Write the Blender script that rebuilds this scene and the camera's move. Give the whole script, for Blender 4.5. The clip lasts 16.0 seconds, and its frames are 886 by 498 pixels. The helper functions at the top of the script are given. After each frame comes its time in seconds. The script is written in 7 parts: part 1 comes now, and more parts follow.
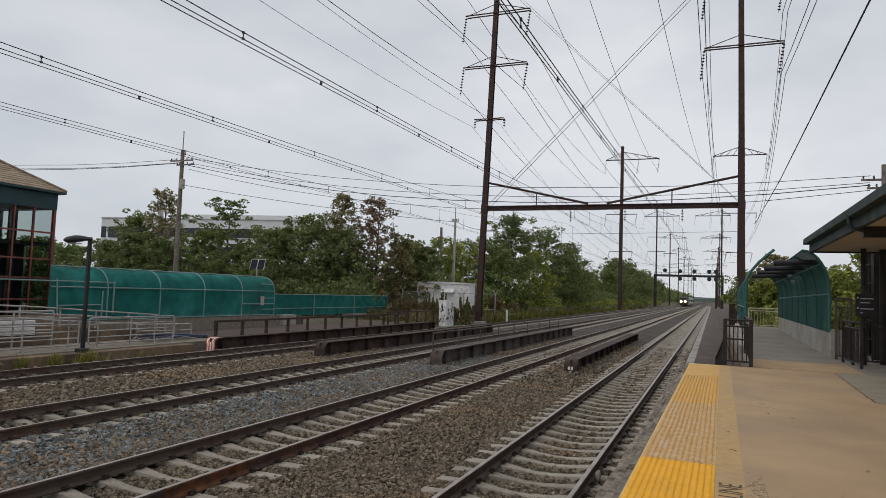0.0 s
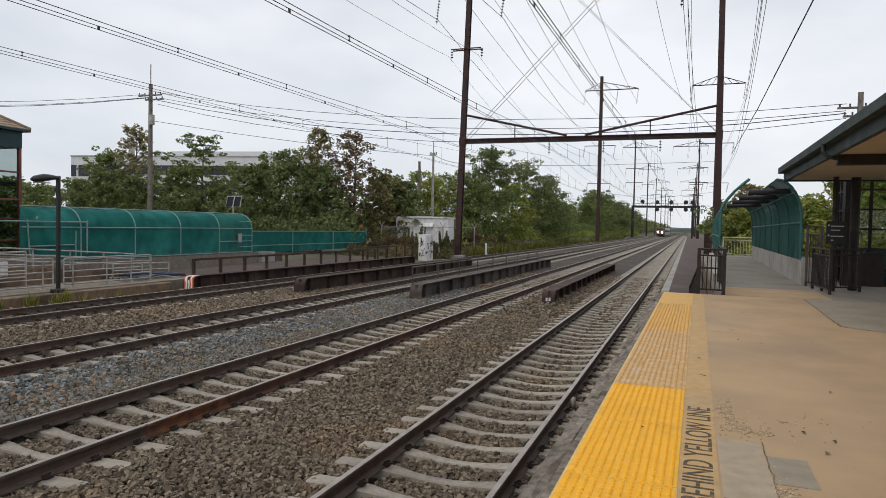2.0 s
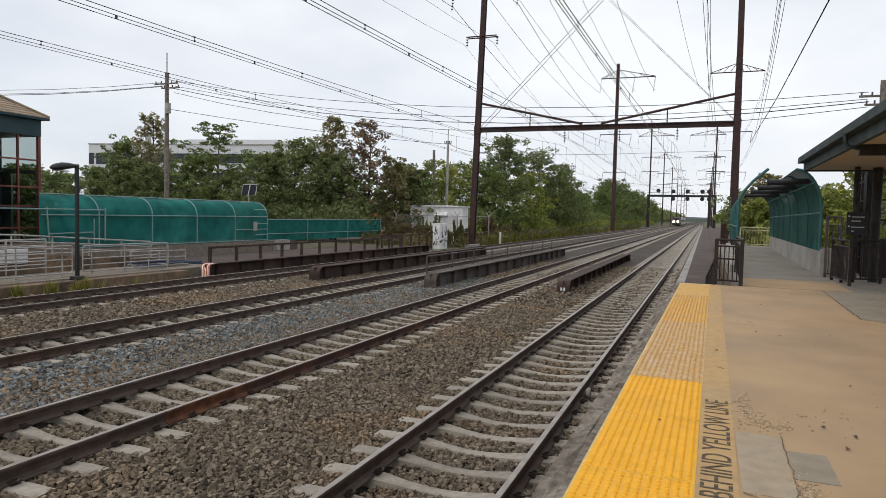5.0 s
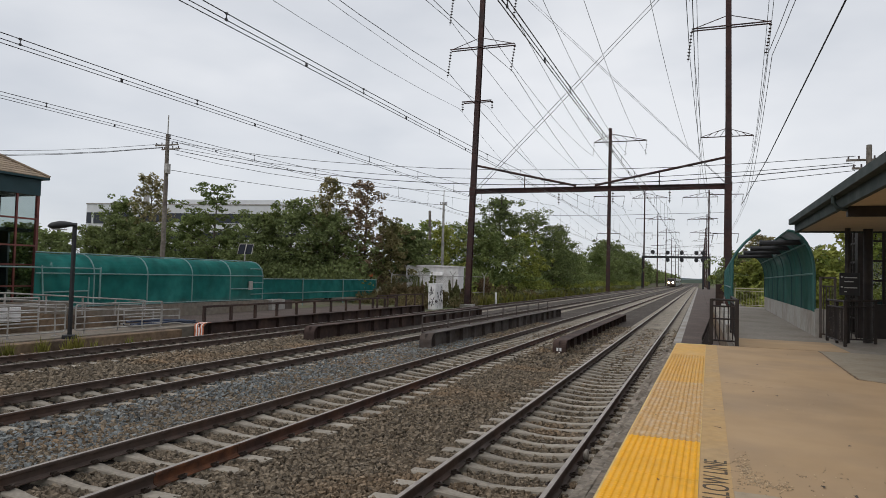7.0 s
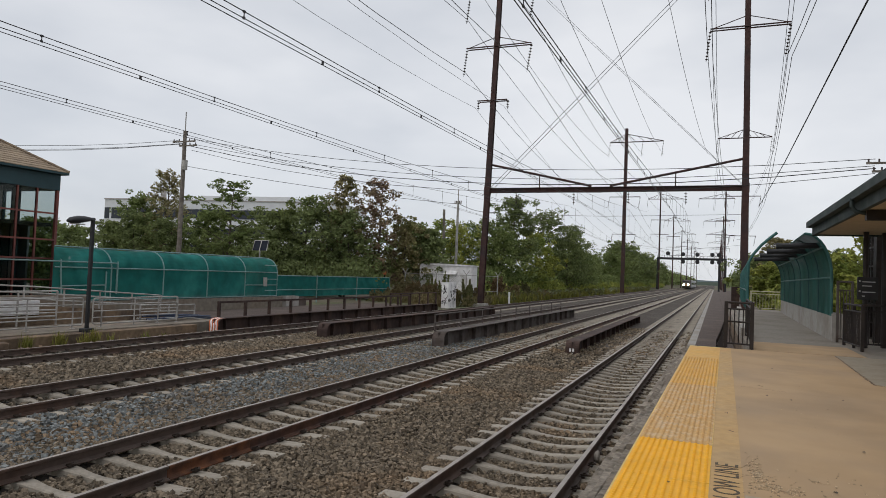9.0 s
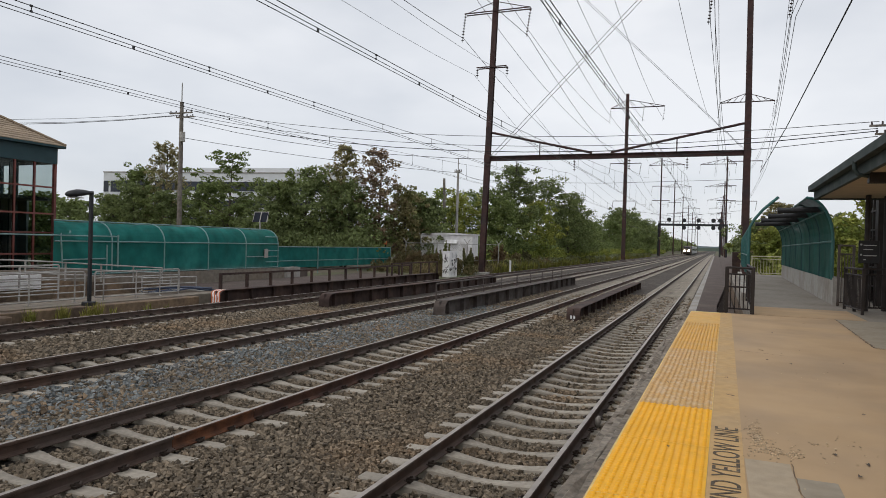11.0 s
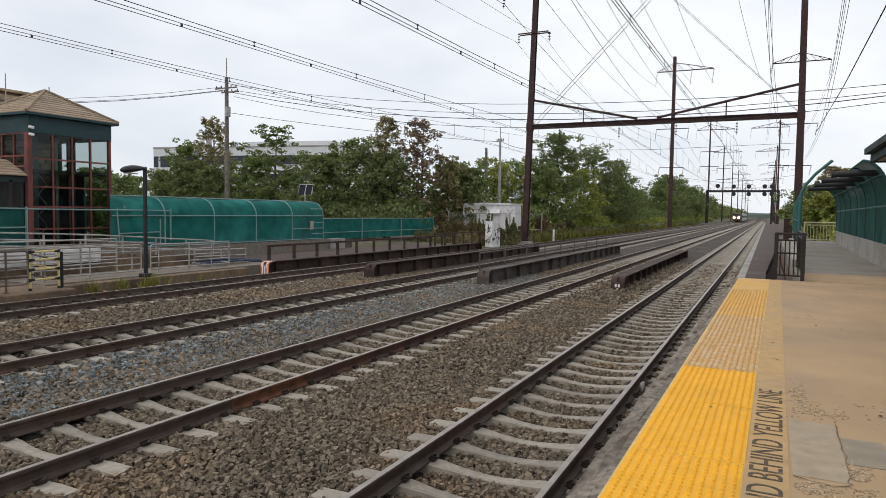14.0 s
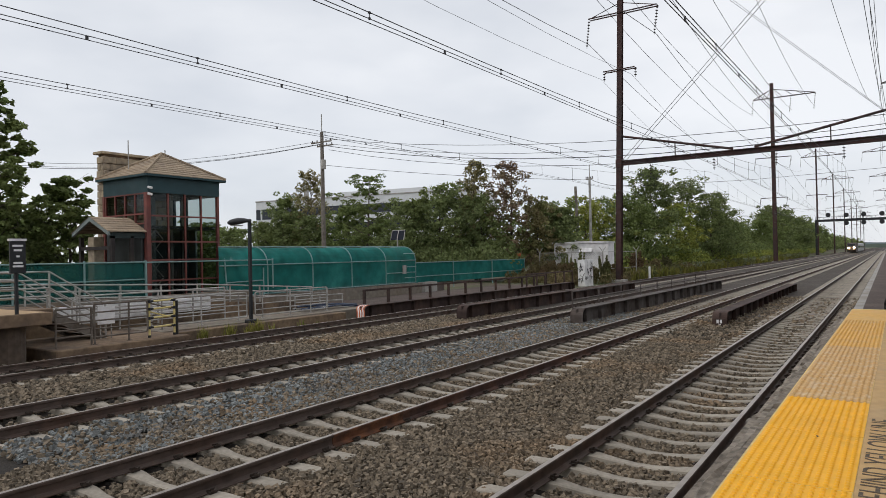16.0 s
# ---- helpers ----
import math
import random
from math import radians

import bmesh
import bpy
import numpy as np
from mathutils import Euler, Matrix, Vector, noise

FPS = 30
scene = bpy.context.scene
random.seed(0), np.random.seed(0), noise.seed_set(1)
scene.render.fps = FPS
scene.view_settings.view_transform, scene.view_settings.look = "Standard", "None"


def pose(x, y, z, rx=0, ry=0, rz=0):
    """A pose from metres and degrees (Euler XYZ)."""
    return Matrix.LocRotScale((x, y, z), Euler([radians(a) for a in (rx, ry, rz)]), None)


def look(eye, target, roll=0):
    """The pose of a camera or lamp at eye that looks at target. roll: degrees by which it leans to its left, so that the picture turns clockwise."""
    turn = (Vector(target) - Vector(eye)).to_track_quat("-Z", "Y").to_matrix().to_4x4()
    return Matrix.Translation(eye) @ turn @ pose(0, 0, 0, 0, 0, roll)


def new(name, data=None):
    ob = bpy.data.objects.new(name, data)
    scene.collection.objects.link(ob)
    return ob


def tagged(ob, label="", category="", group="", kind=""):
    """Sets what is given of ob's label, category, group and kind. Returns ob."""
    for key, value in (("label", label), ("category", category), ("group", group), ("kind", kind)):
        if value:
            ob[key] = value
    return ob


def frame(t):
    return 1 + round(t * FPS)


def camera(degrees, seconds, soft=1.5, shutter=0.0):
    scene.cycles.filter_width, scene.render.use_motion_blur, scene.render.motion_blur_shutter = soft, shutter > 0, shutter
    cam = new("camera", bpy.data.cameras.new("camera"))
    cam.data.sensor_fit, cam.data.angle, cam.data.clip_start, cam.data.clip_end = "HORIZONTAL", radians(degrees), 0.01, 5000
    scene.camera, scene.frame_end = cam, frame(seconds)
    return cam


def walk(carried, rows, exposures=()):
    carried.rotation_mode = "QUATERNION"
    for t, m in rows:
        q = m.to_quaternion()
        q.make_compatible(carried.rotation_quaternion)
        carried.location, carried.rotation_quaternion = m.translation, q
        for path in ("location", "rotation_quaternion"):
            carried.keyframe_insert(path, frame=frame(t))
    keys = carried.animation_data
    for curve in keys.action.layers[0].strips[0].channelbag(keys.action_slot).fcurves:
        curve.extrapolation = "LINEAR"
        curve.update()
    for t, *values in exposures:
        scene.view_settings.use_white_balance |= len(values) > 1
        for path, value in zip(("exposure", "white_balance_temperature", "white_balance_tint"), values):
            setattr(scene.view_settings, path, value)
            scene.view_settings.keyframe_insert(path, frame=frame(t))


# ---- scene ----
cam = camera(67.23, 16.0, soft=0.55)
PATH = [
    (0, pose(-0.051, -0.019, 2.543, 93.65, -2.07, 22.01)),
    (0.5, pose(-0.029, 0.000, 2.549, 92.81, -1.15, 20.09)),
    (1, pose(-0.030, 0.026, 2.549, 91.78, -0.88, 20.15)),
    (1.5, pose(-0.025, 0.040, 2.549, 89.80, -1.28, 21.39)),
    (2, pose(-0.029, 0.054, 2.538, 88.06, -1.16, 20.26)),
    (2.5, pose(-0.017, 0.049, 2.544, 87.92, -0.81, 20.43)),
    (3, pose(-0.025, 0.061, 2.552, 86.88, -0.51, 20.77)),
    (5.5, pose(-0.057, 0.049, 2.558, 87.15, -1.51, 21.44)),
    (6, pose(-0.056, 0.039, 2.541, 88.36, -1.68, 20.85)),
    (6.5, pose(-0.043, -0.005, 2.538, 92.45, -1.49, 22.81)),
    (7, pose(-0.040, -0.006, 2.530, 92.25, -1.55, 21.08)),
    (7.5, pose(-0.037, -0.028, 2.543, 92.82, -1.81, 22.20)),
    (8, pose(-0.021, -0.028, 2.531, 92.47, -2.28, 21.96)),
    (10.5, pose(-0.029, 0.022, 2.535, 90.64, -2.10, 22.80)),
    (11, pose(-0.024, 0.030, 2.527, 89.46, -1.55, 22.34)),
    (11.5, pose(-0.015, 0.025, 2.529, 88.94, -1.97, 22.00)),
    (12, pose(-0.008, 0.040, 2.532, 88.64, -2.24, 22.34)),
    (12.5, pose(-0.001, 0.051, 2.526, 87.96, -2.12, 22.83)),
    (13, pose(0.034, 0.070, 2.519, 86.80, -0.76, 21.82)),
    (13.5, pose(0.031, 0.015, 2.522, 87.54, -1.16, 23.81)),
    (14, pose(0.019, -0.120, 2.509, 86.84, -0.81, 25.98)),
    (14.5, pose(-0.001, -0.270, 2.475, 85.30, -1.12, 22.84)),
    (15, pose(0.045, -0.274, 2.477, 87.01, 1.06, 22.73)),
    (15.5, pose(0.116, -0.277, 2.471, 89.89, -0.02, 30.11)),
    (16, pose(0.138, -0.282, 2.441, 90.54, 1.20, 33.77)),
]
EXPOSURES = [(0, -0.24), (1, -0.16), (2, 0.05), (3, 0.14), (5.5, 0.15), (6, 0.15), (6.5, -0.03), (8, -0.14), (10.5, -0.06), (12, 0.05), (12.5, 0.09), (13.5, 0.2), (14, 0.17), (14.5, 0.31), (15, 0.2), (15.5, 0.05), (16, 0.02)]
walk(cam, PATH, EXPOSURES)

# ---- world and sun: an overcast sky ----
world = bpy.data.worlds.new("overcast")
scene.world = world
world.use_nodes = True
wt = world.node_tree
wt.nodes.clear()
w_out = wt.nodes.new("ShaderNodeOutputWorld")
w_bg = wt.nodes.new("ShaderNodeBackground")
w_sky = wt.nodes.new("ShaderNodeTexSky")
w_sky.sky_type = "NISHITA"
w_sky.sun_disc = False
w_sky.sun_elevation, w_sky.sun_rotation = radians(48), radians(150)
w_scale = wt.nodes.new("ShaderNodeVectorMath")
w_scale.operation = "SCALE"
w_scale.inputs["Scale"].default_value = 0.10
w_cloud = wt.nodes.new("ShaderNodeTexNoise")
w_cloud.inputs["Scale"].default_value = 1.6
w_cloud.inputs["Detail"].default_value = 5
w_ramp = wt.nodes.new("ShaderNodeValToRGB")
w_ramp.color_ramp.elements[0].position, w_ramp.color_ramp.elements[0].color = 0.34, (0.6, 0.64, 0.71, 1)
w_ramp.color_ramp.elements[1].position, w_ramp.color_ramp.elements[1].color = 0.66, (0.935, 0.95, 0.985, 1)
w_map = wt.nodes.new("ShaderNodeMapping")
w_map.inputs["Scale"].default_value = (1, 1, 2.6)
w_tc = wt.nodes.new("ShaderNodeTexCoord")
w_mix = wt.nodes.new("ShaderNodeMix")
w_mix.data_type = "RGBA"
w_mix.inputs["Factor"].default_value = 0.9
wt.links.new(w_tc.outputs["Generated"], w_map.inputs["Vector"])
wt.links.new(w_map.outputs["Vector"], w_cloud.inputs["Vector"])
wt.links.new(w_cloud.outputs["Fac"], w_ramp.inputs["Fac"])
wt.links.new(w_sky.outputs["Color"], w_scale.inputs[0])
wt.links.new(w_scale.outputs["Vector"], w_mix.inputs["A"])
wt.links.new(w_ramp.outputs["Color"], w_mix.inputs["B"])
wt.links.new(w_mix.outputs["Result"], w_bg.inputs["Color"])
wt.links.new(w_bg.outputs["Background"], w_out.inputs["Surface"])
w_bg.inputs["Strength"].default_value = 1.0

sun = new("sun", bpy.data.lights.new("sun", "SUN"))
sun.data.energy, sun.data.angle, sun.data.color = 0.9, radians(60), (1.0, 0.96, 0.9)
sun.matrix_world = look((0, 0, 0), (0.45, 0.5, -0.75))


# ---- materials ----
def mat(name, color, rough=0.8, metal=0.0, var=0.18, scale=6.0, second=None, amount=0.5, second_scale=1.2, bump=0.15, bump_scale=60.0, per_object=0.0, per_island=0.0, spec=0.4, coord="Object"):
    """A worn surface: fine grain over its colour, a second colour in large patches, and fine relief."""
    m = bpy.data.materials.new(name)
    m.use_nodes = True
    nt = m.node_tree
    b = nt.nodes["Principled BSDF"]
    b.inputs["Roughness"].default_value = rough
    b.inputs["Metallic"].default_value = metal
    b.inputs["Specular IOR Level"].default_value = spec
    tc = nt.nodes.new("ShaderNodeTexCoord")
    geo = nt.nodes.new("ShaderNodeNewGeometry")
    vec = tc.outputs["Object"] if coord == "Object" else geo.outputs["Position"]

    def noise_tex(s, detail=4.0):
        n = nt.nodes.new("ShaderNodeTexNoise")
        n.inputs["Scale"].default_value = s
        n.inputs["Detail"].default_value = detail
        nt.links.new(vec, n.inputs["Vector"])
        return n.outputs["Fac"]

    def mix(kind, fac, a, c):
        x = nt.nodes.new("ShaderNodeMix")
        x.data_type, x.blend_type = "RGBA", kind
        for slot, v in (("Factor", fac), ("A", a), ("B", c)):
            if isinstance(v, (int, float)):
                x.inputs[slot].default_value = v
            elif isinstance(v, tuple):
                x.inputs[slot].default_value = (*v, 1) if len(v) == 3 else v
            else:
                nt.links.new(v, x.inputs[slot])
        return x.outputs["Result"]

    def ramp(fac, lo, hi, a=0.0, c=1.0):
        r = nt.nodes.new("ShaderNodeMapRange")
        for i, v in ((1, lo), (2, hi), (3, a), (4, c)):
            r.inputs[i].default_value = v
        nt.links.new(fac, r.inputs[0])
        return r.outputs[0]

    col = color
    if second:
        col = mix("MIX", ramp(noise_tex(second_scale, 6), 0.62 - 0.35 * amount, 0.78 - 0.25 * amount), color, second)
    grain = ramp(noise_tex(scale), 0.3, 0.7, 1 - var, 1 + var)
    col = mix("MULTIPLY", 1.0, col, mix("MIX", 0.0, grain, (1, 1, 1)))
    if per_object or per_island:
        if per_object:
            src = nt.nodes.new("ShaderNodeObjectInfo").outputs["Random"]
        else:
            src = geo.outputs["Random Per Island"]
        k = per_object or per_island
        col = mix("MULTIPLY", 1.0, col, mix("MIX", 0.0, ramp(src, 0, 1, 1 - k, 1 + k), (1, 1, 1)))
    nt.links.new(col, b.inputs["Base Color"]) if not isinstance(col, tuple) else None
    if bump:
        bp = nt.nodes.new("ShaderNodeBump")
        bp.inputs["Strength"].default_value = bump
        bp.inputs["Distance"].default_value = 0.02
        nt.links.new(noise_tex(bump_scale, 5), bp.inputs["Height"])
        nt.links.new(bp.outputs["Normal"], b.inputs["Normal"])
    nt.links.new(ramp(noise_tex(scale * 0.7), 0.3, 0.7, max(0.02, rough - 0.1), min(1, rough + 0.1)), b.inputs["Roughness"])
    return m


def glass_mat(name, tint=(0.75, 0.82, 0.8), rough=0.03):
    m = bpy.data.materials.new(name)
    m.use_nodes = True
    nt = m.node_tree
    b = nt.nodes["Principled BSDF"]
    b.inputs["Base Color"].default_value = (*tint, 1)
    b.inputs["Roughness"].default_value = rough
    b.inputs["Transmission Weight"].default_value = 1.0
    b.inputs["IOR"].default_value = 1.03
    b.inputs["Coat Weight"].default_value = 0.5
    b.inputs["Coat Roughness"].default_value = 0.05
    return m


def mesh_cloth(name, color, cover):
    """Screen cloth on chain link: an open weave that lets part of the light through."""
    m = mat(name, color, 0.75, var=0.22, scale=1.7, second=tuple(c * 1.5 + 0.01 for c in color), amount=0.35, second_scale=0.5, bump=0.25, bump_scale=9, coord="World", spec=0.12)
    nt = m.node_tree
    b, out = nt.nodes["Principled BSDF"], nt.nodes["Material Output"]
    tr = nt.nodes.new("ShaderNodeBsdfTransparent")
    mx = nt.nodes.new("ShaderNodeMixShader")
    mx.inputs["Fac"].default_value = cover
    nt.links.new(tr.outputs[0], mx.inputs[1])
    nt.links.new(b.outputs[0], mx.inputs[2])
    nt.links.new(mx.outputs[0], out.inputs["Surface"])
    return m


def lamp_mat(name, color, power):
    m = bpy.data.materials.new(name)
    m.use_nodes = True
    b = m.node_tree.nodes["Principled BSDF"]
    b.inputs["Emission Color"].default_value = (*color, 1)
    b.inputs["Emission Strength"].default_value = power
    return m


M_SOIL = mat("soil", (0.13, 0.105, 0.075), 0.95, var=0.3, scale=3, second=(0.09, 0.11, 0.04), amount=0.6, second_scale=0.12, bump=0.5, bump_scale=8, coord="World")
M_BALLAST = mat("ballast_bed", (0.062, 0.048, 0.037), 0.95, var=0.75, scale=15, second=(0.095, 0.08, 0.067), amount=0.35, second_scale=0.35, bump=1.0, bump_scale=17, coord="World")
# near-black fines: the shade in the gaps between stones is put into this colour
M_FINES_SHADE = mat("shaded_stone_fines", (0.022, 0.017, 0.013), 0.95, var=0.5, scale=30, second=(0.035, 0.028, 0.02), amount=0.4, second_scale=2.0, bump=0.6, bump_scale=40, coord="World")
M_STONE = mat("ballast_stone", (0.17, 0.134, 0.094), 0.9, var=0.25, scale=30, second=(0.22, 0.15, 0.09), amount=0.3, second_scale=0.45, bump=0.35, bump_scale=70, per_island=0.55, coord="World")
M_STONE_GREY = mat("grey_ballast_stone", (0.172, 0.182, 0.178), 0.9, var=0.3, scale=30, second=(0.16, 0.145, 0.13), amount=0.35, second_scale=0.7, bump=0.2, bump_scale=70, per_island=0.5, coord="World")
M_TIE = mat("concrete_tie", (0.34, 0.3, 0.245), 0.9, var=0.15, scale=14, second=(0.25, 0.22, 0.18), amount=0.45, second_scale=2.5, bump=0.3, bump_scale=60, per_object=0.15, per_island=0.0)
M_TIE_FAR = mat("far_concrete_tie", (0.34, 0.3, 0.245), 0.9, var=0.15, scale=14, second=(0.25, 0.22, 0.18), amount=0.45, second_scale=2.5, bump=0.3, bump_scale=60, per_island=0.15)
M_RAIL = mat("rail_steel", (0.085, 0.06, 0.048), 0.75, 0.1, var=0.25, scale=5, second=(0.085, 0.048, 0.033), amount=0.4, second_scale=0.8, bump=0.1, bump_scale=40, coord="World")
M_RAILTOP = mat("worn_rail_head", (0.36, 0.31, 0.27), 0.42, 0.6, var=0.2, scale=4, bump=0.03, coord="World")
M_RAILRED = mat("reddish_rail", (0.07, 0.036, 0.027), 0.75, 0.1, var=0.25, scale=5, second=(0.13, 0.06, 0.035), amount=0.35, second_scale=1.0, bump=0.1, coord="World")
M_WALLSTAIN = mat("stained_retaining_wall", (0.205, 0.175, 0.14), 0.9, var=0.2, scale=4, second=(0.2, 0.155, 0.115), amount=0.5, second_scale=0.6, bump=0.2, bump_scale=30, coord="World")
M_GREYTEXT = mat("pale_grey_lettering", (0.42, 0.42, 0.42), 0.7, var=0.1, scale=20, bump=0)
M_RUST = mat("rusty_rail", (0.1, 0.047, 0.028), 0.8, 0.1, var=0.3, scale=6, second=(0.2, 0.075, 0.03), amount=0.5, second_scale=1.5, bump=0.2, coord="World")
M_CLIP = mat("rail_clip", (0.06, 0.045, 0.036), 0.7, 0.4, var=0.2, scale=20, bump=0.1)
M_PLAT = mat("platform_concrete", (0.46, 0.313, 0.176), 0.85, var=0.08, scale=1.3, second=(0.385, 0.27, 0.165), amount=0.5, second_scale=0.55, bump=0.03, bump_scale=120, coord="World")
M_PLAT_GREY = mat("grey_concrete_patch", (0.41, 0.325, 0.225), 0.85, var=0.1, scale=9, second=(0.42, 0.36, 0.26), amount=0.4, second_scale=1.6, bump=0.2, bump_scale=90, coord="World")
M_PATCH = mat("cement_patch", (0.33, 0.28, 0.21), 0.85, var=0.08, scale=9, second=(0.29, 0.24, 0.175), amount=0.4, second_scale=1.4, bump=0.15, bump_scale=90, coord="World")
M_WALK = mat("walkway_concrete", (0.265, 0.235, 0.2), 0.85, var=0.1, scale=8, second=(0.215, 0.185, 0.15), amount=0.5, second_scale=0.6, bump=0.2, bump_scale=90, coord="World")
M_BAND = mat("faded_ochre_paint", (0.53, 0.34, 0.15), 0.8, var=0.08, scale=10, second=(0.46, 0.315, 0.165), amount=0.4, second_scale=1.1, bump=0.15, bump_scale=90, coord="World")
M_TACT = mat("yellow_tactile", (0.88, 0.45, 0.025), 0.65, var=0.06, scale=12, second=(0.8, 0.41, 0.03), amount=0.3, second_scale=2.2, bump=0.08, bump_scale=60, coord="World")
M_SEAM = mat("pale_yellow_seam", (0.72, 0.52, 0.2), 0.8, var=0.15, scale=14, bump=0.05, coord="World")
M_TACT_OLD = mat("worn_yellow_tactile", (0.6, 0.37, 0.15), 0.75, var=0.12, scale=16, second=(0.62, 0.45, 0.27), amount=0.45, second_scale=7, bump=0.1, bump_scale=60, coord="World")
M_TACT_MID = mat("yellow_paint", (0.68, 0.39, 0.1), 0.7, var=0.08, scale=12, second=(0.63, 0.38, 0.13), amount=0.4, second_scale=3, bump=0.1, bump_scale=60, coord="World")
M_LETTER = mat("dark_stencil_paint", (0.1, 0.075, 0.05), 0.85, var=0.3, scale=30, second=(0.25, 0.18, 0.1), amount=0.3, second_scale=18, bump=0.05)
M_TIMBER = mat("weathered_timber", (0.18, 0.148, 0.115), 0.9, var=0.45, scale=14, second=(0.29, 0.25, 0.2), amount=0.5, second_scale=2.0, bump=0.5, bump_scale=25, per_object=0.15)
M_CONC = mat("grey_concrete", (0.36, 0.34, 0.31), 0.9, var=0.12, scale=7, second=(0.27, 0.24, 0.205), amount=0.5, second_scale=0.8, bump=0.25, bump_scale=50, coord="World")
M_CONC_DARK = mat("stained_concrete", (0.2, 0.135, 0.085), 0.9, var=0.25, scale=6, second=(0.1, 0.072, 0.053), amount=0.5, second_scale=0.9, bump=0.3, bump_scale=40, coord="World")
M_ASPHALT = mat("asphalt", (0.088, 0.064, 0.054), 0.9, var=0.2, scale=20, second=(0.12, 0.09, 0.076), amount=0.4, second_scale=0.5, bump=0.3, bump_scale=80, coord="World")
M_GIRDER = mat("rusty_dark_girder", (0.05, 0.031, 0.026), 0.85, 0.1, var=0.25, scale=4, second=(0.085, 0.05, 0.037), amount=0.5, second_scale=0.9, bump=0.2, bump_scale=30, coord="World")
M_GIRDER_GREY = mat("weathered_grey_steel", (0.13, 0.11, 0.1), 0.8, 0.2, var=0.25, scale=4, second=(0.075, 0.055, 0.045), amount=0.5, second_scale=1.1, bump=0.2, bump_scale=30, coord="World")
M_POLE = mat("oxide_red_steel", (0.06, 0.028, 0.024), 0.7, 0.2, var=0.25, scale=3, second=(0.045, 0.03, 0.03), amount=0.5, second_scale=0.5, bump=0.15, bump_scale=30, coord="World")
M_WIRE = mat("wire", (0.045, 0.043, 0.045), 0.6, 0.3, var=0.05, bump=0)
M_WIRE_PALE = mat("aluminium_wire", (0.24, 0.24, 0.25), 0.6, 0.4, var=0.05, bump=0)
M_INSUL = mat("brown_insulator", (0.07, 0.05, 0.05), 0.3, var=0.1, bump=0)
M_GALV = mat("galvanized_pipe", (0.4, 0.38, 0.35), 0.5, 0.3, var=0.15, scale=8, second=(0.24, 0.22, 0.2), amount=0.4, second_scale=2, bump=0.05)
M_BRONZE = mat("dark_bronze_paint", (0.024, 0.018, 0.016), 0.6, 0.1, var=0.2, scale=6, second=(0.04, 0.03, 0.025), amount=0.4, second_scale=2, bump=0.08)
M_BLACK = mat("black_paint", (0.02, 0.02, 0.022), 0.5, 0.1, var=0.2, scale=5, bump=0.05)
M_GREENCLOTH = mesh_cloth("green_screen_cloth", (0.014, 0.138, 0.12), 0.86)
M_GREENOPEN = mesh_cloth("open_green_mesh", (0.016, 0.085, 0.075), 0.26)
M_GREENDARK = mesh_cloth("dark_green_screen_cloth", (0.004, 0.055, 0.046), 0.95)
M_GREENTHIN = mesh_cloth("thin_green_screen_cloth", (0.01, 0.1, 0.088), 0.62)
M_GREENPIPE = mat("green_coated_pipe", (0.035, 0.12, 0.11), 0.5, 0.1, var=0.15, scale=6, bump=0.05)
M_PALEPIPE = mat("pale_green_pipe", (0.2, 0.31, 0.3), 0.5, 0.2, var=0.15, scale=6, bump=0.05)
M_SHAFT = mat("grey_green_shaft_steel", (0.2, 0.23, 0.22), 0.5, 0.1, var=0.12, scale=2, bump=0.05)
M_HOSE = mat("dark_blue_hose", (0.03, 0.045, 0.085), 0.5, var=0.15, scale=4, bump=0.05)
M_TEAL = mat("dark_teal_panel", (0.018, 0.05, 0.058), 0.5, 0.1, var=0.12, scale=2, bump=0.05)
M_REDFRAME = mat("red_oxide_frame", (0.2, 0.062, 0.05), 0.6, 0.1, var=0.15, scale=4, second=(0.14, 0.05, 0.045), amount=0.4, bump=0.05)
# near-black surface colour that carries the shade of unlit rooms
M_ROOMSHADE = mat("shaded_room_wall", (0.035, 0.04, 0.04), 0.5, var=0.2, scale=1.5, bump=0)
M_GLASS = glass_mat("pane_glass")
# the dark tint stands in for interior shade behind the tower panes
M_SHADEGLASS = glass_mat("shade_tinted_tower_glass", (0.4, 0.47, 0.46))
M_SHINGLE = mat("buff_shingle", (0.34, 0.26, 0.18), 0.9, var=0.2, scale=12, second=(0.26, 0.2, 0.145), amount=0.4, second_scale=1.5, bump=0.3, bump_scale=40, per_object=0.15)
M_STONEWALL = mat("buff_split_stone", (0.36, 0.29, 0.2), 0.95, var=0.25, scale=5, second=(0.25, 0.2, 0.15), amount=0.5, second_scale=1.5, bump=0.8, bump_scale=9, per_object=0.2)
M_ROOFEDGE = mat("slate_green_fascia", (0.028, 0.042, 0.04), 0.7, 0.1, var=0.12, scale=3, bump=0.05)
M_SOFFIT = mat("tan_soffit", (0.5, 0.4, 0.27), 0.85, var=0.06, scale=4, bump=0.05)
M_WHITE = mat("weathered_white_paint", (0.78, 0.76, 0.75), 0.8, var=0.1, scale=3, second=(0.55, 0.52, 0.5), amount=0.3, second_scale=0.9, bump=0.15, bump_scale=20)
M_OFFICE = mat("white_precast", (0.66, 0.67, 0.68), 0.8, var=0.05, scale=1, bump=0.03)
M_WINDOW = mat("dark_window_band", (0.03, 0.035, 0.045), 0.15, var=0.1, scale=0.5, bump=0)
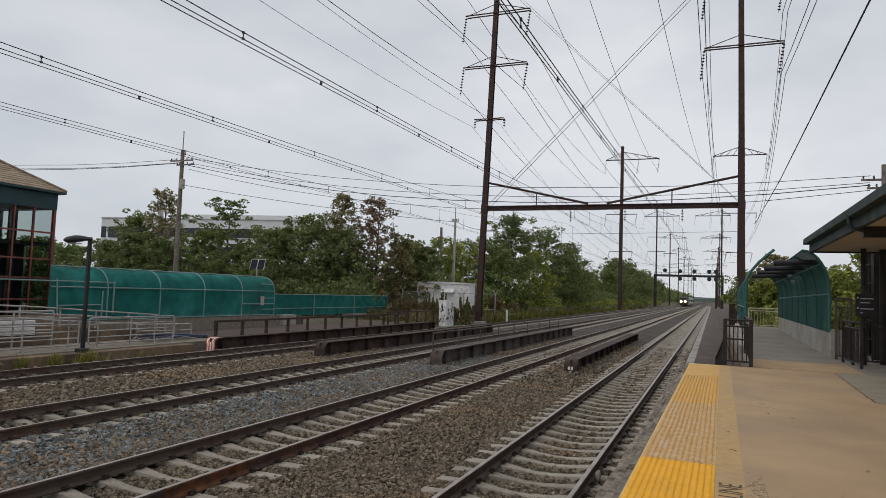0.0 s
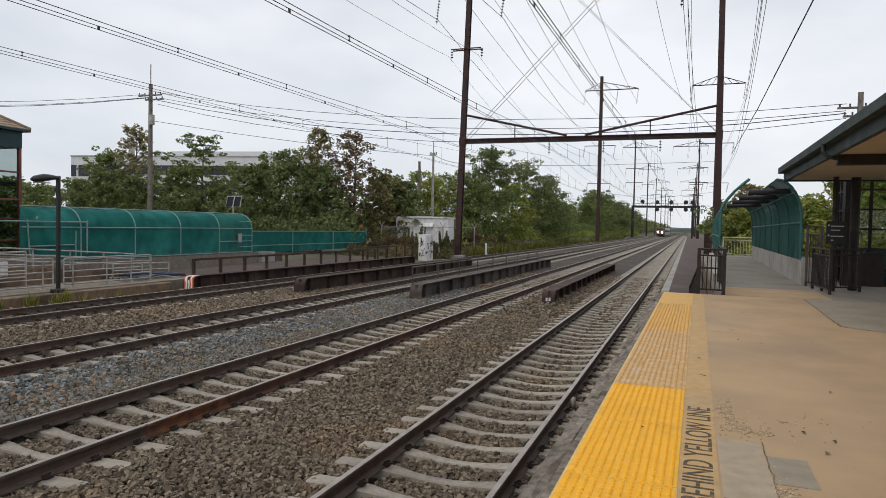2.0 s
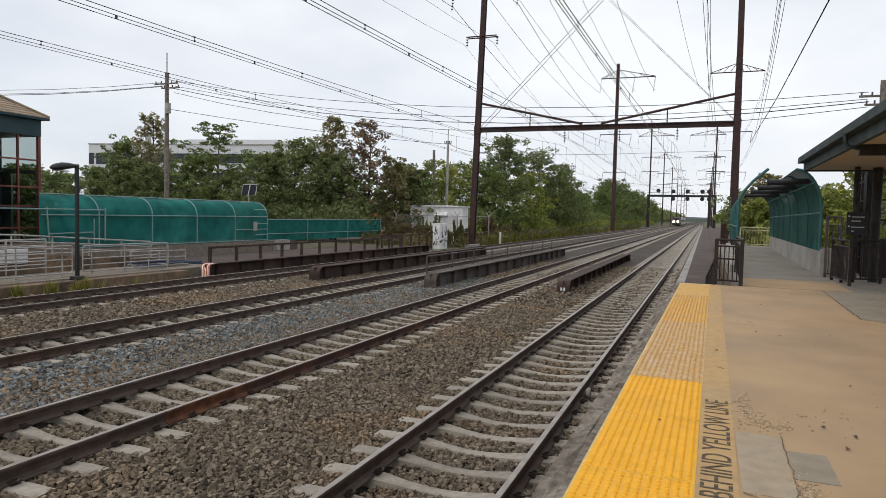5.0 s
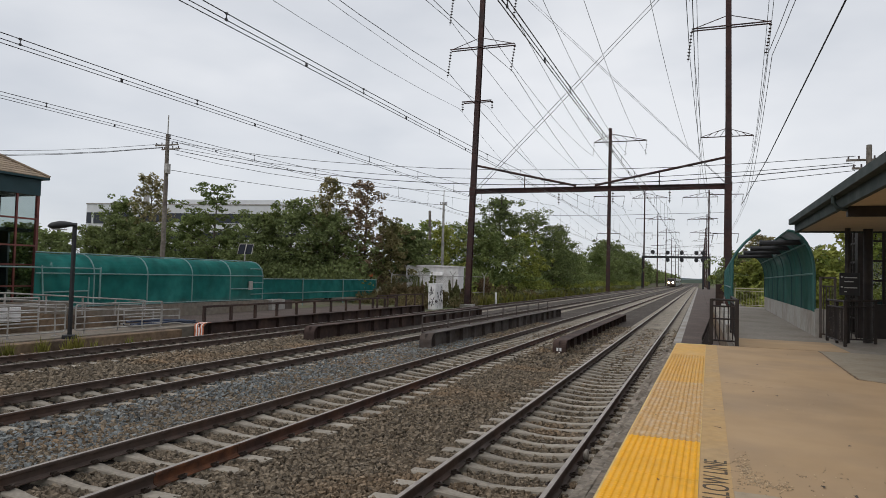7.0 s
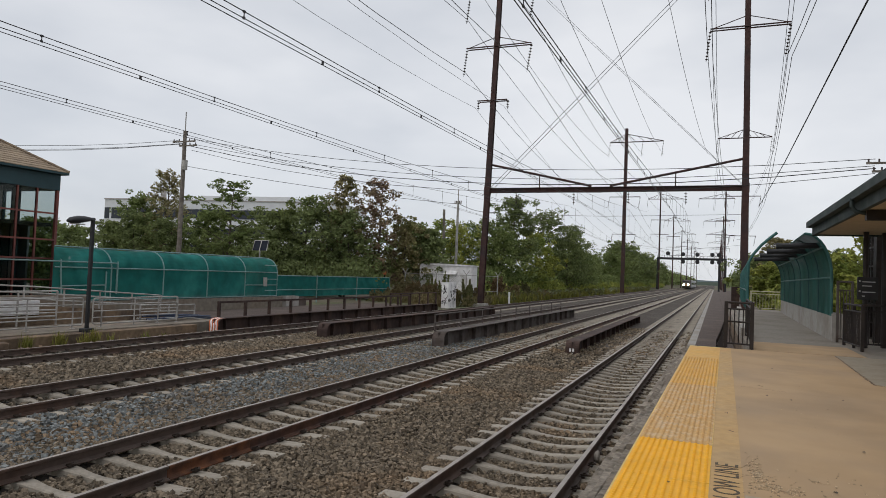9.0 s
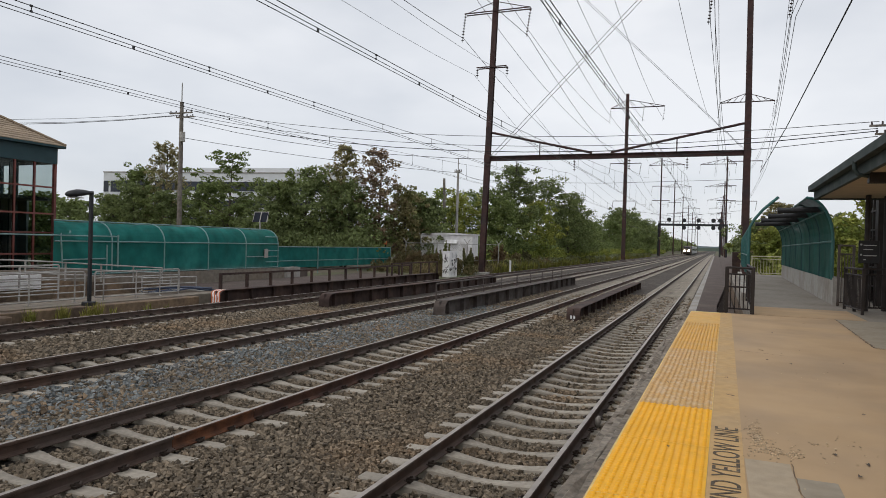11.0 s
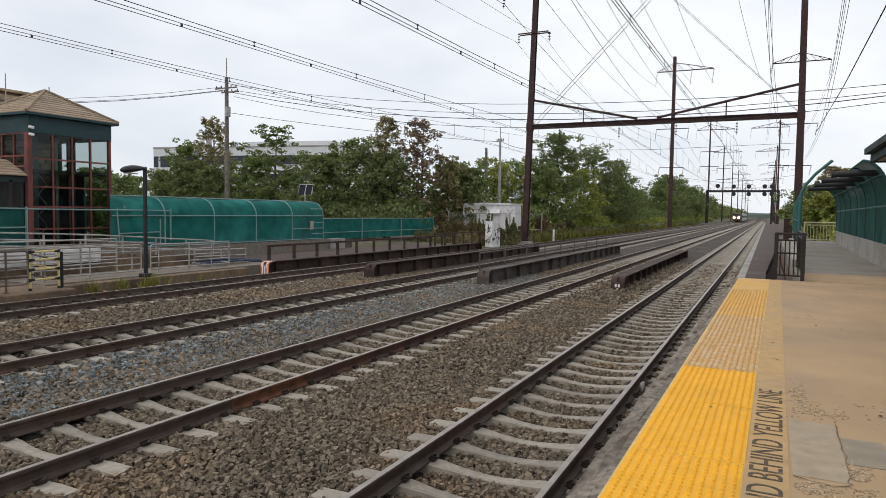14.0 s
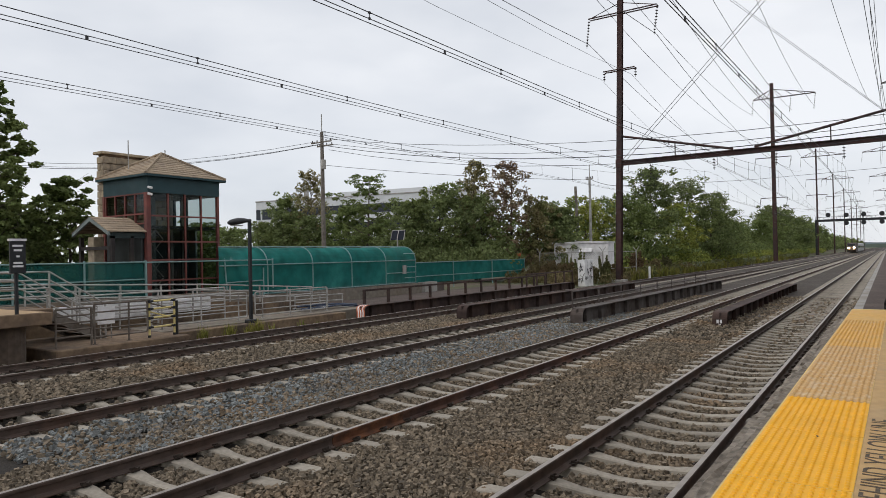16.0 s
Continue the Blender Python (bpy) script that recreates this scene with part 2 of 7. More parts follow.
M_WOODPOLE = mat("grey_wood_pole", (0.2, 0.175, 0.15), 0.9, var=0.3, scale=5, second=(0.13, 0.105, 0.085), amount=0.5, second_scale=1.0, bump=0.3, bump_scale=20)
M_YELLOWTAPE = mat("yellow_tape", (0.62, 0.5, 0.2), 0.6, var=0.1, scale=8, bump=0.05)
M_ORANGE = mat("orange_paint", (0.5, 0.13, 0.05), 0.7, var=0.2, scale=8, bump=0.05)
M_CRUMB = mat("concrete_crumb", (0.43, 0.32, 0.2), 0.9, var=0.2, scale=40, bump=0, per_island=0.42, coord="World")
M_SOLAR = mat("solar_cell", (0.012, 0.015, 0.025), 0.6, var=0.1, scale=4, bump=0, spec=0.15)
M_BARK = mat("bark", (0.09, 0.07, 0.055), 0.95, var=0.3, scale=10, bump=0.6, bump_scale=14)


# ---- mesh helpers ----
def box(bm, x0, x1, y0, y1, z0, z1):
    v = [bm.verts.new((x, y, z)) for z in (z0, z1) for y in (y0, y1) for x in (x0, x1)]
    for f in ((0, 2, 3, 1), (4, 5, 7, 6), (0, 1, 5, 4), (1, 3, 7, 5), (3, 2, 6, 7), (2, 0, 4, 6)):
        bm.faces.new([v[i] for i in f])
    return v


def bbox_bm(x0, x1, y0, y1, z0, z1, bevel=0.0):
    bm = bmesh.new()
    box(bm, x0, x1, y0, y1, z0, z1)
    if bevel:
        bmesh.ops.bevel(bm, geom=bm.edges[:], offset=bevel, segments=1, affect="EDGES")
    return bm


def rod(bm, p, q, r, seg=8, r2=None, caps=True):
    p, q = Vector(p), Vector(q)
    d = (q - p).normalized()
    a = d.orthogonal().normalized()
    b = d.cross(a)
    rings = []
    for c, rr in ((p, r), (q, r if r2 is None else r2)):
        rings.append([bm.verts.new(c + (a * math.cos(2 * math.pi * i / seg) + b * math.sin(2 * math.pi * i / seg)) * rr) for i in range(seg)])
    for i in range(seg):
        j = (i + 1) % seg
        bm.faces.new((rings[0][i], rings[0][j], rings[1][j], rings[1][i]))
    if caps:
        bm.faces.new(rings[0][::-1])
        bm.faces.new(rings[1])


def pipe(bm, pts, r, seg=6):
    """One tube along a line of points."""
    pts = [Vector(p) for p in pts]
    prev, first = None, None
    ref = None
    for i, p in enumerate(pts):
        d = (pts[min(i + 1, len(pts) - 1)] - pts[max(i - 1, 0)]).normalized()
        a = d.orthogonal().normalized() if ref is None else (ref - d * ref.dot(d)).normalized()
        ref = a
        b = d.cross(a)
        ring = [bm.verts.new(p + (a * math.cos(2 * math.pi * k / seg) + b * math.sin(2 * math.pi * k / seg)) * r) for k in range(seg)]
        if prev:
            for k in range(seg):
                j = (k + 1) % seg
                bm.faces.new((prev[k], prev[j], ring[j], ring[k]))
        else:
            first = ring
        prev = ring
    bm.faces.new(first[::-1])
    bm.faces.new(prev)


def prism(bm, profile, axis, a0, a1):
    """A closed profile of (u, v) drawn along an axis: y takes (x, z), x takes (y, z), z takes (x, y)."""
    def at(u, v, w):
        return {"y": (u, w, v), "x": (w, u, v), "z": (u, v, w)}[axis]
    ra = [bm.verts.new(at(u, v, a0)) for u, v in profile]
    rb = [bm.verts.new(at(u, v, a1)) for u, v in profile]
    n = len(profile)
    for i in range(n):
        bm.faces.new((ra[i], ra[(i + 1) % n], rb[(i + 1) % n], rb[i]))
    bm.faces.new(ra[::-1])
    bm.faces.new(rb)


ORIGIN = {}


def thing(name, at, label="", category="", group="", kind=""):
    ob = new(name)
    ob.empty_display_size = 0.2
    ob.location = at
    ORIGIN[ob] = Vector(at)
    return tagged(ob, label, category, group, kind)


def finish(bm, name, material):
    bmesh.ops.recalc_face_normals(bm, faces=bm.faces[:])
    me = bpy.data.meshes.new(name)
    bm.to_mesh(me)
    bm.free()
    for m in (material if isinstance(material, (list, tuple)) else [material]):
        me.materials.append(m)
    return me


def part(name, bm, material, parent, label="", smooth=False):
    """Links a bmesh, given in world coordinates, as one mesh under a thing or a part."""
    o = ORIGIN[parent]
    bmesh.ops.translate(bm, verts=bm.verts[:], vec=-o)
    me = finish(bm, name, material)
    if smooth:
        me.polygons.foreach_set("use_smooth", [True] * len(me.polygons))
    ob = new(name, me)
    ob.parent = parent
    ORIGIN[ob] = o
    return tagged(ob, label)


def solid(name, bm, material, label="", category="", group="", kind="", smooth=False):
    """A thing that is a single mesh, with its origin at its base."""
    lo = [min(v.co[i] for v in bm.verts) for i in range(3)]
    hi = [max(v.co[i] for v in bm.verts) for i in range(3)]
    o = Vector(((lo[0] + hi[0]) / 2, (lo[1] + hi[1]) / 2, lo[2]))
    bmesh.ops.translate(bm, verts=bm.verts[:], vec=-o)
    me = finish(bm, name, material)
    if smooth:
        me.polygons.foreach_set("use_smooth", [True] * len(me.polygons))
    ob = new(name, me)
    ob.location = o
    ORIGIN[ob] = o
    return tagged(ob, label, category, group, kind)


def raw_mesh(name, verts, faces, material):
    me = bpy.data.meshes.new(name)
    me.from_pydata(verts, [], faces)
    me.update()
    me.materials.append(material)
    return me


def piece(name, me, parent, at, turn=0.0):
    """One of many alike pieces on one mesh, under its thing; at is in world coordinates."""
    ob = new(name, me)
    ob.parent = parent
    ob.location = Vector(at) - ORIGIN[parent]
    if turn:
        ob.rotation_euler = (0, 0, turn)
    return ob


# ---- ground, tracks and ballast ----
TRACK_X = (-2.47, -7.06, -11.69, -16.90)
TIE_GAP = 0.6096
GAUGE = 0.7525
PLAT_Z = 1.12


def ground():
    xs = [-3000, -800, -300, -150, -80, -60, -45, -35, -28, -24, -21, -19.5, -18, 8, 20, 60, 300, 3000]
    ys = [-3000, -300, -60, -10, 20, 60, 100, 150, 220, 320, 600, 1500, 4500]
    bm = bmesh.new()
    grid = []
    for y in ys:
        row = []
        for x in xs:
            z = -0.62
            if x <= -19.5:
                z = -0.35 if x > -24 else -0.1
            row.append(bm.verts.new((x, y, z)))
        grid.append(row)
    for j in range(len(ys) - 1):
        for i in range(len(xs) - 1):
            bm.faces.new((grid[j][i], grid[j][i + 1], grid[j + 1][i + 1], grid[j + 1][i]))
    solid("ground", bm, M_SOIL, "brown and green trackside soil reaching the horizon", "ground", kind="structure")


ground()


def ballast_bed(name, material, ys, drop, label):
    verts, faces = [], []
    xs = [-19.4] + list(np.arange(-18.9, -1.0, 0.3)) + [-0.95]
    for y in ys:
        for x in xs:
            z = -0.215 - drop + 0.035 * noise.noise((x * 1.3, y * 1.3, 0)) + 0.02 * noise.noise((x * 4, y * 4, 3))
            near = min(abs(x - t) for t in TRACK_X)
            z += 0.012 if near > 1.35 else -0.012 if near > 0.72 else -0.045
            if x < -19.2:
                z = -0.6
            if x > -1.0:
                z = -0.3
            verts.append((x, y, z))
    n = len(xs)
    for j in range(len(ys) - 1):
        for i in range(n - 1):
            a = j * n + i
            faces.append((a, a + 1, a + n + 1, a + n))
    tagged(new(name, raw_mesh(name, verts, faces, material)), label, "ballast", kind="structure")


# near bed lies lower and takes the colour of shaded gaps
ballast_bed("ballast_bed", M_FINES_SHADE, list(np.arange(-6, 26.1, 0.4)), 0.05, "stone fines coloured near black for the shade between the loose ballast")
ballast_bed("ballast_bed_far", M_BALLAST, list(np.arange(25.6, 46, 0.4)) + list(np.arange(46, 120, 4)) + list(np.arange(120, 1500, 60)), 0.0, "grey-brown crushed stone ballast under the four tracks")

TIE_PROFILE = ((-1.29, -0.175, 0.135), (-1.0, -0.172, 0.135), (-0.6, -0.185, 0.12), (-0.36, -0.215, 0.09), (-0.12, -0.235, 0.085), (0.12, -0.235, 0.085), (0.36, -0.215, 0.09), (0.6, -0.185, 0.12), (1.0, -0.172, 0.135), (1.29, -0.175, 0.135))


def tie_geometry(x, y, base=0):
    v, f = [], []
    for dx, z, w in TIE_PROFILE:
        v += [(x + dx, y - w * 0.85 - 0.03, -0.4), (x + dx, y - w * 0.85, z - 0.015), (x + dx, y - w * 0.85 + 0.02, z), (x + dx, y + w * 0.85 - 0.02, z), (x + dx, y + w * 0.85, z - 0.015), (x + dx, y + w * 0.85 + 0.03, -0.4)]
    for i in range(len(TIE_PROFILE) - 1):
        for k in range(5):
            a = base + i * 6 + k
            f.append((a, a + 1, a + 7, a + 6))
    last = base + (len(TIE_PROFILE) - 1) * 6
    f.append(tuple(base + k for k in range(5, -1, -1)))
    f.append(tuple(last + k for k in range(6)))
    return v, f


RAIL = ((-0.075, -0.172), (-0.075, -0.160), (-0.02, -0.146), (-0.009, -0.13), (-0.009, -0.05), (-0.036, -0.038), (-0.037, -0.012), (-0.030, 0.0),
        (0.030, 0.0), (0.037, -0.012), (0.036, -0.038), (0.009, -0.05), (0.009, -0.13), (0.02, -0.146), (0.075, -0.160), (0.075, -0.172))


def rail_bm(x, y0, y1):
    bm = bmesh.new()
    prism(bm, [(x + u, v) for u, v in RAIL], "y", y0, y1)
    for f in bm.faces:
        if abs(f.normal.z) > 0.9 and f.calc_center_median().z > -0.005:
            f.material_index = 1
    bmesh.ops.recalc_face_normals(bm, faces=bm.faces[:])
    for f in bm.faces:
        if f.normal.z > 0.9 and f.calc_center_median().z > -0.005:
            f.material_index = 1
    return bm


def clip_geometry(verts, faces, x, y, side):
    """A bent spring clip beside the rail foot."""
    pts = [(0.075, -0.06, -0.13), (0.12, -0.06, -0.12), (0.15, -0.02, -0.125), (0.12, 0.03, -0.115), (0.07, 0.05, -0.135), (0.05, 0.01, -0.14)]
    r = 0.010
    for (ax, ay, az), (bx, by, bz) in zip(pts, pts[1:]):
        b = len(verts)
        for px, py, pz in ((ax, ay, az), (bx, by, bz)):
            for dx, dz in ((-r, -r), (r, -r), (r, r), (-r, r)):
                verts.append((x + side * px + dx, y + py + dx * 0.5, pz + dz))
        faces += [(b, b + 1, b + 5, b + 4), (b + 1, b + 2, b + 6, b + 5), (b + 2, b + 3, b + 7, b + 6), (b + 3, b, b + 4, b + 7), (b + 3, b + 2, b + 1, b), (b + 4, b + 5, b + 6, b + 7)]
    b = len(verts)
    for dz in (-0.172, -0.145):
        for dx, dy in ((0.04, -0.05), (0.11, -0.05), (0.11, 0.05), (0.04, 0.05)):
            verts.append((x + side * dx, y + dy, dz))
    faces += [(b + 4, b + 5, b + 6, b + 7), (b, b + 1, b + 5, b + 4), (b + 1, b + 2, b + 6, b + 5), (b + 2, b + 3, b + 7, b + 6), (b + 3, b, b + 4, b + 7)]


TIE_Y0 = (5.60, 5.70, 5.35, 5.50)
tie_v, tie_f = tie_geometry(0, 0)
TIE_MESH = raw_mesh("tie", tie_v, tie_f, M_TIE)


def track(k):
    x = TRACK_X[k]
    names = ("beside the yellow platform edge", "with a rust-orange stretch of rail", "between two plate girders", "beside the opposite platform")
    t = thing("railway_track", (x, 0, -0.2), "dark steel rails on concrete ties " + names[k], "railway track", "parallel tracks")
    for side, word in ((-1, "left"), (1, "right")):
        xr = x + side * GAUGE
        if k == 1 and side == 1:
            part("rail", rail_bm(xr, -12, 6.5), (M_RAIL, M_RAILTOP), t)
            part("rail", rail_bm(xr, 6.51, 8.1), (M_RUST, M_RAILTOP), t, "rust-orange length of rail")
            part("rail", rail_bm(xr, 8.11, 1500), (M_RAILRED, M_RAILTOP), t, "reddish-brown length of rail")
        else:
            part("rail", rail_bm(xr, -12, 1500), (M_RAIL, M_RAILTOP), t)
    y = TIE_Y0[k] - math.floor((TIE_Y0[k] + 4) / TIE_GAP) * TIE_GAP
    cv, cf, fv, ff = [], [], [], []
    i = 0
    while y < 420:
        if 1.0 < y < 52:
            piece("tie", TIE_MESH, t, (x + random.uniform(-0.015, 0.015), y, random.uniform(-0.006, 0.004) - (0.012 if k > 1 else 0.0)))
            if y < 34:
                for side in (-1, 1):
                    for s in (-1, 1):
                        clip_geometry(cv, cf, x + side * GAUGE, y, s)
        else:
            v, f = tie_geometry(x, y, len(fv))
            fv += v
            ff += f
        y += TIE_GAP
        i += 1
    o = Vector((x, 0, -0.2))
    me = raw_mesh("distant_ties", [tuple(Vector(p) - o) for p in fv], ff, M_TIE_FAR)
    ob = new("distant_ties", me)
    ob.parent = t
    tagged(ob, kind="stuff")
    me = raw_mesh("rail_clips", [tuple(Vector(p) - o) for p in cv], cf, M_CLIP)
    ob = new("rail_clips", me)
    ob.parent = t
    tagged(ob, kind="stuff")


for k in range(4):
    track(k)


CUBE = np.array([(x, y, z) for z in (-1, 1) for y in (-1, 1) for x in (-1, 1)], float)
CUBE_F = np.array([(0, 2, 3, 1), (4, 5, 7, 6), (0, 1, 5, 4), (1, 3, 7, 5), (3, 2, 6, 7), (2, 0, 4, 6)])


def stones(name, x0, x1, y0, y1, per_m2, size, material, label):
    """Loose crushed stone, each a rough lump, kept off the ties and rails."""
    rng = np.random.default_rng(int(abs(x0 * 37 + y0 * 11)) + 5)
    n = int((x1 - x0) * (y1 - y0) * per_m2)
    x, y = rng.uniform(x0, x1, n), rng.uniform(y0, y1, n)
    keep = np.ones(n, bool)
    crib = np.zeros(n, bool)
    for k, tx in enumerate(TRACK_X):
        dy = np.abs((y - TIE_Y0[k] + TIE_GAP / 2) % TIE_GAP - TIE_GAP / 2)
        inside = np.abs(x - tx) < 1.22
        crib |= np.abs(x - tx) < 0.72
        keep &= ~(inside & (dy < np.where(np.abs(x - tx) < 0.72, 0.105, 0.125)))
        keep &= np.abs(np.abs(x - tx) - GAUGE) > 0.10
    x, y, crib = x[keep], y[keep], crib[keep]
    n = len(x)
    s = size * rng.uniform(0.6, 1.35, n)
    v = CUBE[None] * (s[:, None, None] * 0.5 * rng.uniform(0.55, 1.1, (n, 1, 3)))
    v = v * rng.uniform(0.72, 1.08, (n, 8, 1)) + rng.normal(0, 0.05, (n, 8, 3)) * s[:, None, None]
    ang = rng.uniform(0, 6.28, (n, 3))
    for ax in range(3):
        c, sn = np.cos(ang[:, ax])[:, None], np.sin(ang[:, ax])[:, None]
        i, j = (ax + 1) % 3, (ax + 2) % 3
        a, b = v[:, :, i].copy(), v[:, :, j].copy()
        v[:, :, i], v[:, :, j] = a * c - b * sn, a * sn + b * c
    z = np.where(crib, -0.262, -0.203) + rng.uniform(-0.034, 0.02, n)
    v += np.stack([x, y, z], 1)[:, None]
    # the face that lies on the bed is left out
    under = v[:, CUBE_F, 2].mean(2).argmin(1)
    shown = np.arange(6)[None] != under[:, None]
    faces = (CUBE_F[None] + (np.arange(n) * 8)[:, None, None])[shown]
    me = raw_mesh(name, v.reshape(-1, 3).tolist(), faces.tolist(), material)
    tagged(new(name, me), label, "ballast", kind="stuff")


stones("ballast_stones", -9.2, -1.05, 2.2, 10, 800, 0.052, M_STONE, "loose grey-brown crushed stone between the near tracks")
stones("ballast_stones", -9.2, -1.05, 10, 20, 400, 0.058, M_STONE, "loose grey-brown crushed stone between the near tracks")
stones("ballast_stones", -9.2, -1.05, 20, 40, 70, 0.085, M_STONE, "loose grey-brown crushed stone farther along the near tracks")
stones("ballast_stones", -9.2, -1.05, -6, 2.2, 150, 0.075, M_STONE, "loose grey-brown crushed stone beside the platform")
stones("ballast_stones", -11.0, -8.4, 4, 28, 230, 0.064, M_STONE_GREY, "loose blue-grey crushed stone between the middle tracks")
stones("ballast_stones", -19.0, -9.2, 4, 26, 105, 0.072, M_STONE, "loose grey crushed stone round the far tracks")
stones("ballast_stones", -16.2, -12.4, 4, 28, 80, 0.075, M_STONE, "loose brown-grey crushed stone between the far tracks")


# ---- the near platform ----
SKEW = 0.0118
PLAT_END = 16.3


def skewed(bm, right=1.0):
    """Turns the edge of the platform slightly away from the track."""
    for v in bm.verts:
        if v.co.x < right:
            v.co.x += SKEW * (v.co.y - 5.4)
    return bm


def near_platform():
    p = thing("platform_near", (2.5, 4, -0.6), "tan concrete high-level station platform with a yellow tactile edge", "platform", kind="structure")
    part("slab", skewed(bbox_bm(-0.66, 7.5, -9, PLAT_END, PLAT_Z - 0.3, PLAT_Z)), M_PLAT, p, "tan worn concrete slab")
    part("support_wall", skewed(bbox_bm(-0.35, 7.4, -9, PLAT_END - 0.03, -0.62, PLAT_Z - 0.3)), M_CONC_DARK, p, "stained concrete supporting wall")
    # timber fender along the edge: three courses of long planks
    y, i = -9.0, 0
    while y < 16.3:
        n = (3.1, 2.6, 3.4, 2.9)[i % 4]
        y1 = min(y + n, 16.4)
        for x0, x1, zt in ((-0.735, -0.662, 1.10), (-0.815, -0.742, 1.06), (-0.91, -0.828, 0.97)):
            zt += random.uniform(-0.035, 0.008)
            bm = bmesh.new()
            prism(bm, [(x0, zt - 0.2), (x0, zt - 0.012), (x0 + 0.012, zt), (x1 - 0.012, zt), (x1, zt - 0.012), (x1, zt - 0.2)], "y", y + 0.006 + random.uniform(0, 0.04), y1 - 0.006 - random.uniform(0, 0.05))
            bmesh.ops.subdivide_edges(bm, edges=[e for e in bm.edges if abs(e.verts[0].co.y - e.verts[1].co.y) > 0.5], cuts=9)
            for v in bm.verts:
                v.co.z += 0.026 * noise.noise((v.co.x * 9, v.co.y * 3.5, 1)) - max(0.0, random.uniform(-0.03, 0.025))
                v.co.x += random.uniform(-0.006, 0.006)
            part("plank", skewed(bm), M_TIMBER, p)
        y, i = y1, i + 1
    # ochre band behind the tiles
    part("painted_band", skewed(bbox_bm(-0.028, 0.19, -9, PLAT_END - 0.01, PLAT_Z - 0.05, PLAT_Z + 0.003)), M_BAND, p, "faded ochre painted band")
    # repair slabs and the darker joint lines
    part("repair_slab", bbox_bm(0.19, 0.465, 3.88, 4.98, PLAT_Z - 0.05, PLAT_Z + 0.004), M_PLAT_GREY, p, "greyish square concrete repair")
    part("repair_slab", bbox_bm(0.475, 0.70, 4.2, 4.70, PLAT_Z - 0.05, PLAT_Z + 0.004), M_PATCH, p, "grey cement repair patch")
    part("repair_slab", bbox_bm(0.62, 1.4, 2.9, 3.57, PLAT_Z - 0.05, PLAT_Z + 0.004), M_PATCH, p, "grey cement repair patch")
    bm = bmesh.new()
    prism(bm, [(2.345, 16.28), (2.27, 13.6), (2.235, 11.8), (2.75, 11.3), (4.5, 11.2), (7.48, 11.2), (7.48, 16.28)], "z", PLAT_Z - 0.05, PLAT_Z + 0.003)
    part("grey_slab", bm, M_PATCH, p, "grey weathered concrete slab")
    part("tile_bed", skewed(bbox_bm(-0.655, -0.0295, -9, PLAT_END - 0.01, PLAT_Z - 0.05, PLAT_Z + 0.0025)), M_SEAM, p, "pale yellow seam between the tactile tiles")
    part("slab_edge_strip", bbox_bm(0.35, 7.5, 16.302, 16.34, PLAT_Z - 0.06, PLAT_Z - 0.012), M_CONC_DARK, p)
    return p


PLATFORM = near_platform()


def crack(points, width, seed):
    """A jagged open crack, drawn as a dark narrow sliver just over the slab."""
    rng = random.Random(seed)
    bm = bmesh.new()
    path = []
    for (xa, ya), (xb, yb) in zip(points, points[1:]):
        n = max(3, int(math.hypot(xb - xa, yb - ya) / 0.06))
        for i in range(n):
            t = i / n
            path.append((xa + (xb - xa) * t + rng.uniform(-0.012, 0.012), ya + (yb - ya) * t + rng.uniform(-0.012, 0.012)))
    path.append(points[-1])
    prev = None
    for i, (x, y) in enumerate(path):
        a = path[max(0, i - 1)]
        b = path[min(len(path) - 1, i + 1)]
        d = Vector((b[0] - a[0], b[1] - a[1])).normalized()
        w = width * rng.uniform(0.4, 1.2) * 0.5
        l = bm.verts.new((x - d.y * w, y + d.x * w, PLAT_Z + 0.0045))
        r = bm.verts.new((x + d.y * w, y - d.x * w, PLAT_Z + 0.0045))
        if prev:
            bm.faces.new((prev[0], prev[1], r, l))
        prev = (l, r)
    part("crack", bm, M_CONC_DARK, PLATFORM, "dark jagged crack in the concrete")


crack([(0.2, 3.86), (0.36, 3.80), (0.455, 3.85)], 0.012, 1)
crack([(0.455, 3.85), (0.475, 4.4), (0.475, 5.0)], 0.008, 2)
crack([(0.12, 3.5), (0.2, 3.44), (0.42, 3.38), (1.4, 3.2)], 0.008, 3)
crack([(2.34, 16.28), (2.26, 13.5), (2.2, 11.7), (2.75, 11.3), (4.5, 11.2)], 0.03, 4)
crack([(0.1, 7.1), (0.17, 7.05)], 0.02, 5)
crack([(0.3, 10.3), (0.9, 10.1)], 0.012, 6)

TILE_W, TILE_L = 0.61, 1.215


def tile_mesh(name, material, domes):
    verts, faces = [], []

    def add_box(x0, x1, y0, y1, z0, z1):
        b = len(verts)
        for z in (z0, z1):
            for y in (y0, y1):
                for x in (x0, x1):
                    verts.append((x, y, z))
        for f in CUBE_F:
            faces.append(tuple(int(i) + b for i in f))
    add_box(0, TILE_W, 0.006, TILE_L - 0.006, -0.02, 0.006)
    if domes:
        nx, ny = 12, 24
        for j in range(ny):
            for i in range(nx):
                cx, cy = 0.033 + i * (TILE_W - 0.066) / (nx - 1), 0.033 + j * (TILE_L - 0.066) / (ny - 1)
                b = len(verts)
                for r, z in ((0.0155, 0.006), (0.009, 0.017)):
                    for k in range(7):
                        a = k * 2 * math.pi / 7
                        verts.append((cx + r * math.cos(a), cy + r * math.sin(a), z))
                for k in range(7):
                    faces.append((b + k, b + (k + 1) % 7, b + 7 + (k + 1) % 7, b + 7 + k))
                faces.append(tuple(b + 7 + k for k in range(7)))
    return raw_mesh(name, verts, faces, material)


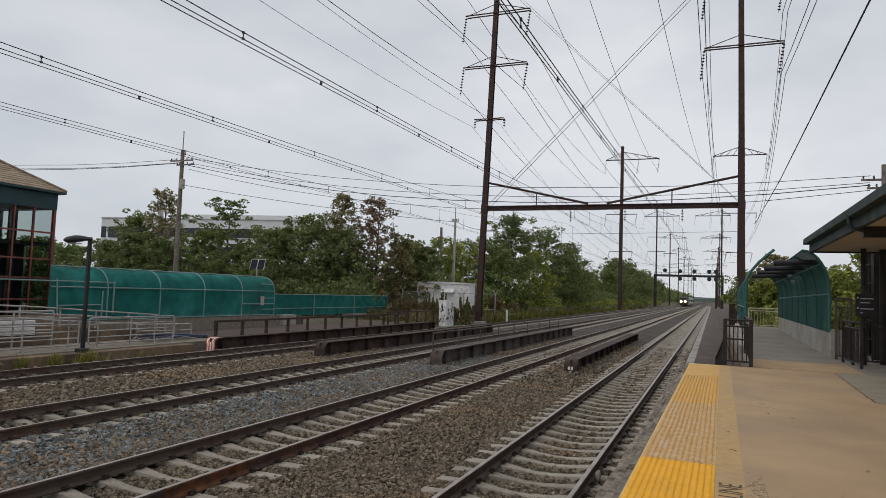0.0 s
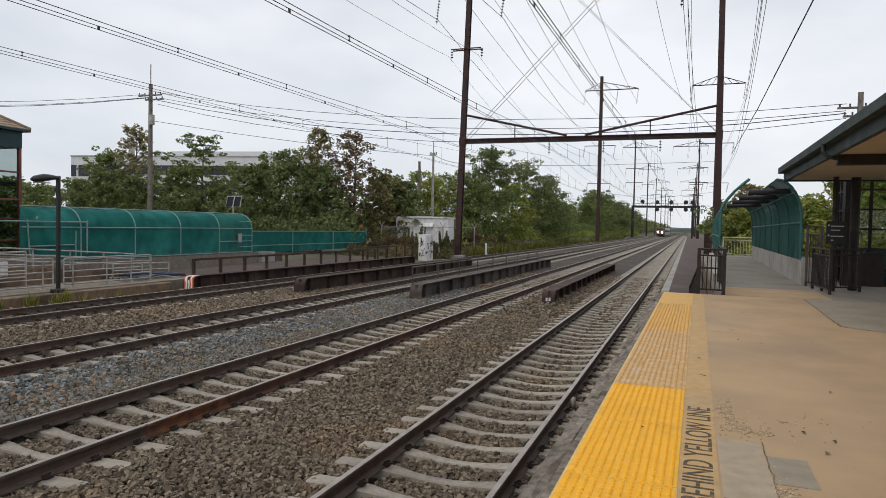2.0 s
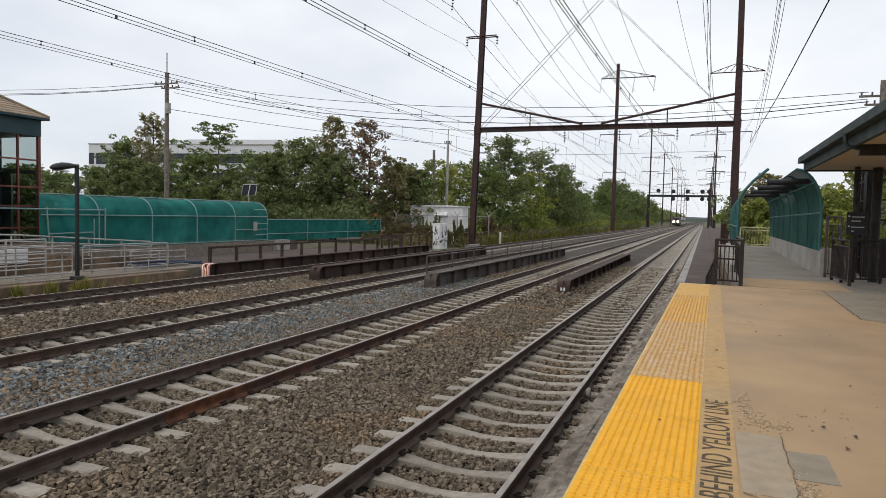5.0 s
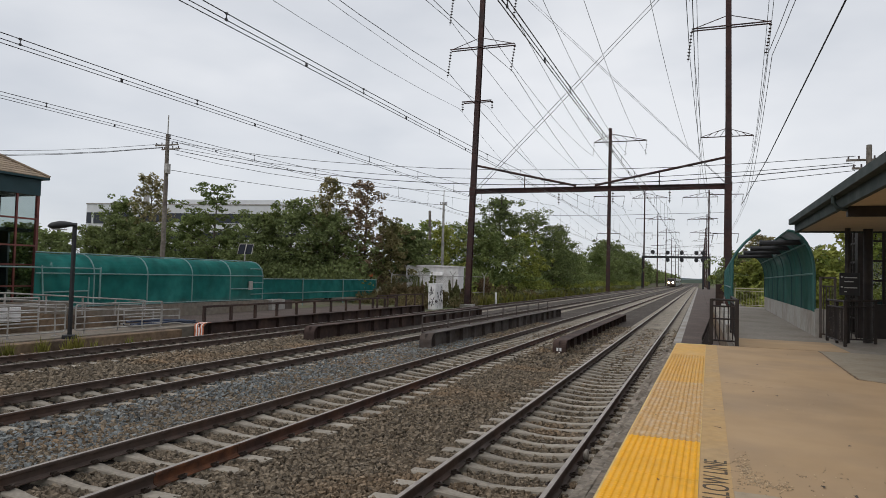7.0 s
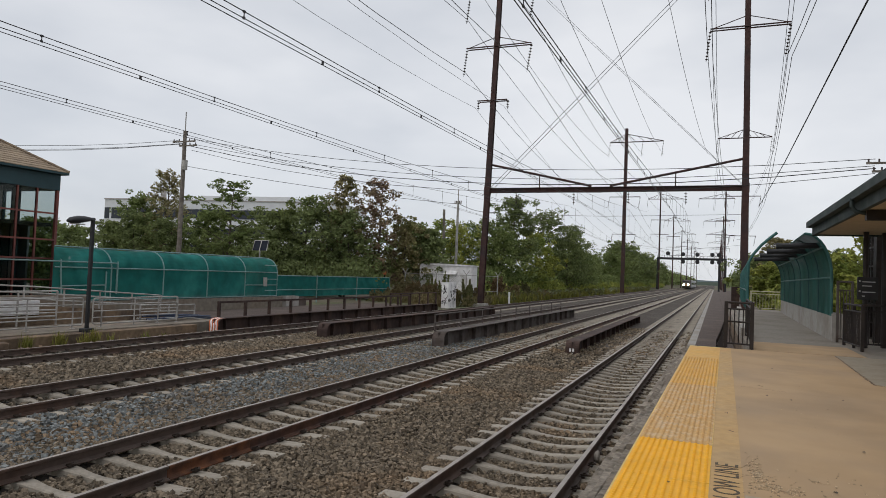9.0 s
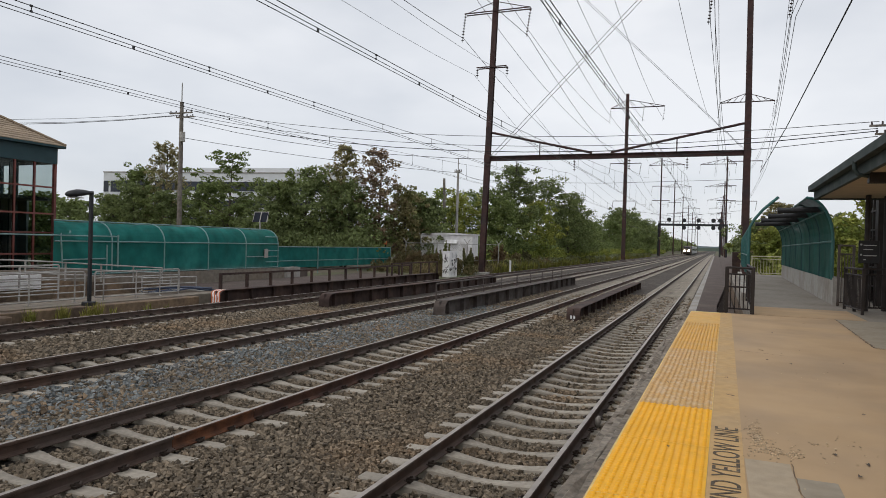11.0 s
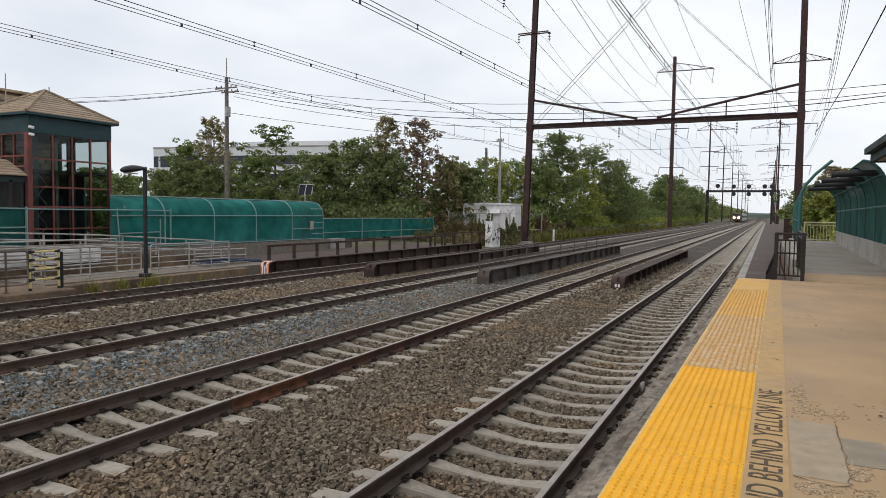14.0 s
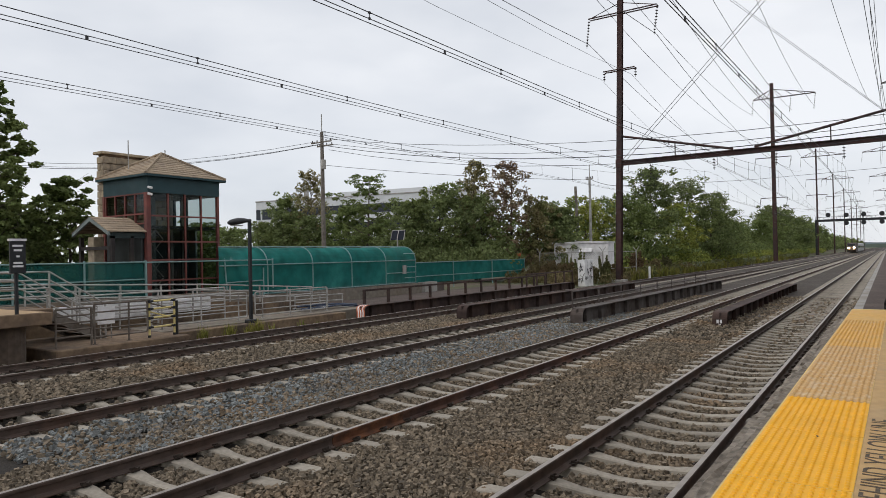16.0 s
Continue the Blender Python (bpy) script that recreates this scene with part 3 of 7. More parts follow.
TILE_NEW = tile_mesh("tactile_tile", M_TACT, True)
TILE_OLD = tile_mesh("worn_tile", M_TACT_OLD, True)
TILE_MID = tile_mesh("older_tile", M_TACT_MID, True)
TILE_FLAT = tile_mesh("flat_tile", M_TACT_MID, False)
y = 6.35 - 12 * 1.22
for i in range(22):
    if y > 15.2:
        break
    me = TILE_NEW if y < 6.3 else TILE_OLD if y < 9.5 else TILE_MID if y < 13.0 else TILE_FLAT
    word = "bright yellow tactile tile with raised domes" if me is TILE_NEW else "worn faded yellow tactile tile" if me is TILE_OLD else "dull yellow tile"
    tagged(piece("tile", me, PLATFORM, (-0.643 + SKEW * (y - 5.4) + random.uniform(-0.004, 0.004), y, PLAT_Z), -SKEW), word)
    y += 1.22


def lettering(words, parent, at, turn, size, stretch, material, name="lettering", label=""):
    cu = bpy.data.curves.new(name, "FONT")
    cu.body = words
    cu.size = size
    cu.extrude = 0.0008
    cu.materials.append(material)
    ob = new(name, cu)
    ob.parent = parent
    m = Matrix.Translation(Vector(at) - ORIGIN[parent]) @ turn @ Matrix.Diagonal((stretch, 1, 1, 1))
    ob.matrix_local = m
    return tagged(ob, label)


lettering("STAND BEHIND YELLOW LINE", PLATFORM, (0.128, 3.0, PLAT_Z + 0.005), pose(0, 0, 0, 0, 0, 89.1), 0.245, 0.83, M_LETTER, label="dark stencilled words on the platform")


# ---- walkway beyond the platform, and the low platform beside the track ----
def walkway():
    w = thing("walkway", (1.9, 30, -0.6), "grey concrete walkway running on level with the platform", "walkway", kind="structure")
    part("slab", bbox_bm(0.70, 7.5, 16.34, 45, PLAT_Z - 0.3, PLAT_Z - 0.006), M_WALK, w)
    part("support_wall", bbox_bm(0.75, 7.4, 16.35, 44.9, -0.62, PLAT_Z - 0.3), M_CONC_DARK, w)
    part("tan_slab", bbox_bm(0.80, 2.95, 16.38, 18.8, PLAT_Z - 0.1, PLAT_Z), M_PLAT, w, "tan worn concrete slab")
    lp = thing("low_platform_near", (-0.2, 60, -0.6), "dark asphalt low platform beside the track with a pale edge", "platform", kind="structure")
    part("asphalt", bbox_bm(-0.72, 0.69, 16.5, 300, -0.6, 0.1), M_ASPHALT, lp)
    part("edge_strip", bbox_bm(-1.02, -0.72, 16.5, 300, -0.6, 0.09), M_CONC, lp, "pale concrete edge strip")
    part("asphalt", bbox_bm(0.70, 6, 45.2, 300, -0.6, 0.12), M_ASPHALT, lp)


walkway()


def spalls(spots, seed):
    """Pits of exposed aggregate and crumbs of concrete on the slab."""
    rng = np.random.default_rng(seed)
    vs, fs = [], []
    for x, y, rx, ry, n in spots:
        for _ in range(n):
            a, r = rng.uniform(0, 6.28), abs(rng.normal(0, 0.62))
            if noise.noise((x * 9 + rx * r * math.cos(a) * 9, y * 6 + ry * r * math.sin(a) * 6, 5)) < -0.12:
                continue
            cx, cy, s = x + rx * r * math.cos(a), y + ry * r * math.sin(a), rng.uniform(0.0022, 0.006)
            b = len(vs)
            for p in CUBE:
                vs.append((cx + p[0] * s * rng.uniform(0.5, 1.3), cy + p[1] * s * 1.6 * rng.uniform(0.5, 1.3), PLAT_Z + 0.002 + p[2] * 0.0035 * rng.uniform(0.5, 1)))
            fs += [tuple(int(i) + b for i in f) for f in CUBE_F]
    tagged(new("crumbled_concrete", raw_mesh("crumbled_concrete", vs, fs, M_CRUMB)), "crumbs of broken concrete and exposed aggregate on the platform", "debris", kind="stuff")


spalls([(0.30, 5.6, 0.1, 0.45, 420), (0.45, 5.25, 0.25, 0.16, 300), (0.52, 3.98, 0.07, 0.28, 700), (0.28, 3.72, 0.12, 0.1, 400), (0.7, 5.6, 0.4, 0.3, 60), (0.9, 8.5, 0.6, 1.5, 30), (1.4, 5.5, 0.5, 1.2, 30), (0.6, 10.5, 0.3, 0.4, 20)], 3)


def litter():
    rng = random.Random(9)
    for x, y in ((0.78, 5.35), (0.95, 5.2), (0.85, 4.9), (0.62, 9.6), (0.88, 9.4), (1.5, 9.8), (1.2, 6.8), (0.12, 8.0), (1.6, 14.9), (-0.3, 5.0), (-0.45, 7.4), (0.9, 12.8)):
        bm = bmesh.new()
        n, r, a0 = 7, rng.uniform(0.009, 0.018), rng.uniform(0, 6)
        c = bm.verts.new((x, y, PLAT_Z + 0.02))
        ring = [bm.verts.new((x + r * (1.3 if k % 2 else 0.7) * math.cos(a0 + k * 6.283 / n), y + 2 * r * (1.3 if k % 2 else 0.7) * math.sin(a0 + k * 6.283 / n), PLAT_Z + 0.012 + rng.uniform(0, 0.012))) for k in range(n)]
        for k in range(n):
            bm.faces.new((c, ring[k], ring[(k + 1) % n]))
        low = min(v.co.z for v in bm.verts)
        for v in bm.verts:
            v.co.z -= low - PLAT_Z - 0.007
        solid("dry_leaf", bm, M_BARK, "curled dry brown leaf on the platform", "leaf", "fallen leaves")


litter()


# ---- bridge girders between the tracks ----
def girder(x, y0, y1, top, material, label, nose=None):
    g = thing("plate_girder", (x, (y0 + y1) / 2, -0.6), label, "bridge girder", "bridge girders")
    hw, r, low = 0.24, 0.32, -0.62
    # web and stiffeners
    part("web", bbox_bm(x - 0.02, x + 0.02, y0 + 0.02, y1 - 0.02, low, top - 0.03), material, g)
    # flange that bends down round both ends
    bm = bmesh.new()
    line = []
    for i in range(7):
        a = math.pi / 2 * i / 6
        line.append((y0 + r - r * math.cos(a), top - r + r * math.sin(a)))
    line = [(y0, low)] + line + [(y1 - r + r * math.sin(a), top - r + r * math.cos(a)) for a in (math.pi / 2 * i / 6 for i in range(7))] + [(y1, low)]
    inner = [(y + (0.03 if i < len(line) / 2 else -0.03) * (1 if z < top - 0.2 else 0.3), z - (0.03 if z > top - 0.3 else 0)) for i, (y, z) in enumerate(line)]
    for (ya, za), (yb, zb), (yc, zc), (yd, zd) in zip(line, line[1:], inner[1:], inner):
        vs = [[bm.verts.new((xx, y, z)) for y, z in ((ya, za), (yb, zb), (yc, zc), (yd, zd))] for xx in (x - hw, x + hw)]
        bm.faces.new(vs[0])
        bm.faces.new(vs[1][::-1])
        for i in range(4):
            j = (i + 1) % 4
            bm.faces.new((vs[0][i], vs[0][j], vs[1][j], vs[1][i]))
    bmesh.ops.remove_doubles(bm, verts=bm.verts[:], dist=0.0005)
    part("flange", bm, material, g)
    n = int((y1 - y0 - 1) / 1.55)
    for i in range(n + 1):
        y = y0 + 0.6 + (y1 - y0 - 1.2) * i / n
        part("stiffener", bbox_bm(x - 0.17, x + 0.17, y - 0.012, y + 0.012, low, top - 0.035), material, g)
    if nose:
        nose(g)
    return g


def orange_nose(g):
    """Slanting stripes painted round the bent end of the flange."""
    r, top, y0 = 0.334, 0.312, 21.988
    arc = [(y0, -0.42), (y0, -0.2)] + [(y0 + r - r * math.cos(a), top - r + r * math.sin(a)) for a in (math.pi / 2 * k / 7 for k in range(8))] + [(y0 + r + 0.12, top)]
    for i in range(7):
        bm = bmesh.new()
        rows = []
        for k, (y, z) in enumerate(arc):
            xa = -19.43 + i * 0.066 + 0.05 * math.sin(k * 0.8)
            rows.append([bm.verts.new((xa + dx, y, z)) for dx in (0.0, 0.064)])
        for a, b in zip(rows, rows[1:]):
            bm.faces.new((a[0], a[1], b[1], b[0]))
        part("warning_stripe", bm, M_ORANGE if i % 2 == 0 else M_WHITE, g, "orange painted stripe" if i % 2 == 0 else "white painted stripe")


girder(-4.80, 24.3, 45.6, 0.27, M_GIRDER, "dark rust-brown bridge plate girder standing in the ballast")
girder(-9.50, 22.9, 47.5, 0.37, M_GIRDER_GREY, "weathered grey-brown bridge plate girder carrying a pipe handrail")
girder(-14.45, 22.8, 44.5, 0.37, M_GIRDER, "dark rust-brown bridge plate girder with a rounded nose")
girder(-19.20, 22.0, 45.5, 0.30, M_GIRDER, "dark rust-brown bridge girder with orange striped nose", orange_nose)


def marks():
    b = thing("painted_mark", (-4.8, 24.29, -0.15), "small white painted mark on a girder end", "marking")
    for dx, z0, z1 in ((-0.06, -0.12, 0.0), (0.05, -0.12, 0.0), (0.0, -0.3, -0.15)):
        part("bar", bbox_bm(-4.8 + dx - 0.035, -4.8 + dx + 0.035, 24.27, 24.285, z0, z1), M_WHITE, b)


marks()


def girder_rail(x, y0, y1, z0, ztop, gap, material, square, label):
    h = thing("handrail", (x, (y0 + y1) / 2, z0), label, "handrail")
    n = int(round((y1 - y0) / gap))
    for i in range(n + 1):
        y = y0 + (y1 - y0) * i / n
        if square:
            part("post", bbox_bm(x - 0.05, x + 0.05, y - 0.06, y + 0.06, z0, ztop), material, h)
        else:
            bm = bmesh.new()
            rod(bm, (x, y, z0), (x, y, ztop), 0.03)
            part("post", bm, material, h)
    for z in ((ztop,) if square else (ztop, (z0 + ztop) / 2)):
        bm = bmesh.new()
        if square:
            box(bm, x - 0.055, x + 0.055, y0 - 0.06, y1 + 0.06, z - 0.03, z + 0.06)
        else:
            rod(bm, (x, y0, z), (x, y1, z), 0.03)
        part("rail", bm, material, h)
    return h


girder_rail(-9.72, 23.1, 45.0, 0.36, 0.98, 2.7, M_GIRDER_GREY, False, "grey-brown pipe handrail bolted along a bridge girder")
girder_rail(-19.45, 22.6, 41.5, 0.28, 0.92, 1.75, M_GIRDER, True, "rust-brown steel guard rail along the outer bridge girder")
girder_rail(-20.6, 41.0, 49.0, -0.1, 0.98, 1.5, M_GIRDER, True, "rust-brown steel guard rail beyond the bridge")


# ---- catenary poles, portal, wires ----
def insulator(parent, p, q, n=9, r=0.11):
    bm = bmesh.new()
    p, q = Vector(p), Vector(q)
    rod(bm, p, q, 0.02, 6)
    for i in range(n):
        c = p + (q - p) * ((i + 0.8) / (n + 0.6))
        d = (q - p).normalized()
        rod(bm, c - d * 0.035, c + d * 0.035, r, 10, r * 0.45)
    part("insulator", bm, M_INSUL, parent, "dark brown disc insulator string")


def i_section(bm, x0, y0, x1, y1, z0, z1, w, t=0.05):
    """An H-shaped column from foot to top, slightly leaning and tapering."""
    for u0, u1, v0, v1 in ((-w / 2, w / 2, -w / 2, -w / 2 + t), (-w / 2, w / 2, w / 2 - t, w / 2), (-t / 2, t / 2, -w / 2 + t, w / 2 - t)):
        vs = []
        for x, y, z, k in ((x0, y0, z0, 1.0), (x1, y1, z1, 0.8)):
            vs.append([bm.verts.new((x + a * k, y + b * k, z)) for a, b in ((u0, v0), (u1, v0), (u1, v1), (u0, v1))])
        for i in range(4):
            j = (i + 1) % 4
            bm.faces.new((vs[0][i], vs[0][j], vs[1][j], vs[1][i]))
        bm.faces.new(vs[0][::-1])
        bm.faces.new(vs[1])


def catenary_pole(x, y, top, xtop, arms, label, width=0.42, foot=True, simple=False):
    """arms: (z, half-width to the left, to the right, drop of the strings, stays)."""
    p = thing("catenary_pole", (x, y, -0.5), label, "catenary pole", "catenary poles")
    bm = bmesh.new()
    if simple:
        rod(bm, (x, y, -0.5), (xtop, y, top), width / 2, 8, width * 0.36)
    else:
        i_section(bm, x, y, xtop, y, -0.5, top, width)
    part("shaft", bm, M_POLE, p)
    if foot:
        part("footing", bbox_bm(x - 0.6, x + 0.6, y - 0.6, y + 0.6, -0.6, -0.05, 0.05), M_CONC, p, "grey concrete footing")
    for z, a, b, drop, kind in arms:
        cx = x + (xtop - x) * z / top
        bm = bmesh.new()
        t = 0.09 if not simple else 0.15
        box(bm, cx - a, cx + b, y - 0.30, y - 0.30 + t, z - t, z)
        box(bm, cx - a, cx + b, y + 0.22, y + 0.22 + t, z - t, z)
        if kind == "stay":
            for s, e in ((-1, a), (1, b)):
                rod(bm, (cx, y, z + 0.9), (cx + s * e, y, z), 0.035, 6)
        if kind == "truss":
            for s, e in ((-1, a), (1, b)):
                rod(bm, (cx, y, z + 1.7), (cx + s * e, y, z), 0.07, 6)
                for k in (0.25, 0.5, 0.75):
                    rod(bm, (cx + s * e * k, y, z), (cx + s * e * max(0, k - 0.2), y, z + 1.7 * (1 - max(0, k - 0.2))), 0.05, 5)
        part("crossarm", bm, M_POLE, p)
        ends = (-a, b) if kind != "truss" or b < a * 1.5 else (-a, b * 0.45, b)
        for e in ends:
            lean = -0.35 if drop > 1 else 0
            insulator(p, (cx + e, y, z - 0.05), (cx + e + lean * (1 if e > 0 else 0.8), y, z - drop), 9 if drop > 1 else 3, 0.13 if not simple else 0.11)
    return p


POLE_L = catenary_pole(-19.95, 58, 34, -19.0, [(28.75, 2.95, 3.3, 2.6, "stay"), (23.75, 2.9, 3.3, 2.6, "stay"), (18.7, 1.45, 1.4, 0.9, "plain")], "tall oxide-red steel catenary pole with insulator arms", 0.5)
POLE_R = catenary_pole(2.1, 58, 34, 1.8, [(28.4, 2.7, 3.1, 2.6, "stay"), (23.4, 2.8, 3.1, 2.7, "stay")], "tall oxide-red steel catenary pole behind the walkway", 0.5)
for bx in (-19.95, 2.1):
    pole = POLE_L if bx < 0 else POLE_R
    cx = -19.66 if bx < 0 else 2.01
    part("collar", bbox_bm(cx - 0.27, cx + 0.27, 57.73, 58.27, 9.95, 10.65), M_POLE, pole)


def portal():
    p = thing("portal_beam", (-9, 58, 10.2), "oxide-red steel beam spanning all tracks between two poles", "portal beam")
    bm = bmesh.new()
    for z0, z1, hw in ((10.1, 10.15, 0.2), (10.48, 10.53, 0.2), (10.15, 10.48, 0.03)):
        box(bm, -19.7, 1.85, 58 - hw, 58 + hw, z0, z1)
    part("beam", bm, M_POLE, p)
    for a, b in (((-19.6, 58, 12.75), (-10.2, 58, 10.62)), ((1.75, 58, 12.65), (-8.6, 58, 10.62))):
        bm = bmesh.new()
        rod(bm, a, b, 0.10, 8)
        part("brace", bm, M_POLE, p)
    for x in (-14.8, -3.3):
        bm = bmesh.new()
        rod(bm, (x, 58, 10.55), (x, 58, 11.6), 0.05, 6)
        part("strut", bm, M_POLE, p)
    for x in TRACK_X:
        insulator(p, (x, 58, 10.05), (x, 58, 9.0), 4, 0.12)


portal()

FAR_POLES = [(146, -18.45, 4.7), (243, -18.5, 2.5), (330, -19.0, 2.6), (418, -19.2, 2.6), (506, -19.4, 2.6), (594, -19.5, 2.6), (682, -19.6, 2.6), (770, -19.6, 2.6)]
for i, (y, xl, xr) in enumerate(FAR_POLES):
    for x in (xl, xr):
        arms = [(32.3 if y == 146 else 30, 3.4 if x < 0 else 5.0, 7.6 if x < 0 else 5.0, 3.2, "truss"), (20.5, 3.2, 3.2, 2.4, "plain"), (12.5, 2.4, 2.4, 2.0, "plain")]
        if i > 0:
            arms = [(31.6, 4.2 if x < 0 else 8.4, 7.5 if x < 0 else 2.8, 3.2, "truss"), (24.3, 2.9, 2.9, 2.4, "plain"), (19.3, 2.9, 2.9, 2.4, "plain")]
        catenary_pole(x, y, 35.2 if y == 146 else 34, x, arms, "tall slim steel catenary pole far along the tracks", 0.75 if y == 146 else 0.6, simple=i > 0, foot=y < 250)


def wire(points, r, material, name="overhead_wire", label="thin dark overhead wire between the poles", sag=0.0, group="overhead wires"):
    bm = bmesh.new()
    line = []
    for (a, b) in zip(points, points[1:]):
        a, b = Vector(a), Vector(b)
        n = 10 if sag else 1
        for i in range(n):
            t = i / n
            p = a.lerp(b, t)
            p.z -= sag * 4 * t * (1 - t)
            line.append(p)
    line.append(Vector(points[-1]))
    pipe(bm, line, r, 5)
    return solid(name, bm, material, label, "wire", group)


def catenary(x, z0, slope):
    """Messenger, auxiliary and contact wire over one track; the supports stand at the portal and farther on."""
    w = thing("catenary", (x, 20, z0), "track catenary of a sagging messenger and two lower wires with droppers", "wire", "track catenaries")

    def low(y):
        return z0 + slope * (min(y, 40) - 8)

    def high(y):
        if y < 58:
            return low(y) + 0.17 + 0.00085 * (y - 12) ** 2
        k = (y - 58) / 88
        k -= math.floor(k)
        return low(58) + 0.17 + 1.8 * (2 * k - 1) ** 2
    ys = [-16 + 4 * i for i in range(76)]
    for name, dz, r in (("contact_wire", 0.0, 0.008), ("auxiliary_wire", 0.075, 0.008)):
        bm = bmesh.new()
        pipe(bm, [(x, y, low(y) + dz) for y in (-16, 0, 20, 40, 58, 146, 600)], r, 5)
        part(name, bm, M_WIRE, w)
    bm = bmesh.new()
    pipe(bm, [(x, y, high(y)) for y in ys], 0.009, 5)
    part("messenger_wire", bm, M_WIRE, w)
    for i in range(22):
        y = -10 + i * 4.6
        bm = bmesh.new()
        rod(bm, (x, y, low(y) + 0.075), (x, y, high(y)), 0.009, 4)
        box(bm, x - 0.012, x + 0.012, y - 0.022, y + 0.022, low(y) + 0.06, low(y) + 0.1)
        box(bm, x - 0.014, x + 0.014, y - 0.025, y + 0.025, high(y) - 0.018, high(y) + 0.018)
        part("dropper", bm, M_WIRE, w)
        if i < 14:
            bm = bmesh.new()
            box(bm, x - 0.012, x + 0.012, y + 2.275, y + 2.325, low(y + 2.3), low(y + 2.3) + 0.08)
            part("clamp", bm, M_WIRE, w)


for x, z0, slope in zip(TRACK_X, (6.03, 6.38, 6.45, 6.74), (0.019, 0.012, 0.013, 0.011)):
    catenary(x, z0, slope)

# transmission circuits on the pole arms
for (x, z, x2, z2) in ((-22.25, 26.5, -21.3, 23.8), (-16.05, 26.3, -15.5, 23.7), (-22.3, 21.5, -22, 18.1), (-16.1, 21.15, -15.6, 18.1), (-21.2, 18.1, -20.8, 10.5), (-18.4, 18.1, -16, 10.5),
                        (-0.9, 25.8, -0.4, 29), (4.9, 25.8, 9.5, 29), (-1.0, 20.7, 1.6, 18.1), (4.75, 20.7, 7.8, 18.1)):
    for dx in ((0.0, 0.35) if x > -2 else (0.0,)):
        wire([(x + dx, -30, z + (1.8 if x < -2 else 0)), (x + dx, 58, z), (x2 + dx, 146, z2), (x2 - 2 + dx if x > 0 else x2 - 1 + dx, 243, 27.4 if z2 > 20 else 18)], 0.013 if z < 19 else 0.025, M_WIRE, sag=2.2)
# three conductors of the long truss arms, carried on overhead
for x, x2, sag in ((-21.9, -22.2, 1.9), (-14.7, -14.9, 1.9), (-10.9, -10.9, 1.9), ):
    wire([(x, -30, 31.0), (x, 58, 30.2), (x2, 146, 29.4)], 0.027, M_WIRE, sag=sag)
wire([(3.0, -12, 9.9), (3.0, 16, 9.1), (3.0, 37, 8.72), (3.0, 58, 8.85)], 0.022, M_WIRE)
wire([(2.1, 58, 9.4), (4.9, 146, 9.4)], 0.02, M_WIRE, sag=0.4)
# two pale pairs that cross high over the tracks
for dx in (0.0, 0.4):
    wire([(-19.5 + dx, 57.85, 10.4), (-6.85 + dx, 57.85, 23.2), (8 + dx, 57.85, 38.2)], 0.026, M_WIRE_PALE, label="pale aluminium cable slanting across the sky")
    wire([(1.9 + dx * 0.2, 57.85, 10.4), (-11.1 + dx * 0.5, 57.85, 23.7), (-22 + dx, 57.85, 35.0)], 0.016, M_WIRE_PALE, label="pale aluminium cable slanting across the sky")
wire([(-8.0, -30, 31.0), (-5.1, 58, 30.2), (-2.22, 146, 29.3)], 0.027, M_WIRE, sag=1.6)
# steadying cross-spans under the portal and farther on
wire([(-19.6, 58.1, 8.2), (-9, 58.1, 8.0), (1.9, 58.1, 8.2)], 0.014, M_WIRE, label="thin cross-span wire over the tracks")
wire([(-18.4, 146, 10.6), (-8, 146, 9.2), (4.6, 146, 10.6)], 0.025, M_WIRE, label="thin cross-span wire over the tracks")


# ---- signal gantry far along the tracks ----
def signal_gantry():
    g = thing("signal_gantry", (-8, 243, -0.5), "dark steel signal bridge over the tracks with round signal heads", "signal gantry")
    for x in (-18.9, 0.9, 2.9):
        bm = bmesh.new()
        box(bm, x - 0.3, x + 0.3, 242.7, 243.3, -0.5, 11.3)
        part("post", bm, M_BLACK, g)
    bm = bmesh.new()
    box(bm, -19.2, 3.2, 242.5, 243.5, 10.5, 11.25)
    box(bm, -19.2, 3.2, 242.5, 242.7, 11.9, 12.0)
    for i in range(20):
        x = -19 + i * 1.15
        box(bm, x - 0.04, x + 0.04, 242.5, 242.6, 11.1, 11.9)
    part("truss", bm, M_BLACK, g)
    for x in (-15.5, -10.6, -6.0, -1.3, 0.8):
        for dz in ((12.6,) if x < -12 else (12.4, 9.9)):
            bm = bmesh.new()
            rod(bm, (x, 242.3, dz), (x, 242.0, dz), 0.7, 16)
            part("signal_head", bm, M_BLACK, g, "round black signal head")


signal_gantry()


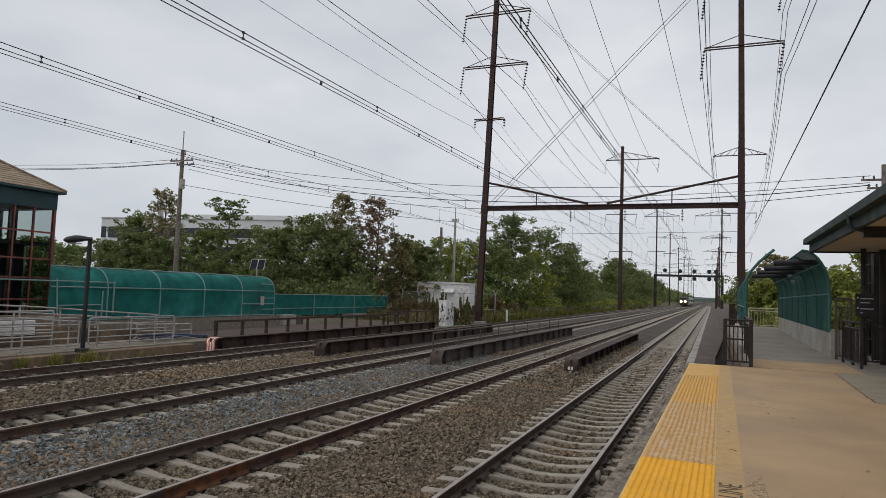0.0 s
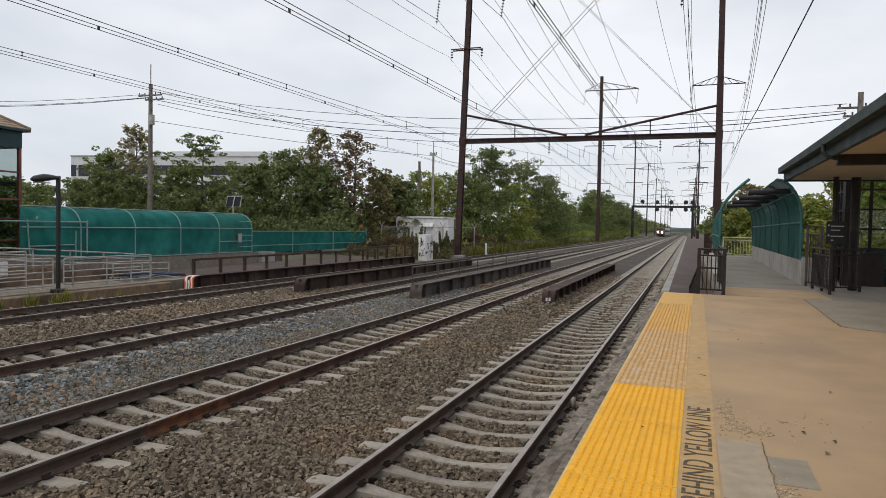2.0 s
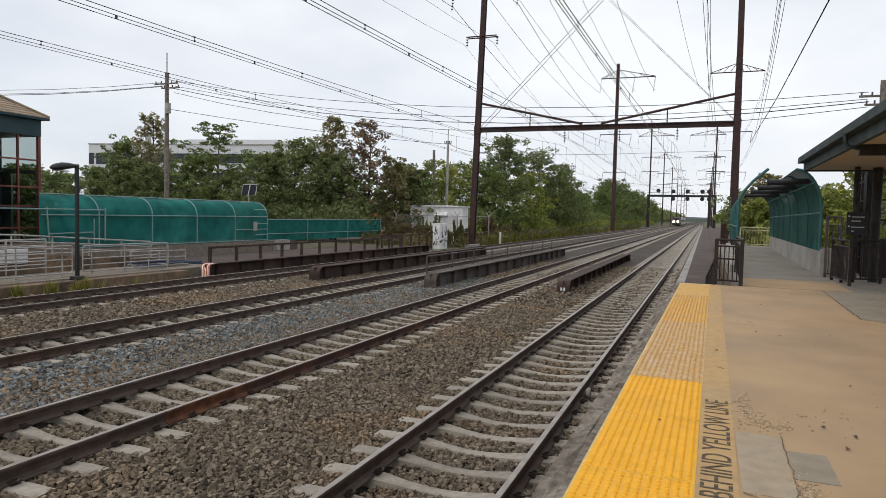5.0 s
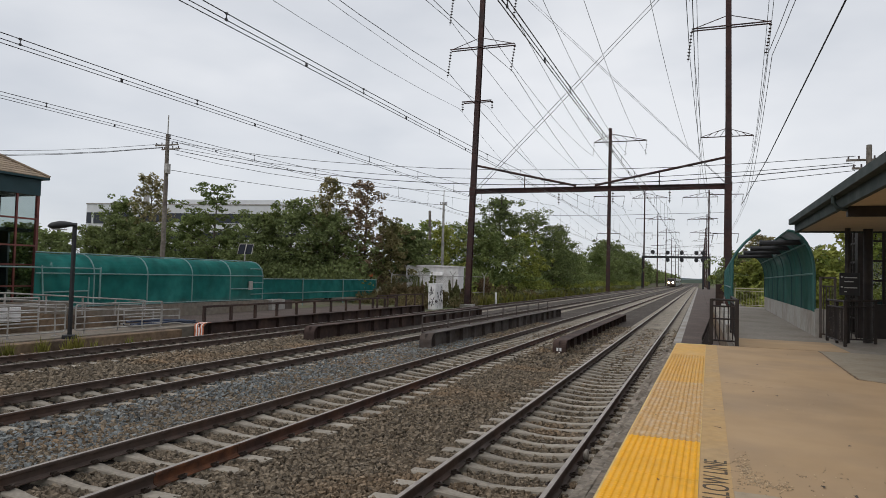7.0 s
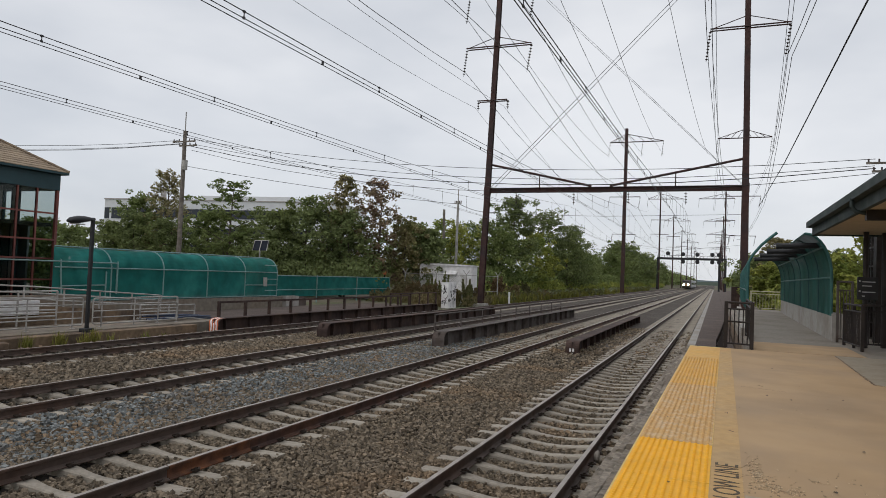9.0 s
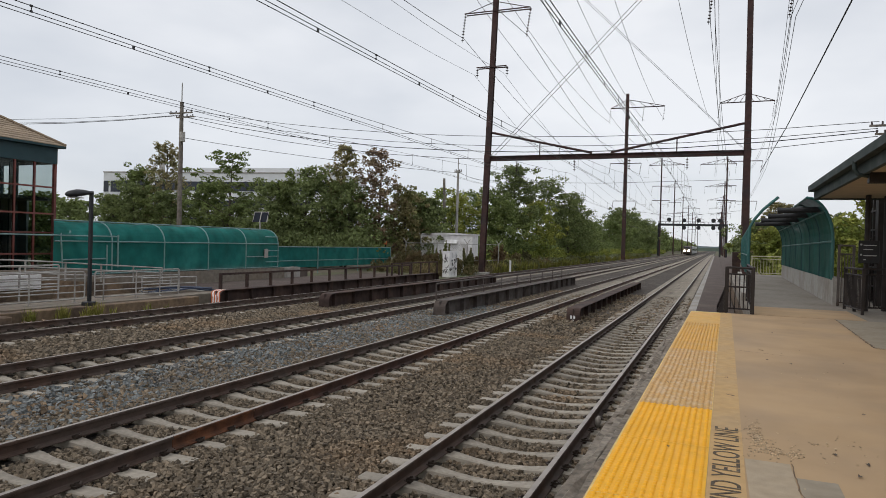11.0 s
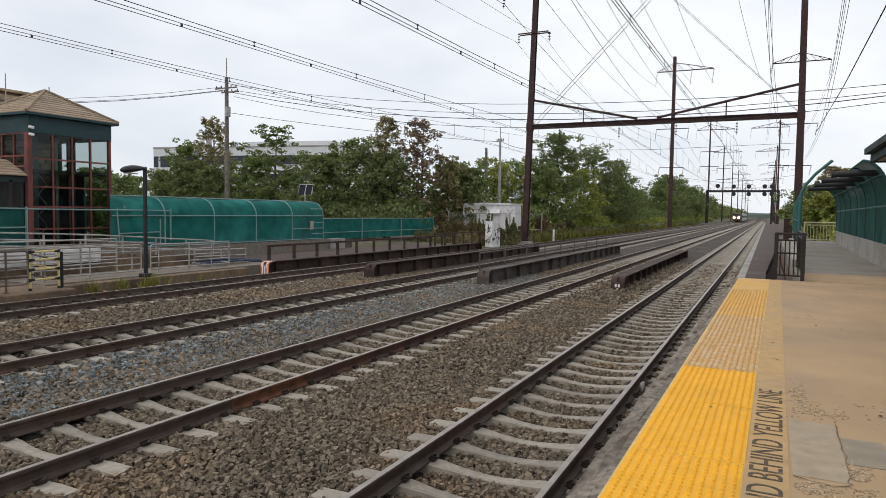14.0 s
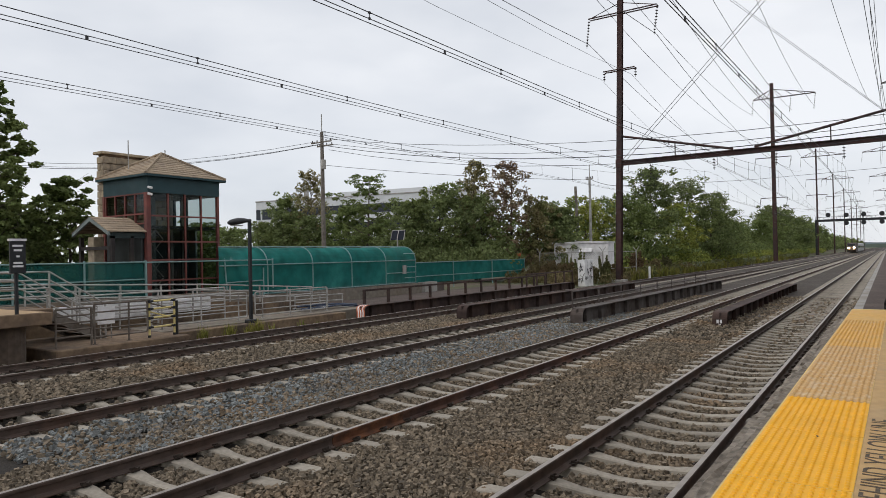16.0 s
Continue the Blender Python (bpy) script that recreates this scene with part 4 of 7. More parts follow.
# ---- train far down the third track ----
def train():
    x = -11.69
    M_TRAINS = mat("train_silver", (0.5, 0.5, 0.52), 0.4, 0.5, var=0.08, scale=1, bump=0)
    M_LIGHT = lamp_mat("headlight", (1.0, 0.72, 0.36), 40)
    lo = thing("locomotive", (x, 306, 0), "dull grey-brown train front with lit headlights", "train")
    bm = bmesh.new()
    prism(bm, [(300.8, 0.4), (300, 1.2), (300, 2.3), (300.7, 3.7), (301.4, 4.0), (320, 4.0), (320, 0.4)], "x", x - 1.5, x + 1.5)
    part("body", bm, M_GIRDER_GREY, lo)
    part("cab_window", bbox_bm(x - 1.2, x + 1.2, 300.25, 300.6, 2.6, 3.4), M_WINDOW, lo)
    # discs are larger and brighter than the lamps, to include their glare
    for dx in (-0.85, 0.85):
        bm = bmesh.new()
        rod(bm, (x + dx, 300.02, 2.0), (x + dx, 299.9, 2.0), 0.4, 12)
        part("headlight", bm, M_LIGHT, lo, "warm lit headlight widened to include its glare")
    for i in range(3):
        y0 = 321 + i * 26.5
        c = thing("coach", (x, y0 + 12.5, 0), "silver passenger coach with a dark window band", "train", "coaches")
        part("body", bbox_bm(x - 1.5, x + 1.5, y0, y0 + 25.5, 0.5, 3.95, 0.25), M_TRAINS, c)
        part("window_band", bbox_bm(x - 1.52, x + 1.52, y0 + 1.2, y0 + 24.3, 2.0, 2.8), M_WINDOW, c)
        part("underframe", bbox_bm(x - 1.3, x + 1.3, y0 + 0.5, y0 + 25, 0.02, 0.5), M_BLACK, c)


train()


# ---- opposite platform, ramp and railings ----
def far_platforms():
    p = thing("platform_far", (-24, 2, -0.6), "brown stained high platform opposite on concrete supports", "platform", kind="structure")
    part("slab", bbox_bm(-27, -18.85, -14, 8.9, 0.78, PLAT_Z, 0.02), M_CONC_DARK, p, "stained concrete deck")
    part("deck_surface", bbox_bm(-26.9, -18.95, -13.9, 8.8, PLAT_Z - 0.01, PLAT_Z + 0.004), M_PLAT, p)
    for y in (8.1, 4.6, 1.0, -3, -7):
        bm = bmesh.new()
        rod(bm, (-19.6, y, -0.6), (-19.6, y, 0.8), 0.42, 16)
        part("support", bm, M_CONC_DARK, p, "stained round concrete support")
    # back wall set deep and end wall added to keep light out below the deck
    part("back_wall", bbox_bm(-26.8, -26.6, -14, 8.8, -0.6, 0.8), M_CONC_DARK, p)
    part("end_wall", bbox_bm(-26.6, -20.4, 8.5, 8.7, -0.6, 0.78), M_CONC_DARK, p)
    low = thing("low_platform_far", (-20.5, 16, -0.6), "low stained concrete platform opposite the tracks", "platform", kind="structure")
    part("block", bbox_bm(-22.6, -18.75, 8.95, 13.1, -0.6, 0.05, 0.03), M_CONC_DARK, low, "brown stained concrete block")
    part("kerb", bbox_bm(-20.3, -19.85, 13.15, 21.8, -0.6, 0.02, 0.02), M_CONC_DARK, low)
    # darker wall material puts the shadows among the railings into the path's colour
    part("slab", bbox_bm(-22.7, -20.3, 13.12, 24, -0.6, 0.06), M_WALLSTAIN, low, "stained concrete path coloured darker for shadows among the railings")
    ramp = thing("access_ramp", (-24, 17, -0.6), "grey concrete access ramp with side walls", "ramp", kind="structure")
    bm = bmesh.new()
    prism(bm, [(10, -0.6), (10, 0.95), (17, 0.6), (24, 0.1), (24, -0.6)], "x", -26.1, -23.4)
    part("slope", bm, M_CONC_DARK, ramp)
    bm = bmesh.new()
    prism(bm, [(10, -0.6), (10, 1.05), (17, 0.74), (23.5, 0.3), (23.5, -0.6)], "x", -23.4, -23.2)
    part("side_wall", bm, M_CONC_DARK, ramp, "dark brown ramp side wall")
    part("upper_wall", bbox_bm(-23.19, -23.1, 11.0, 17.2, 0.42, 0.95, 0.01), M_WHITE, ramp, "pale upper ramp panel")
    part("yard", bbox_bm(-26.1, -20.75, 24.1, 46.5, -0.6, -0.04), M_ASPHALT, low, "dark asphalt beside the bridge")
    w = thing("retaining_wall", (-26.4, 22, -0.6), "grey concrete retaining wall below the green enclosure", "wall", kind="structure")
    part("wall", bbox_bm(-26.75, -26.45, 8, 22, -0.6, 0.93), M_WALLSTAIN, w)
    part("wall", bbox_bm(-26.75, -26.45, 22.0, 36.8, -0.6, 0.6), M_WALLSTAIN, w)
    part("yard", bbox_bm(-36, -26.75, 8, 40, -0.6, 0.5), M_ASPHALT, w, "asphalt yard behind the wall")
    part("end_pier", bbox_bm(-26.8, -26.2, 36.85, 38.3, -0.6, 0.62), M_CONC, w)


far_platforms()


def pipe_railing(name, pts, height, rails, material, label, r=0.03, posts=None, loop=True, group="platform railings"):
    """A welded pipe railing along points on the floor."""
    pts = [Vector(p) for p in pts]
    t = thing(name, (pts[0] + pts[-1]) / 2, label, "railing", group)
    total = sum((b - a).length for a, b in zip(pts, pts[1:]))

    def at(s):
        for a, b in zip(pts, pts[1:]):
            n = (b - a).length
            if s <= n + 1e-6:
                return a.lerp(b, s / n)
            s -= n
        return pts[-1]
    n = posts or max(1, int(round(total / 1.6)))
    for i in range(n + 1):
        p = at(total * i / n)
        bm = bmesh.new()
        rod(bm, p, p + Vector((0, 0, height)), r * 1.15, 8)
        part("post", bm, material, t)
    for k in range(rails):
        z = height * (1 - k / rails * 0.92)
        bm = bmesh.new()
        pipe(bm, [p + Vector((0, 0, z)) for p in pts], r, 7)
        part("rail", bm, material, t)
    return t


M_RAILDARK = mat("weathered_brown_pipe", (0.12, 0.095, 0.075), 0.65, 0.3, var=0.2, scale=6, second=(0.22, 0.19, 0.16), amount=0.4, second_scale=2, bump=0.05)


def loop_railing(name, x, y0, y1, zf, zb, zt, rails, posts, material, label, r=0.026):
    """A railing section bent from one closed pipe, with rails between and legs under it."""
    t = thing(name, (x, (y0 + y1) / 2, zf), label, "railing", "platform railings")
    c = 0.09
    ring = []
    for yc, zc, a0 in ((y0 + c, zb + c, 180), (y1 - c, zb + c, 270), (y1 - c, zt - c, 0), (y0 + c, zt - c, 90)):
        for k in range(4):
            q = radians(a0 + 30 * k)
            ring.append((x, yc + c * math.cos(q), zc + c * math.sin(q)))
    bm = bmesh.new()
    pipe(bm, ring + ring[:1], r, 8)
    part("frame", bm, material, t)
    for k in range(1, rails - 1):
        z = zb + (zt - zb) * k / (rails - 1)
        bm = bmesh.new()
        rod(bm, (x, y0, z), (x, y1, z), r * 0.85, 7)
        part("rail", bm, material, t)
    for y in posts:
        bm = bmesh.new()
        rod(bm, (x, y, zf), (x, y, zt), r, 8)
        part("post", bm, material, t)
        part("foot_plate", bbox_bm(x - 0.07, x + 0.07, y - 0.07, y + 0.07, zf, zf + 0.012), material, t)
    return t


pipe_railing("pipe_railing", [(-19.2, 9.15, 0.05), (-19.2, 10.15, 0.05)], 1.09, 5, M_RAILDARK, "weathered brown pipe railing on the low concrete block", posts=1, r=0.027)
loop_railing("pipe_gate", -19.2, 10.22, 11.92, 0.05, 0.26, 1.22, 5, (10.24, 11.3), M_RAILDARK, "weathered brown pipe gate with a rounded frame", 0.029)
loop_railing("pipe_railing", -21.0, 13.2, 17.3, 0.06, 0.18, 1.14, 5, (13.6, 15.2, 16.9), M_GALV, "galvanized five-rail pipe railing beside the lamp post")
loop_railing("pipe_railing", -21.0, 17.72, 21.86, 0.06, 0.18, 1.12, 5, (18.1, 19.6, 20.8, 21.8), M_GALV, "galvanized five-rail pipe railing with closed ends")
pipe_railing("ramp_railing", [(-23.3, 10.2, 1.0), (-23.3, 17, 0.7), (-23.3, 23.2, 0.28)], 0.75, 3, M_GALV, "galvanized pipe railing down the access ramp")
pipe_railing("ramp_railing", [(-22.6, 11.5, 0.06), (-22.6, 17.5, 0.06)], 1.25, 5, M_GALV, "galvanized pipe railing in front of the ramp wall")
pipe_railing("ramp_railing", [(-22.6, 21.4, 0.06), (-22.6, 24.6, 0.0)], 0.62, 2, M_GALV, "short galvanized pipe railing near the bridge")
pipe_railing("deck_railing", [(-20.6, -10, PLAT_Z), (-20.6, 8.75, PLAT_Z)], 1.07, 4, M_GALV, "galvanized pipe railing along the high platform deck")
pipe_railing("deck_railing", [(-26.0, -10, PLAT_Z), (-26.0, 8.75, PLAT_Z)], 1.07, 4, M_GALV, "galvanized pipe railing along the back of the deck")


def tape_gate():
    t = thing("barrier_gate", (-19.2, 12.4, 0.05), "yellow taped pipe barrier standing on the low block", "barrier")
    for y in (11.98, 12.86):
        bm = bmesh.new()
        rod(bm, (-19.2, y, 0.05), (-19.2, y, 1.2), 0.034, 8)
        part("post", bm, M_YELLOWTAPE, t, "yellow taped post")
        for z in (0.08, 0.36, 0.66, 0.94, 1.18):
            bm = bmesh.new()
            rod(bm, (-19.2, y, z - 0.045), (-19.2, y, z + 0.045), 0.05, 8)
            part("sleeve", bm, M_BLACK, t, "black joint sleeve")
    for z in (0.36, 0.66, 0.94, 1.18):
        bm = bmesh.new()
        rod(bm, (-19.2, 11.98, z), (-19.2, 12.86, z + 0.02), 0.03, 8)
        part("bar", bm, M_YELLOWTAPE, t)
        for y in (12.06, 12.78):
            bm = bmesh.new()
            rod(bm, (-19.2, y - 0.05, z + 0.004), (-19.2, y + 0.05, z + 0.008), 0.038, 8)
            part("sleeve", bm, M_BLACK, t, "black joint sleeve")
    for k, z in enumerate((0.3, 0.62, 0.9)):
        bm = bmesh.new()
        rod(bm, (-19.34, 12.0, z + 0.25), (-19.34, 12.84, z), 0.024, 7)
        part("brace", bm, M_YELLOWTAPE if k % 2 else M_RAILDARK, t, "slanting tube behind the bars")
    bm = bmesh.new()
    rod(bm, (-19.25, 12.98, 0.05), (-19.25, 12.98, 1.15), 0.05, 8)
    part("post", bm, M_BLACK, t, "black round post")
    n = thing("white_notice", (-20.4, 11.2, 0.55), "blank white notice board tied to railings", "sign")
    part("board", bbox_bm(-20.42, -20.39, 11.0, 11.55, 0.5, 1.05), M_WHITE, n)
    for y in (11.1, 11.45):
        bm = bmesh.new()
        rod(bm, (-20.43, y, 0.05), (-20.43, y, 0.6), 0.02, 6)
        part("leg", bm, M_GALV, n)


tape_gate()


def stair_far():
    s = thing("stairs", (-21.5, 10.6, 0.05), "concrete stairs down from the high platform with sloping pipe rails", "stairs", kind="structure")
    part("landing", bbox_bm(-22.6, -20.25, 8.92, 9.6, 0.86, PLAT_Z, 0.015), M_CONC_DARK, s, "stained concrete landing")
    for i in range(6):
        z = PLAT_Z - (i + 1) * 0.155
        part("step", bbox_bm(-22.4, -20.65, 9.6 + i * 0.28, 9.9 + i * 0.28, z - 0.07, z, 0.01), M_CONC_DARK, s)
    for x in (-20.6, -22.45):
        bm = bmesh.new()
        prism(bm, [(9.6, 0.8), (9.6, 1.1), (11.35, 0.18), (11.35, 0.05), (11.0, 0.05)], "x", x - 0.03, x + 0.03)
        part("stringer", bm, M_RAILDARK, s, "dark steel stair stringer")
    for x in (-20.5, -22.5):
        for dz in (1.08, 0.84, 0.6, 0.36):
            bm = bmesh.new()
            pipe(bm, [(x, 7.6, PLAT_Z + dz), (x, 9.62, PLAT_Z + dz), (x, 11.2, 0.12 + dz), (x, 11.42, 0.12 + dz)], 0.026, 7)
            part("handrail", bm, M_GALV, s, "galvanized sloping handrail")
        for y, z0 in ((9.62, PLAT_Z), (10.5, 0.56), (11.3, 0.05)):
            bm = bmesh.new()
            rod(bm, (x, y, z0), (x, y, z0 + 1.1), 0.03, 7)
            part("rail_post", bm, M_GALV, s)


stair_far()


def platform_sign():
    s = thing("platform_sign", (-18.95, 8.05, PLAT_Z), "black platform sign with pale lettering on a slim post", "sign")
    bm = bmesh.new()
    rod(bm, (-18.95, 8.05, PLAT_Z), (-18.95, 8.05, 3.05), 0.05, 8)
    part("post", bm, M_BLACK, s)
    b = part("board", bbox_bm(-18.9, -18.84, 7.86, 8.24, 2.2, 3.05), M_BLACK, s)
    part("cap", bbox_bm(-18.93, -18.82, 7.84, 8.26, 3.05, 3.11), M_WHITE, s, "pale cap strip")
    for z, w in ((2.9, 0.26), (2.78, 0.2), (2.62, 0.08), (2.45, 0.22), (2.36, 0.26)):
        part("text_bar", bbox_bm(-18.838, -18.835, 8.05 - w / 2, 8.05 + w / 2, z, z + 0.05), M_WHITE, b)


platform_sign()


def lamp_post():
    t = thing("lamp_post", (-20.1, 16.75, 0.0), "black platform lamp post with a shoebox head", "lamp post")
    part("base", bbox_bm(-20.28, -19.92, 16.57, 16.93, -0.1, 0.16, 0.03), M_BLACK, t)
    bm = bmesh.new()
    box(bm, -20.15, -20.05, 16.7, 16.8, 0.12, 3.98)
    part("pole", bm, M_BLACK, t)
    bm = bmesh.new()
    for k, (y, hw, zl, zh) in enumerate(((16.78, 0.09, 3.86, 3.97), (16.6, 0.12, 3.84, 3.99), (16.4, 0.2, 3.79, 4.01), (16.15, 0.24, 3.74, 4.0), (15.92, 0.2, 3.72, 3.94), (15.8, 0.1, 3.75, 3.86))):
        ring = [bm.verts.new((-20.1 + hw * math.cos(a), y, (zl + zh) / 2 + (zh - zl) / 2 * math.sin(a))) for a in (2 * math.pi * i / 12 for i in range(12))]
        if k:
            for i in range(12):
                bm.faces.new((last[i], last[(i + 1) % 12], ring[(i + 1) % 12], ring[i]))
        else:
            bm.faces.new(ring)
        last = ring
    bm.faces.new(last)
    part("lamp_head", bm, M_BLACK, t, "rounded black lamp head", smooth=True)
    part("lens", bbox_bm(-20.24, -19.96, 15.95, 16.35, 3.7, 3.735, 0.01), M_GALV, t, "pale flat lens")


lamp_post()


# ---- elevator tower ----
def tower():
    x0, x1, y0, y1, zb, ze = -31.6, -28.0, 17.6, 21.4, 0.5, 6.35
    t = thing("elevator_tower", (-29.8, 19.5, zb), "glazed elevator tower with red frames and a buff shingle roof", "elevator tower")
    part("floor", bbox_bm(x0, x1, y0, y1, zb, zb + 0.15), M_CONC, t)
    # teal band under the eaves and corner columns
    bm = bmesh.new()
    box(bm, x0 - 0.02, x1 + 0.06, y0 - 0.06, y1 + 0.06, 5.62, ze)
    part("fascia_band", bm, M_TEAL, t, "dark teal painted band")
    for x, y, w, m in ((x1, y0, 0.2, M_REDFRAME), (x1, y1, 0.12, M_REDFRAME), (x0, y0, 0.12, M_REDFRAME), (x0, y1, 0.14, M_TEAL)):
        part("corner_post", bbox_bm(x - w, x + 0.03, y - w / 2, y + w / 2, zb, 5.62), m, t)
    # track-side glazing: four columns, five rows
    rows = [zb + 0.15, 1.55, 2.5, 3.35, 4.55, 5.62]
    cols = [y0 + 0.1 + (y1 - y0 - 0.2) * k / 4 for k in range(5)]
    for z in rows[:-1]:
        part("transom", bbox_bm(x1 - 0.06, x1 + 0.05, y0 + 0.1, y1 - 0.06, z - 0.035, z + 0.035), M_REDFRAME, t)
    for y in cols[1:-1]:
        part("mullion", bbox_bm(x1 - 0.06, x1 + 0.045, y - 0.035, y + 0.035, zb, 5.62), M_REDFRAME, t)
    for a, b in zip(cols, cols[1:]):
        for c, d in zip(rows, rows[1:]):
            ob = part("pane", bbox_bm(x1 - 0.015, x1 - 0.003, a + 0.036, b - 0.036, c + 0.036, d - 0.036), M_SHADEGLASS, t)
            ob.visible_shadow = False
    # side facing along the platform: upper windows, dark wall under
    xs = [x0 + 0.1 + (x1 - x0 - 0.3) * k / 4 for k in range(5)]
    for z in (4.2, 4.65, 5.6):
        part("transom", bbox_bm(x0 + 0.06, x1 - 0.2, y0 - 0.045, y0 + 0.06, z - 0.035, z + 0.035), M_REDFRAME, t)
    for x in xs:
        part("mullion", bbox_bm(x - 0.03, x + 0.03, y0 - 0.04, y0 + 0.06, 4.2, 5.6), M_REDFRAME, t)
    for a, b in zip(xs, xs[1:]):
        ob = part("pane", bbox_bm(a + 0.03, b - 0.03, y0, y0 + 0.012, 4.7, 5.56), M_SHADEGLASS, t)
        ob.visible_shadow = False
    part("side_wall", bbox_bm(x0 + 0.06, x1 - 0.2, y0 + 0.02, y0 + 0.1, zb, 4.16), M_ROOMSHADE, t, "dark lower side wall")
    part("back_wall", bbox_bm(x0, x0 + 0.1, y0 + 0.1, y1 - 0.1, zb, 3.9), M_ROOMSHADE, t)
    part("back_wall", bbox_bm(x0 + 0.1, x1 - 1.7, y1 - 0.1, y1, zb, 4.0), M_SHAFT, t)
    # shaft inside
    part("shaft_frame", bbox_bm(-29.6, -29.3, 18.5, 18.8, zb, 5.6), M_SHAFT, t)
    part("shaft_frame", bbox_bm(-29.6, -29.3, 20.35, 20.6, zb, 5.6), M_TEAL, t)
    # car and landing are coloured near black for the dim interior
    part("lift_car", bbox_bm(-30.7, -29.7, 18.9, 20.2, zb + 0.1, 3.0), M_ROOMSHADE, t, "elevator car coloured dark for the shade inside the tower")
    part("landing_floor", bbox_bm(x0 + 0.1, x1 - 0.1, y0 + 0.12, y1 - 0.12, 3.95, 4.1), M_ROOMSHADE, t)
    for y in (18.0, 19.3, 20.0):
        part("shaft_rail", bbox_bm(-29.0, -28.85, y, y + 0.14, zb, 5.6), M_GALV, t)
    for y in (17.75,):
        bm = bmesh.new()
        for k in range(4):
            z = zb + 0.3 + k * 0.9
            rod(bm, (-28.3, y, z), (-28.3, y + 0.75, z + 0.85), 0.025, 6)
            rod(bm, (-28.3, y + 0.75, z), (-28.3, y, z + 0.85), 0.025, 6)
        part("lattice_brace", bm, M_GALV, t)
    # pyramid roof: a deck, then courses of shingles
    o = 0.3
    cx, cy, top = (x0 + x1) / 2, (y0 + y1) / 2, 7.75
    part("eaves_board", bbox_bm(x0 - o, x1 + o, y0 - o, y1 + o, ze, ze + 0.1), M_TEAL, t, "dark teal eaves board")
    n = 11
    hx, hy = (x1 - x0) / 2 + o, (y1 - y0) / 2 + o
    for i in range(n):
        a, b = i / n, min(1, (i + 1.12) / n)
        za, zb2 = ze + 0.1 + (top - ze - 0.1) * a, ze + 0.1 + (top - ze - 0.1) * b
        roof = bmesh.new()
        lo = [roof.verts.new((cx + sx * hx * (1 - a), cy + sy * hy * (1 - a), za + 0.035)) for sx, sy in ((-1, -1), (1, -1), (1, 1), (-1, 1))]
        hi = [roof.verts.new((cx + sx * max(0.01, hx * (1 - b)), cy + sy * max(0.01, hy * (1 - b)), zb2)) for sx, sy in ((-1, -1), (1, -1), (1, 1), (-1, 1))]
        un = [roof.verts.new((cx + sx * hx * (1 - a), cy + sy * hy * (1 - a), za)) for sx, sy in ((-1, -1), (1, -1), (1, 1), (-1, 1))]
        for k in range(4):
            j = (k + 1) % 4
            roof.faces.new((lo[k], lo[j], hi[j], hi[k]))
            roof.faces.new((un[k], un[j], lo[j], lo[k]))
        part("shingle_course", roof, M_SHINGLE, t, "course of buff roof shingles")
    for sx, sy in ((-1, -1), (1, -1), (1, 1), (-1, 1)):
        bm = bmesh.new()
        rod(bm, (cx + sx * hx, cy + sy * hy, ze + 0.15), (cx, cy, top + 0.05), 0.06, 6)
        part("ridge_cap", bm, M_SHINGLE, t)
    for x, y, h in ((-30.2, 18.0, 0.9), (-31.0, 20.5, 0.8)):
        bm = bmesh.new()
        rod(bm, (x, y, 6.9), (x, y, 7.4 + h), 0.025, 6)
        part("lightning_rod", bm, M_GALV, t)
    for z in (5.55, 5.85):
        bm = bmesh.new()
        rod(bm, (x1 + 0.08, y0 - 0.05, z), (x1 + 0.24, y0 + 0.05, z - 0.05), 0.06, 10)
        part("floodlight", bm, M_WHITE, t, "small pale floodlight")
    # buff stone wall rising beside it
    s = thing("stone_wall", (-31.9, 19.6, 0.5), "tall wall of split buff stone blocks beside the tower", "stone wall")
    part("core", bbox_bm(-32.2, -31.72, 17.65, 21.4, 0.5, 7.75), M_CONC_DARK, s)
    z, i = 0.5, 0
    blocks = {}
    while z < 7.6:
        h = 0.34
        for face in ("y", "x"):
            u, end = (-32.25, -31.66) if face == "y" else (17.6, 21.45)
            k = 0
            u -= 0.3 if i % 2 else 0.0
            while u < end:
                w = 0.62
                a, b = max(u, -32.25 if face == "y" else 17.6), min(u + w, end)
                if b - a > 0.08:
                    d = random.uniform(0.0, 0.05)
                    if face == "y":
                        bm = bbox_bm(a + 0.01, b - 0.01, 17.6 - d, 17.7, z + 0.01, z + h - 0.01, 0.02)
                    else:
                        bm = bbox_bm(-31.76, -31.66 + d, a + 0.01, b - 0.01, z + 0.01, z + h - 0.01, 0.02)
                    if face == "y" or z > 4.2:
                        part("stone", bm, M_STONEWALL, s)
                    else:
                        bm.free()
                u += w
        z += h
        i += 1
    part("coping", bbox_bm(-32.38, -31.55, 17.45, 21.55, 7.75, 7.88, 0.02), M_STONEWALL, s, "brown stone coping")
    # gabled porch
    g = thing("entrance_porch", (-30, 16.2, 0.5), "gabled entrance porch with buff shingles and dark posts", "porch")
    xm, ya, yb = -29.5, 15.9, 17.55
    for s2 in (-1, 1):
        for i in range(6):
            bm = bmesh.new()
            a, b = i / 6, (i + 1.1) / 6
            xa, xb = xm + s2 * 1.5 * (1 - a), xm + s2 * 1.5 * (1 - min(1, b))
            za, zb3 = 3.78 + 0.7 * a, 3.78 + 0.7 * min(1, b)
            v = [bm.verts.new(p) for p in ((xa, ya - 0.25, za + 0.05), (xa, yb, za + 0.05), (xb, yb, zb3 + 0.02), (xb, ya - 0.25, zb3 + 0.02))]
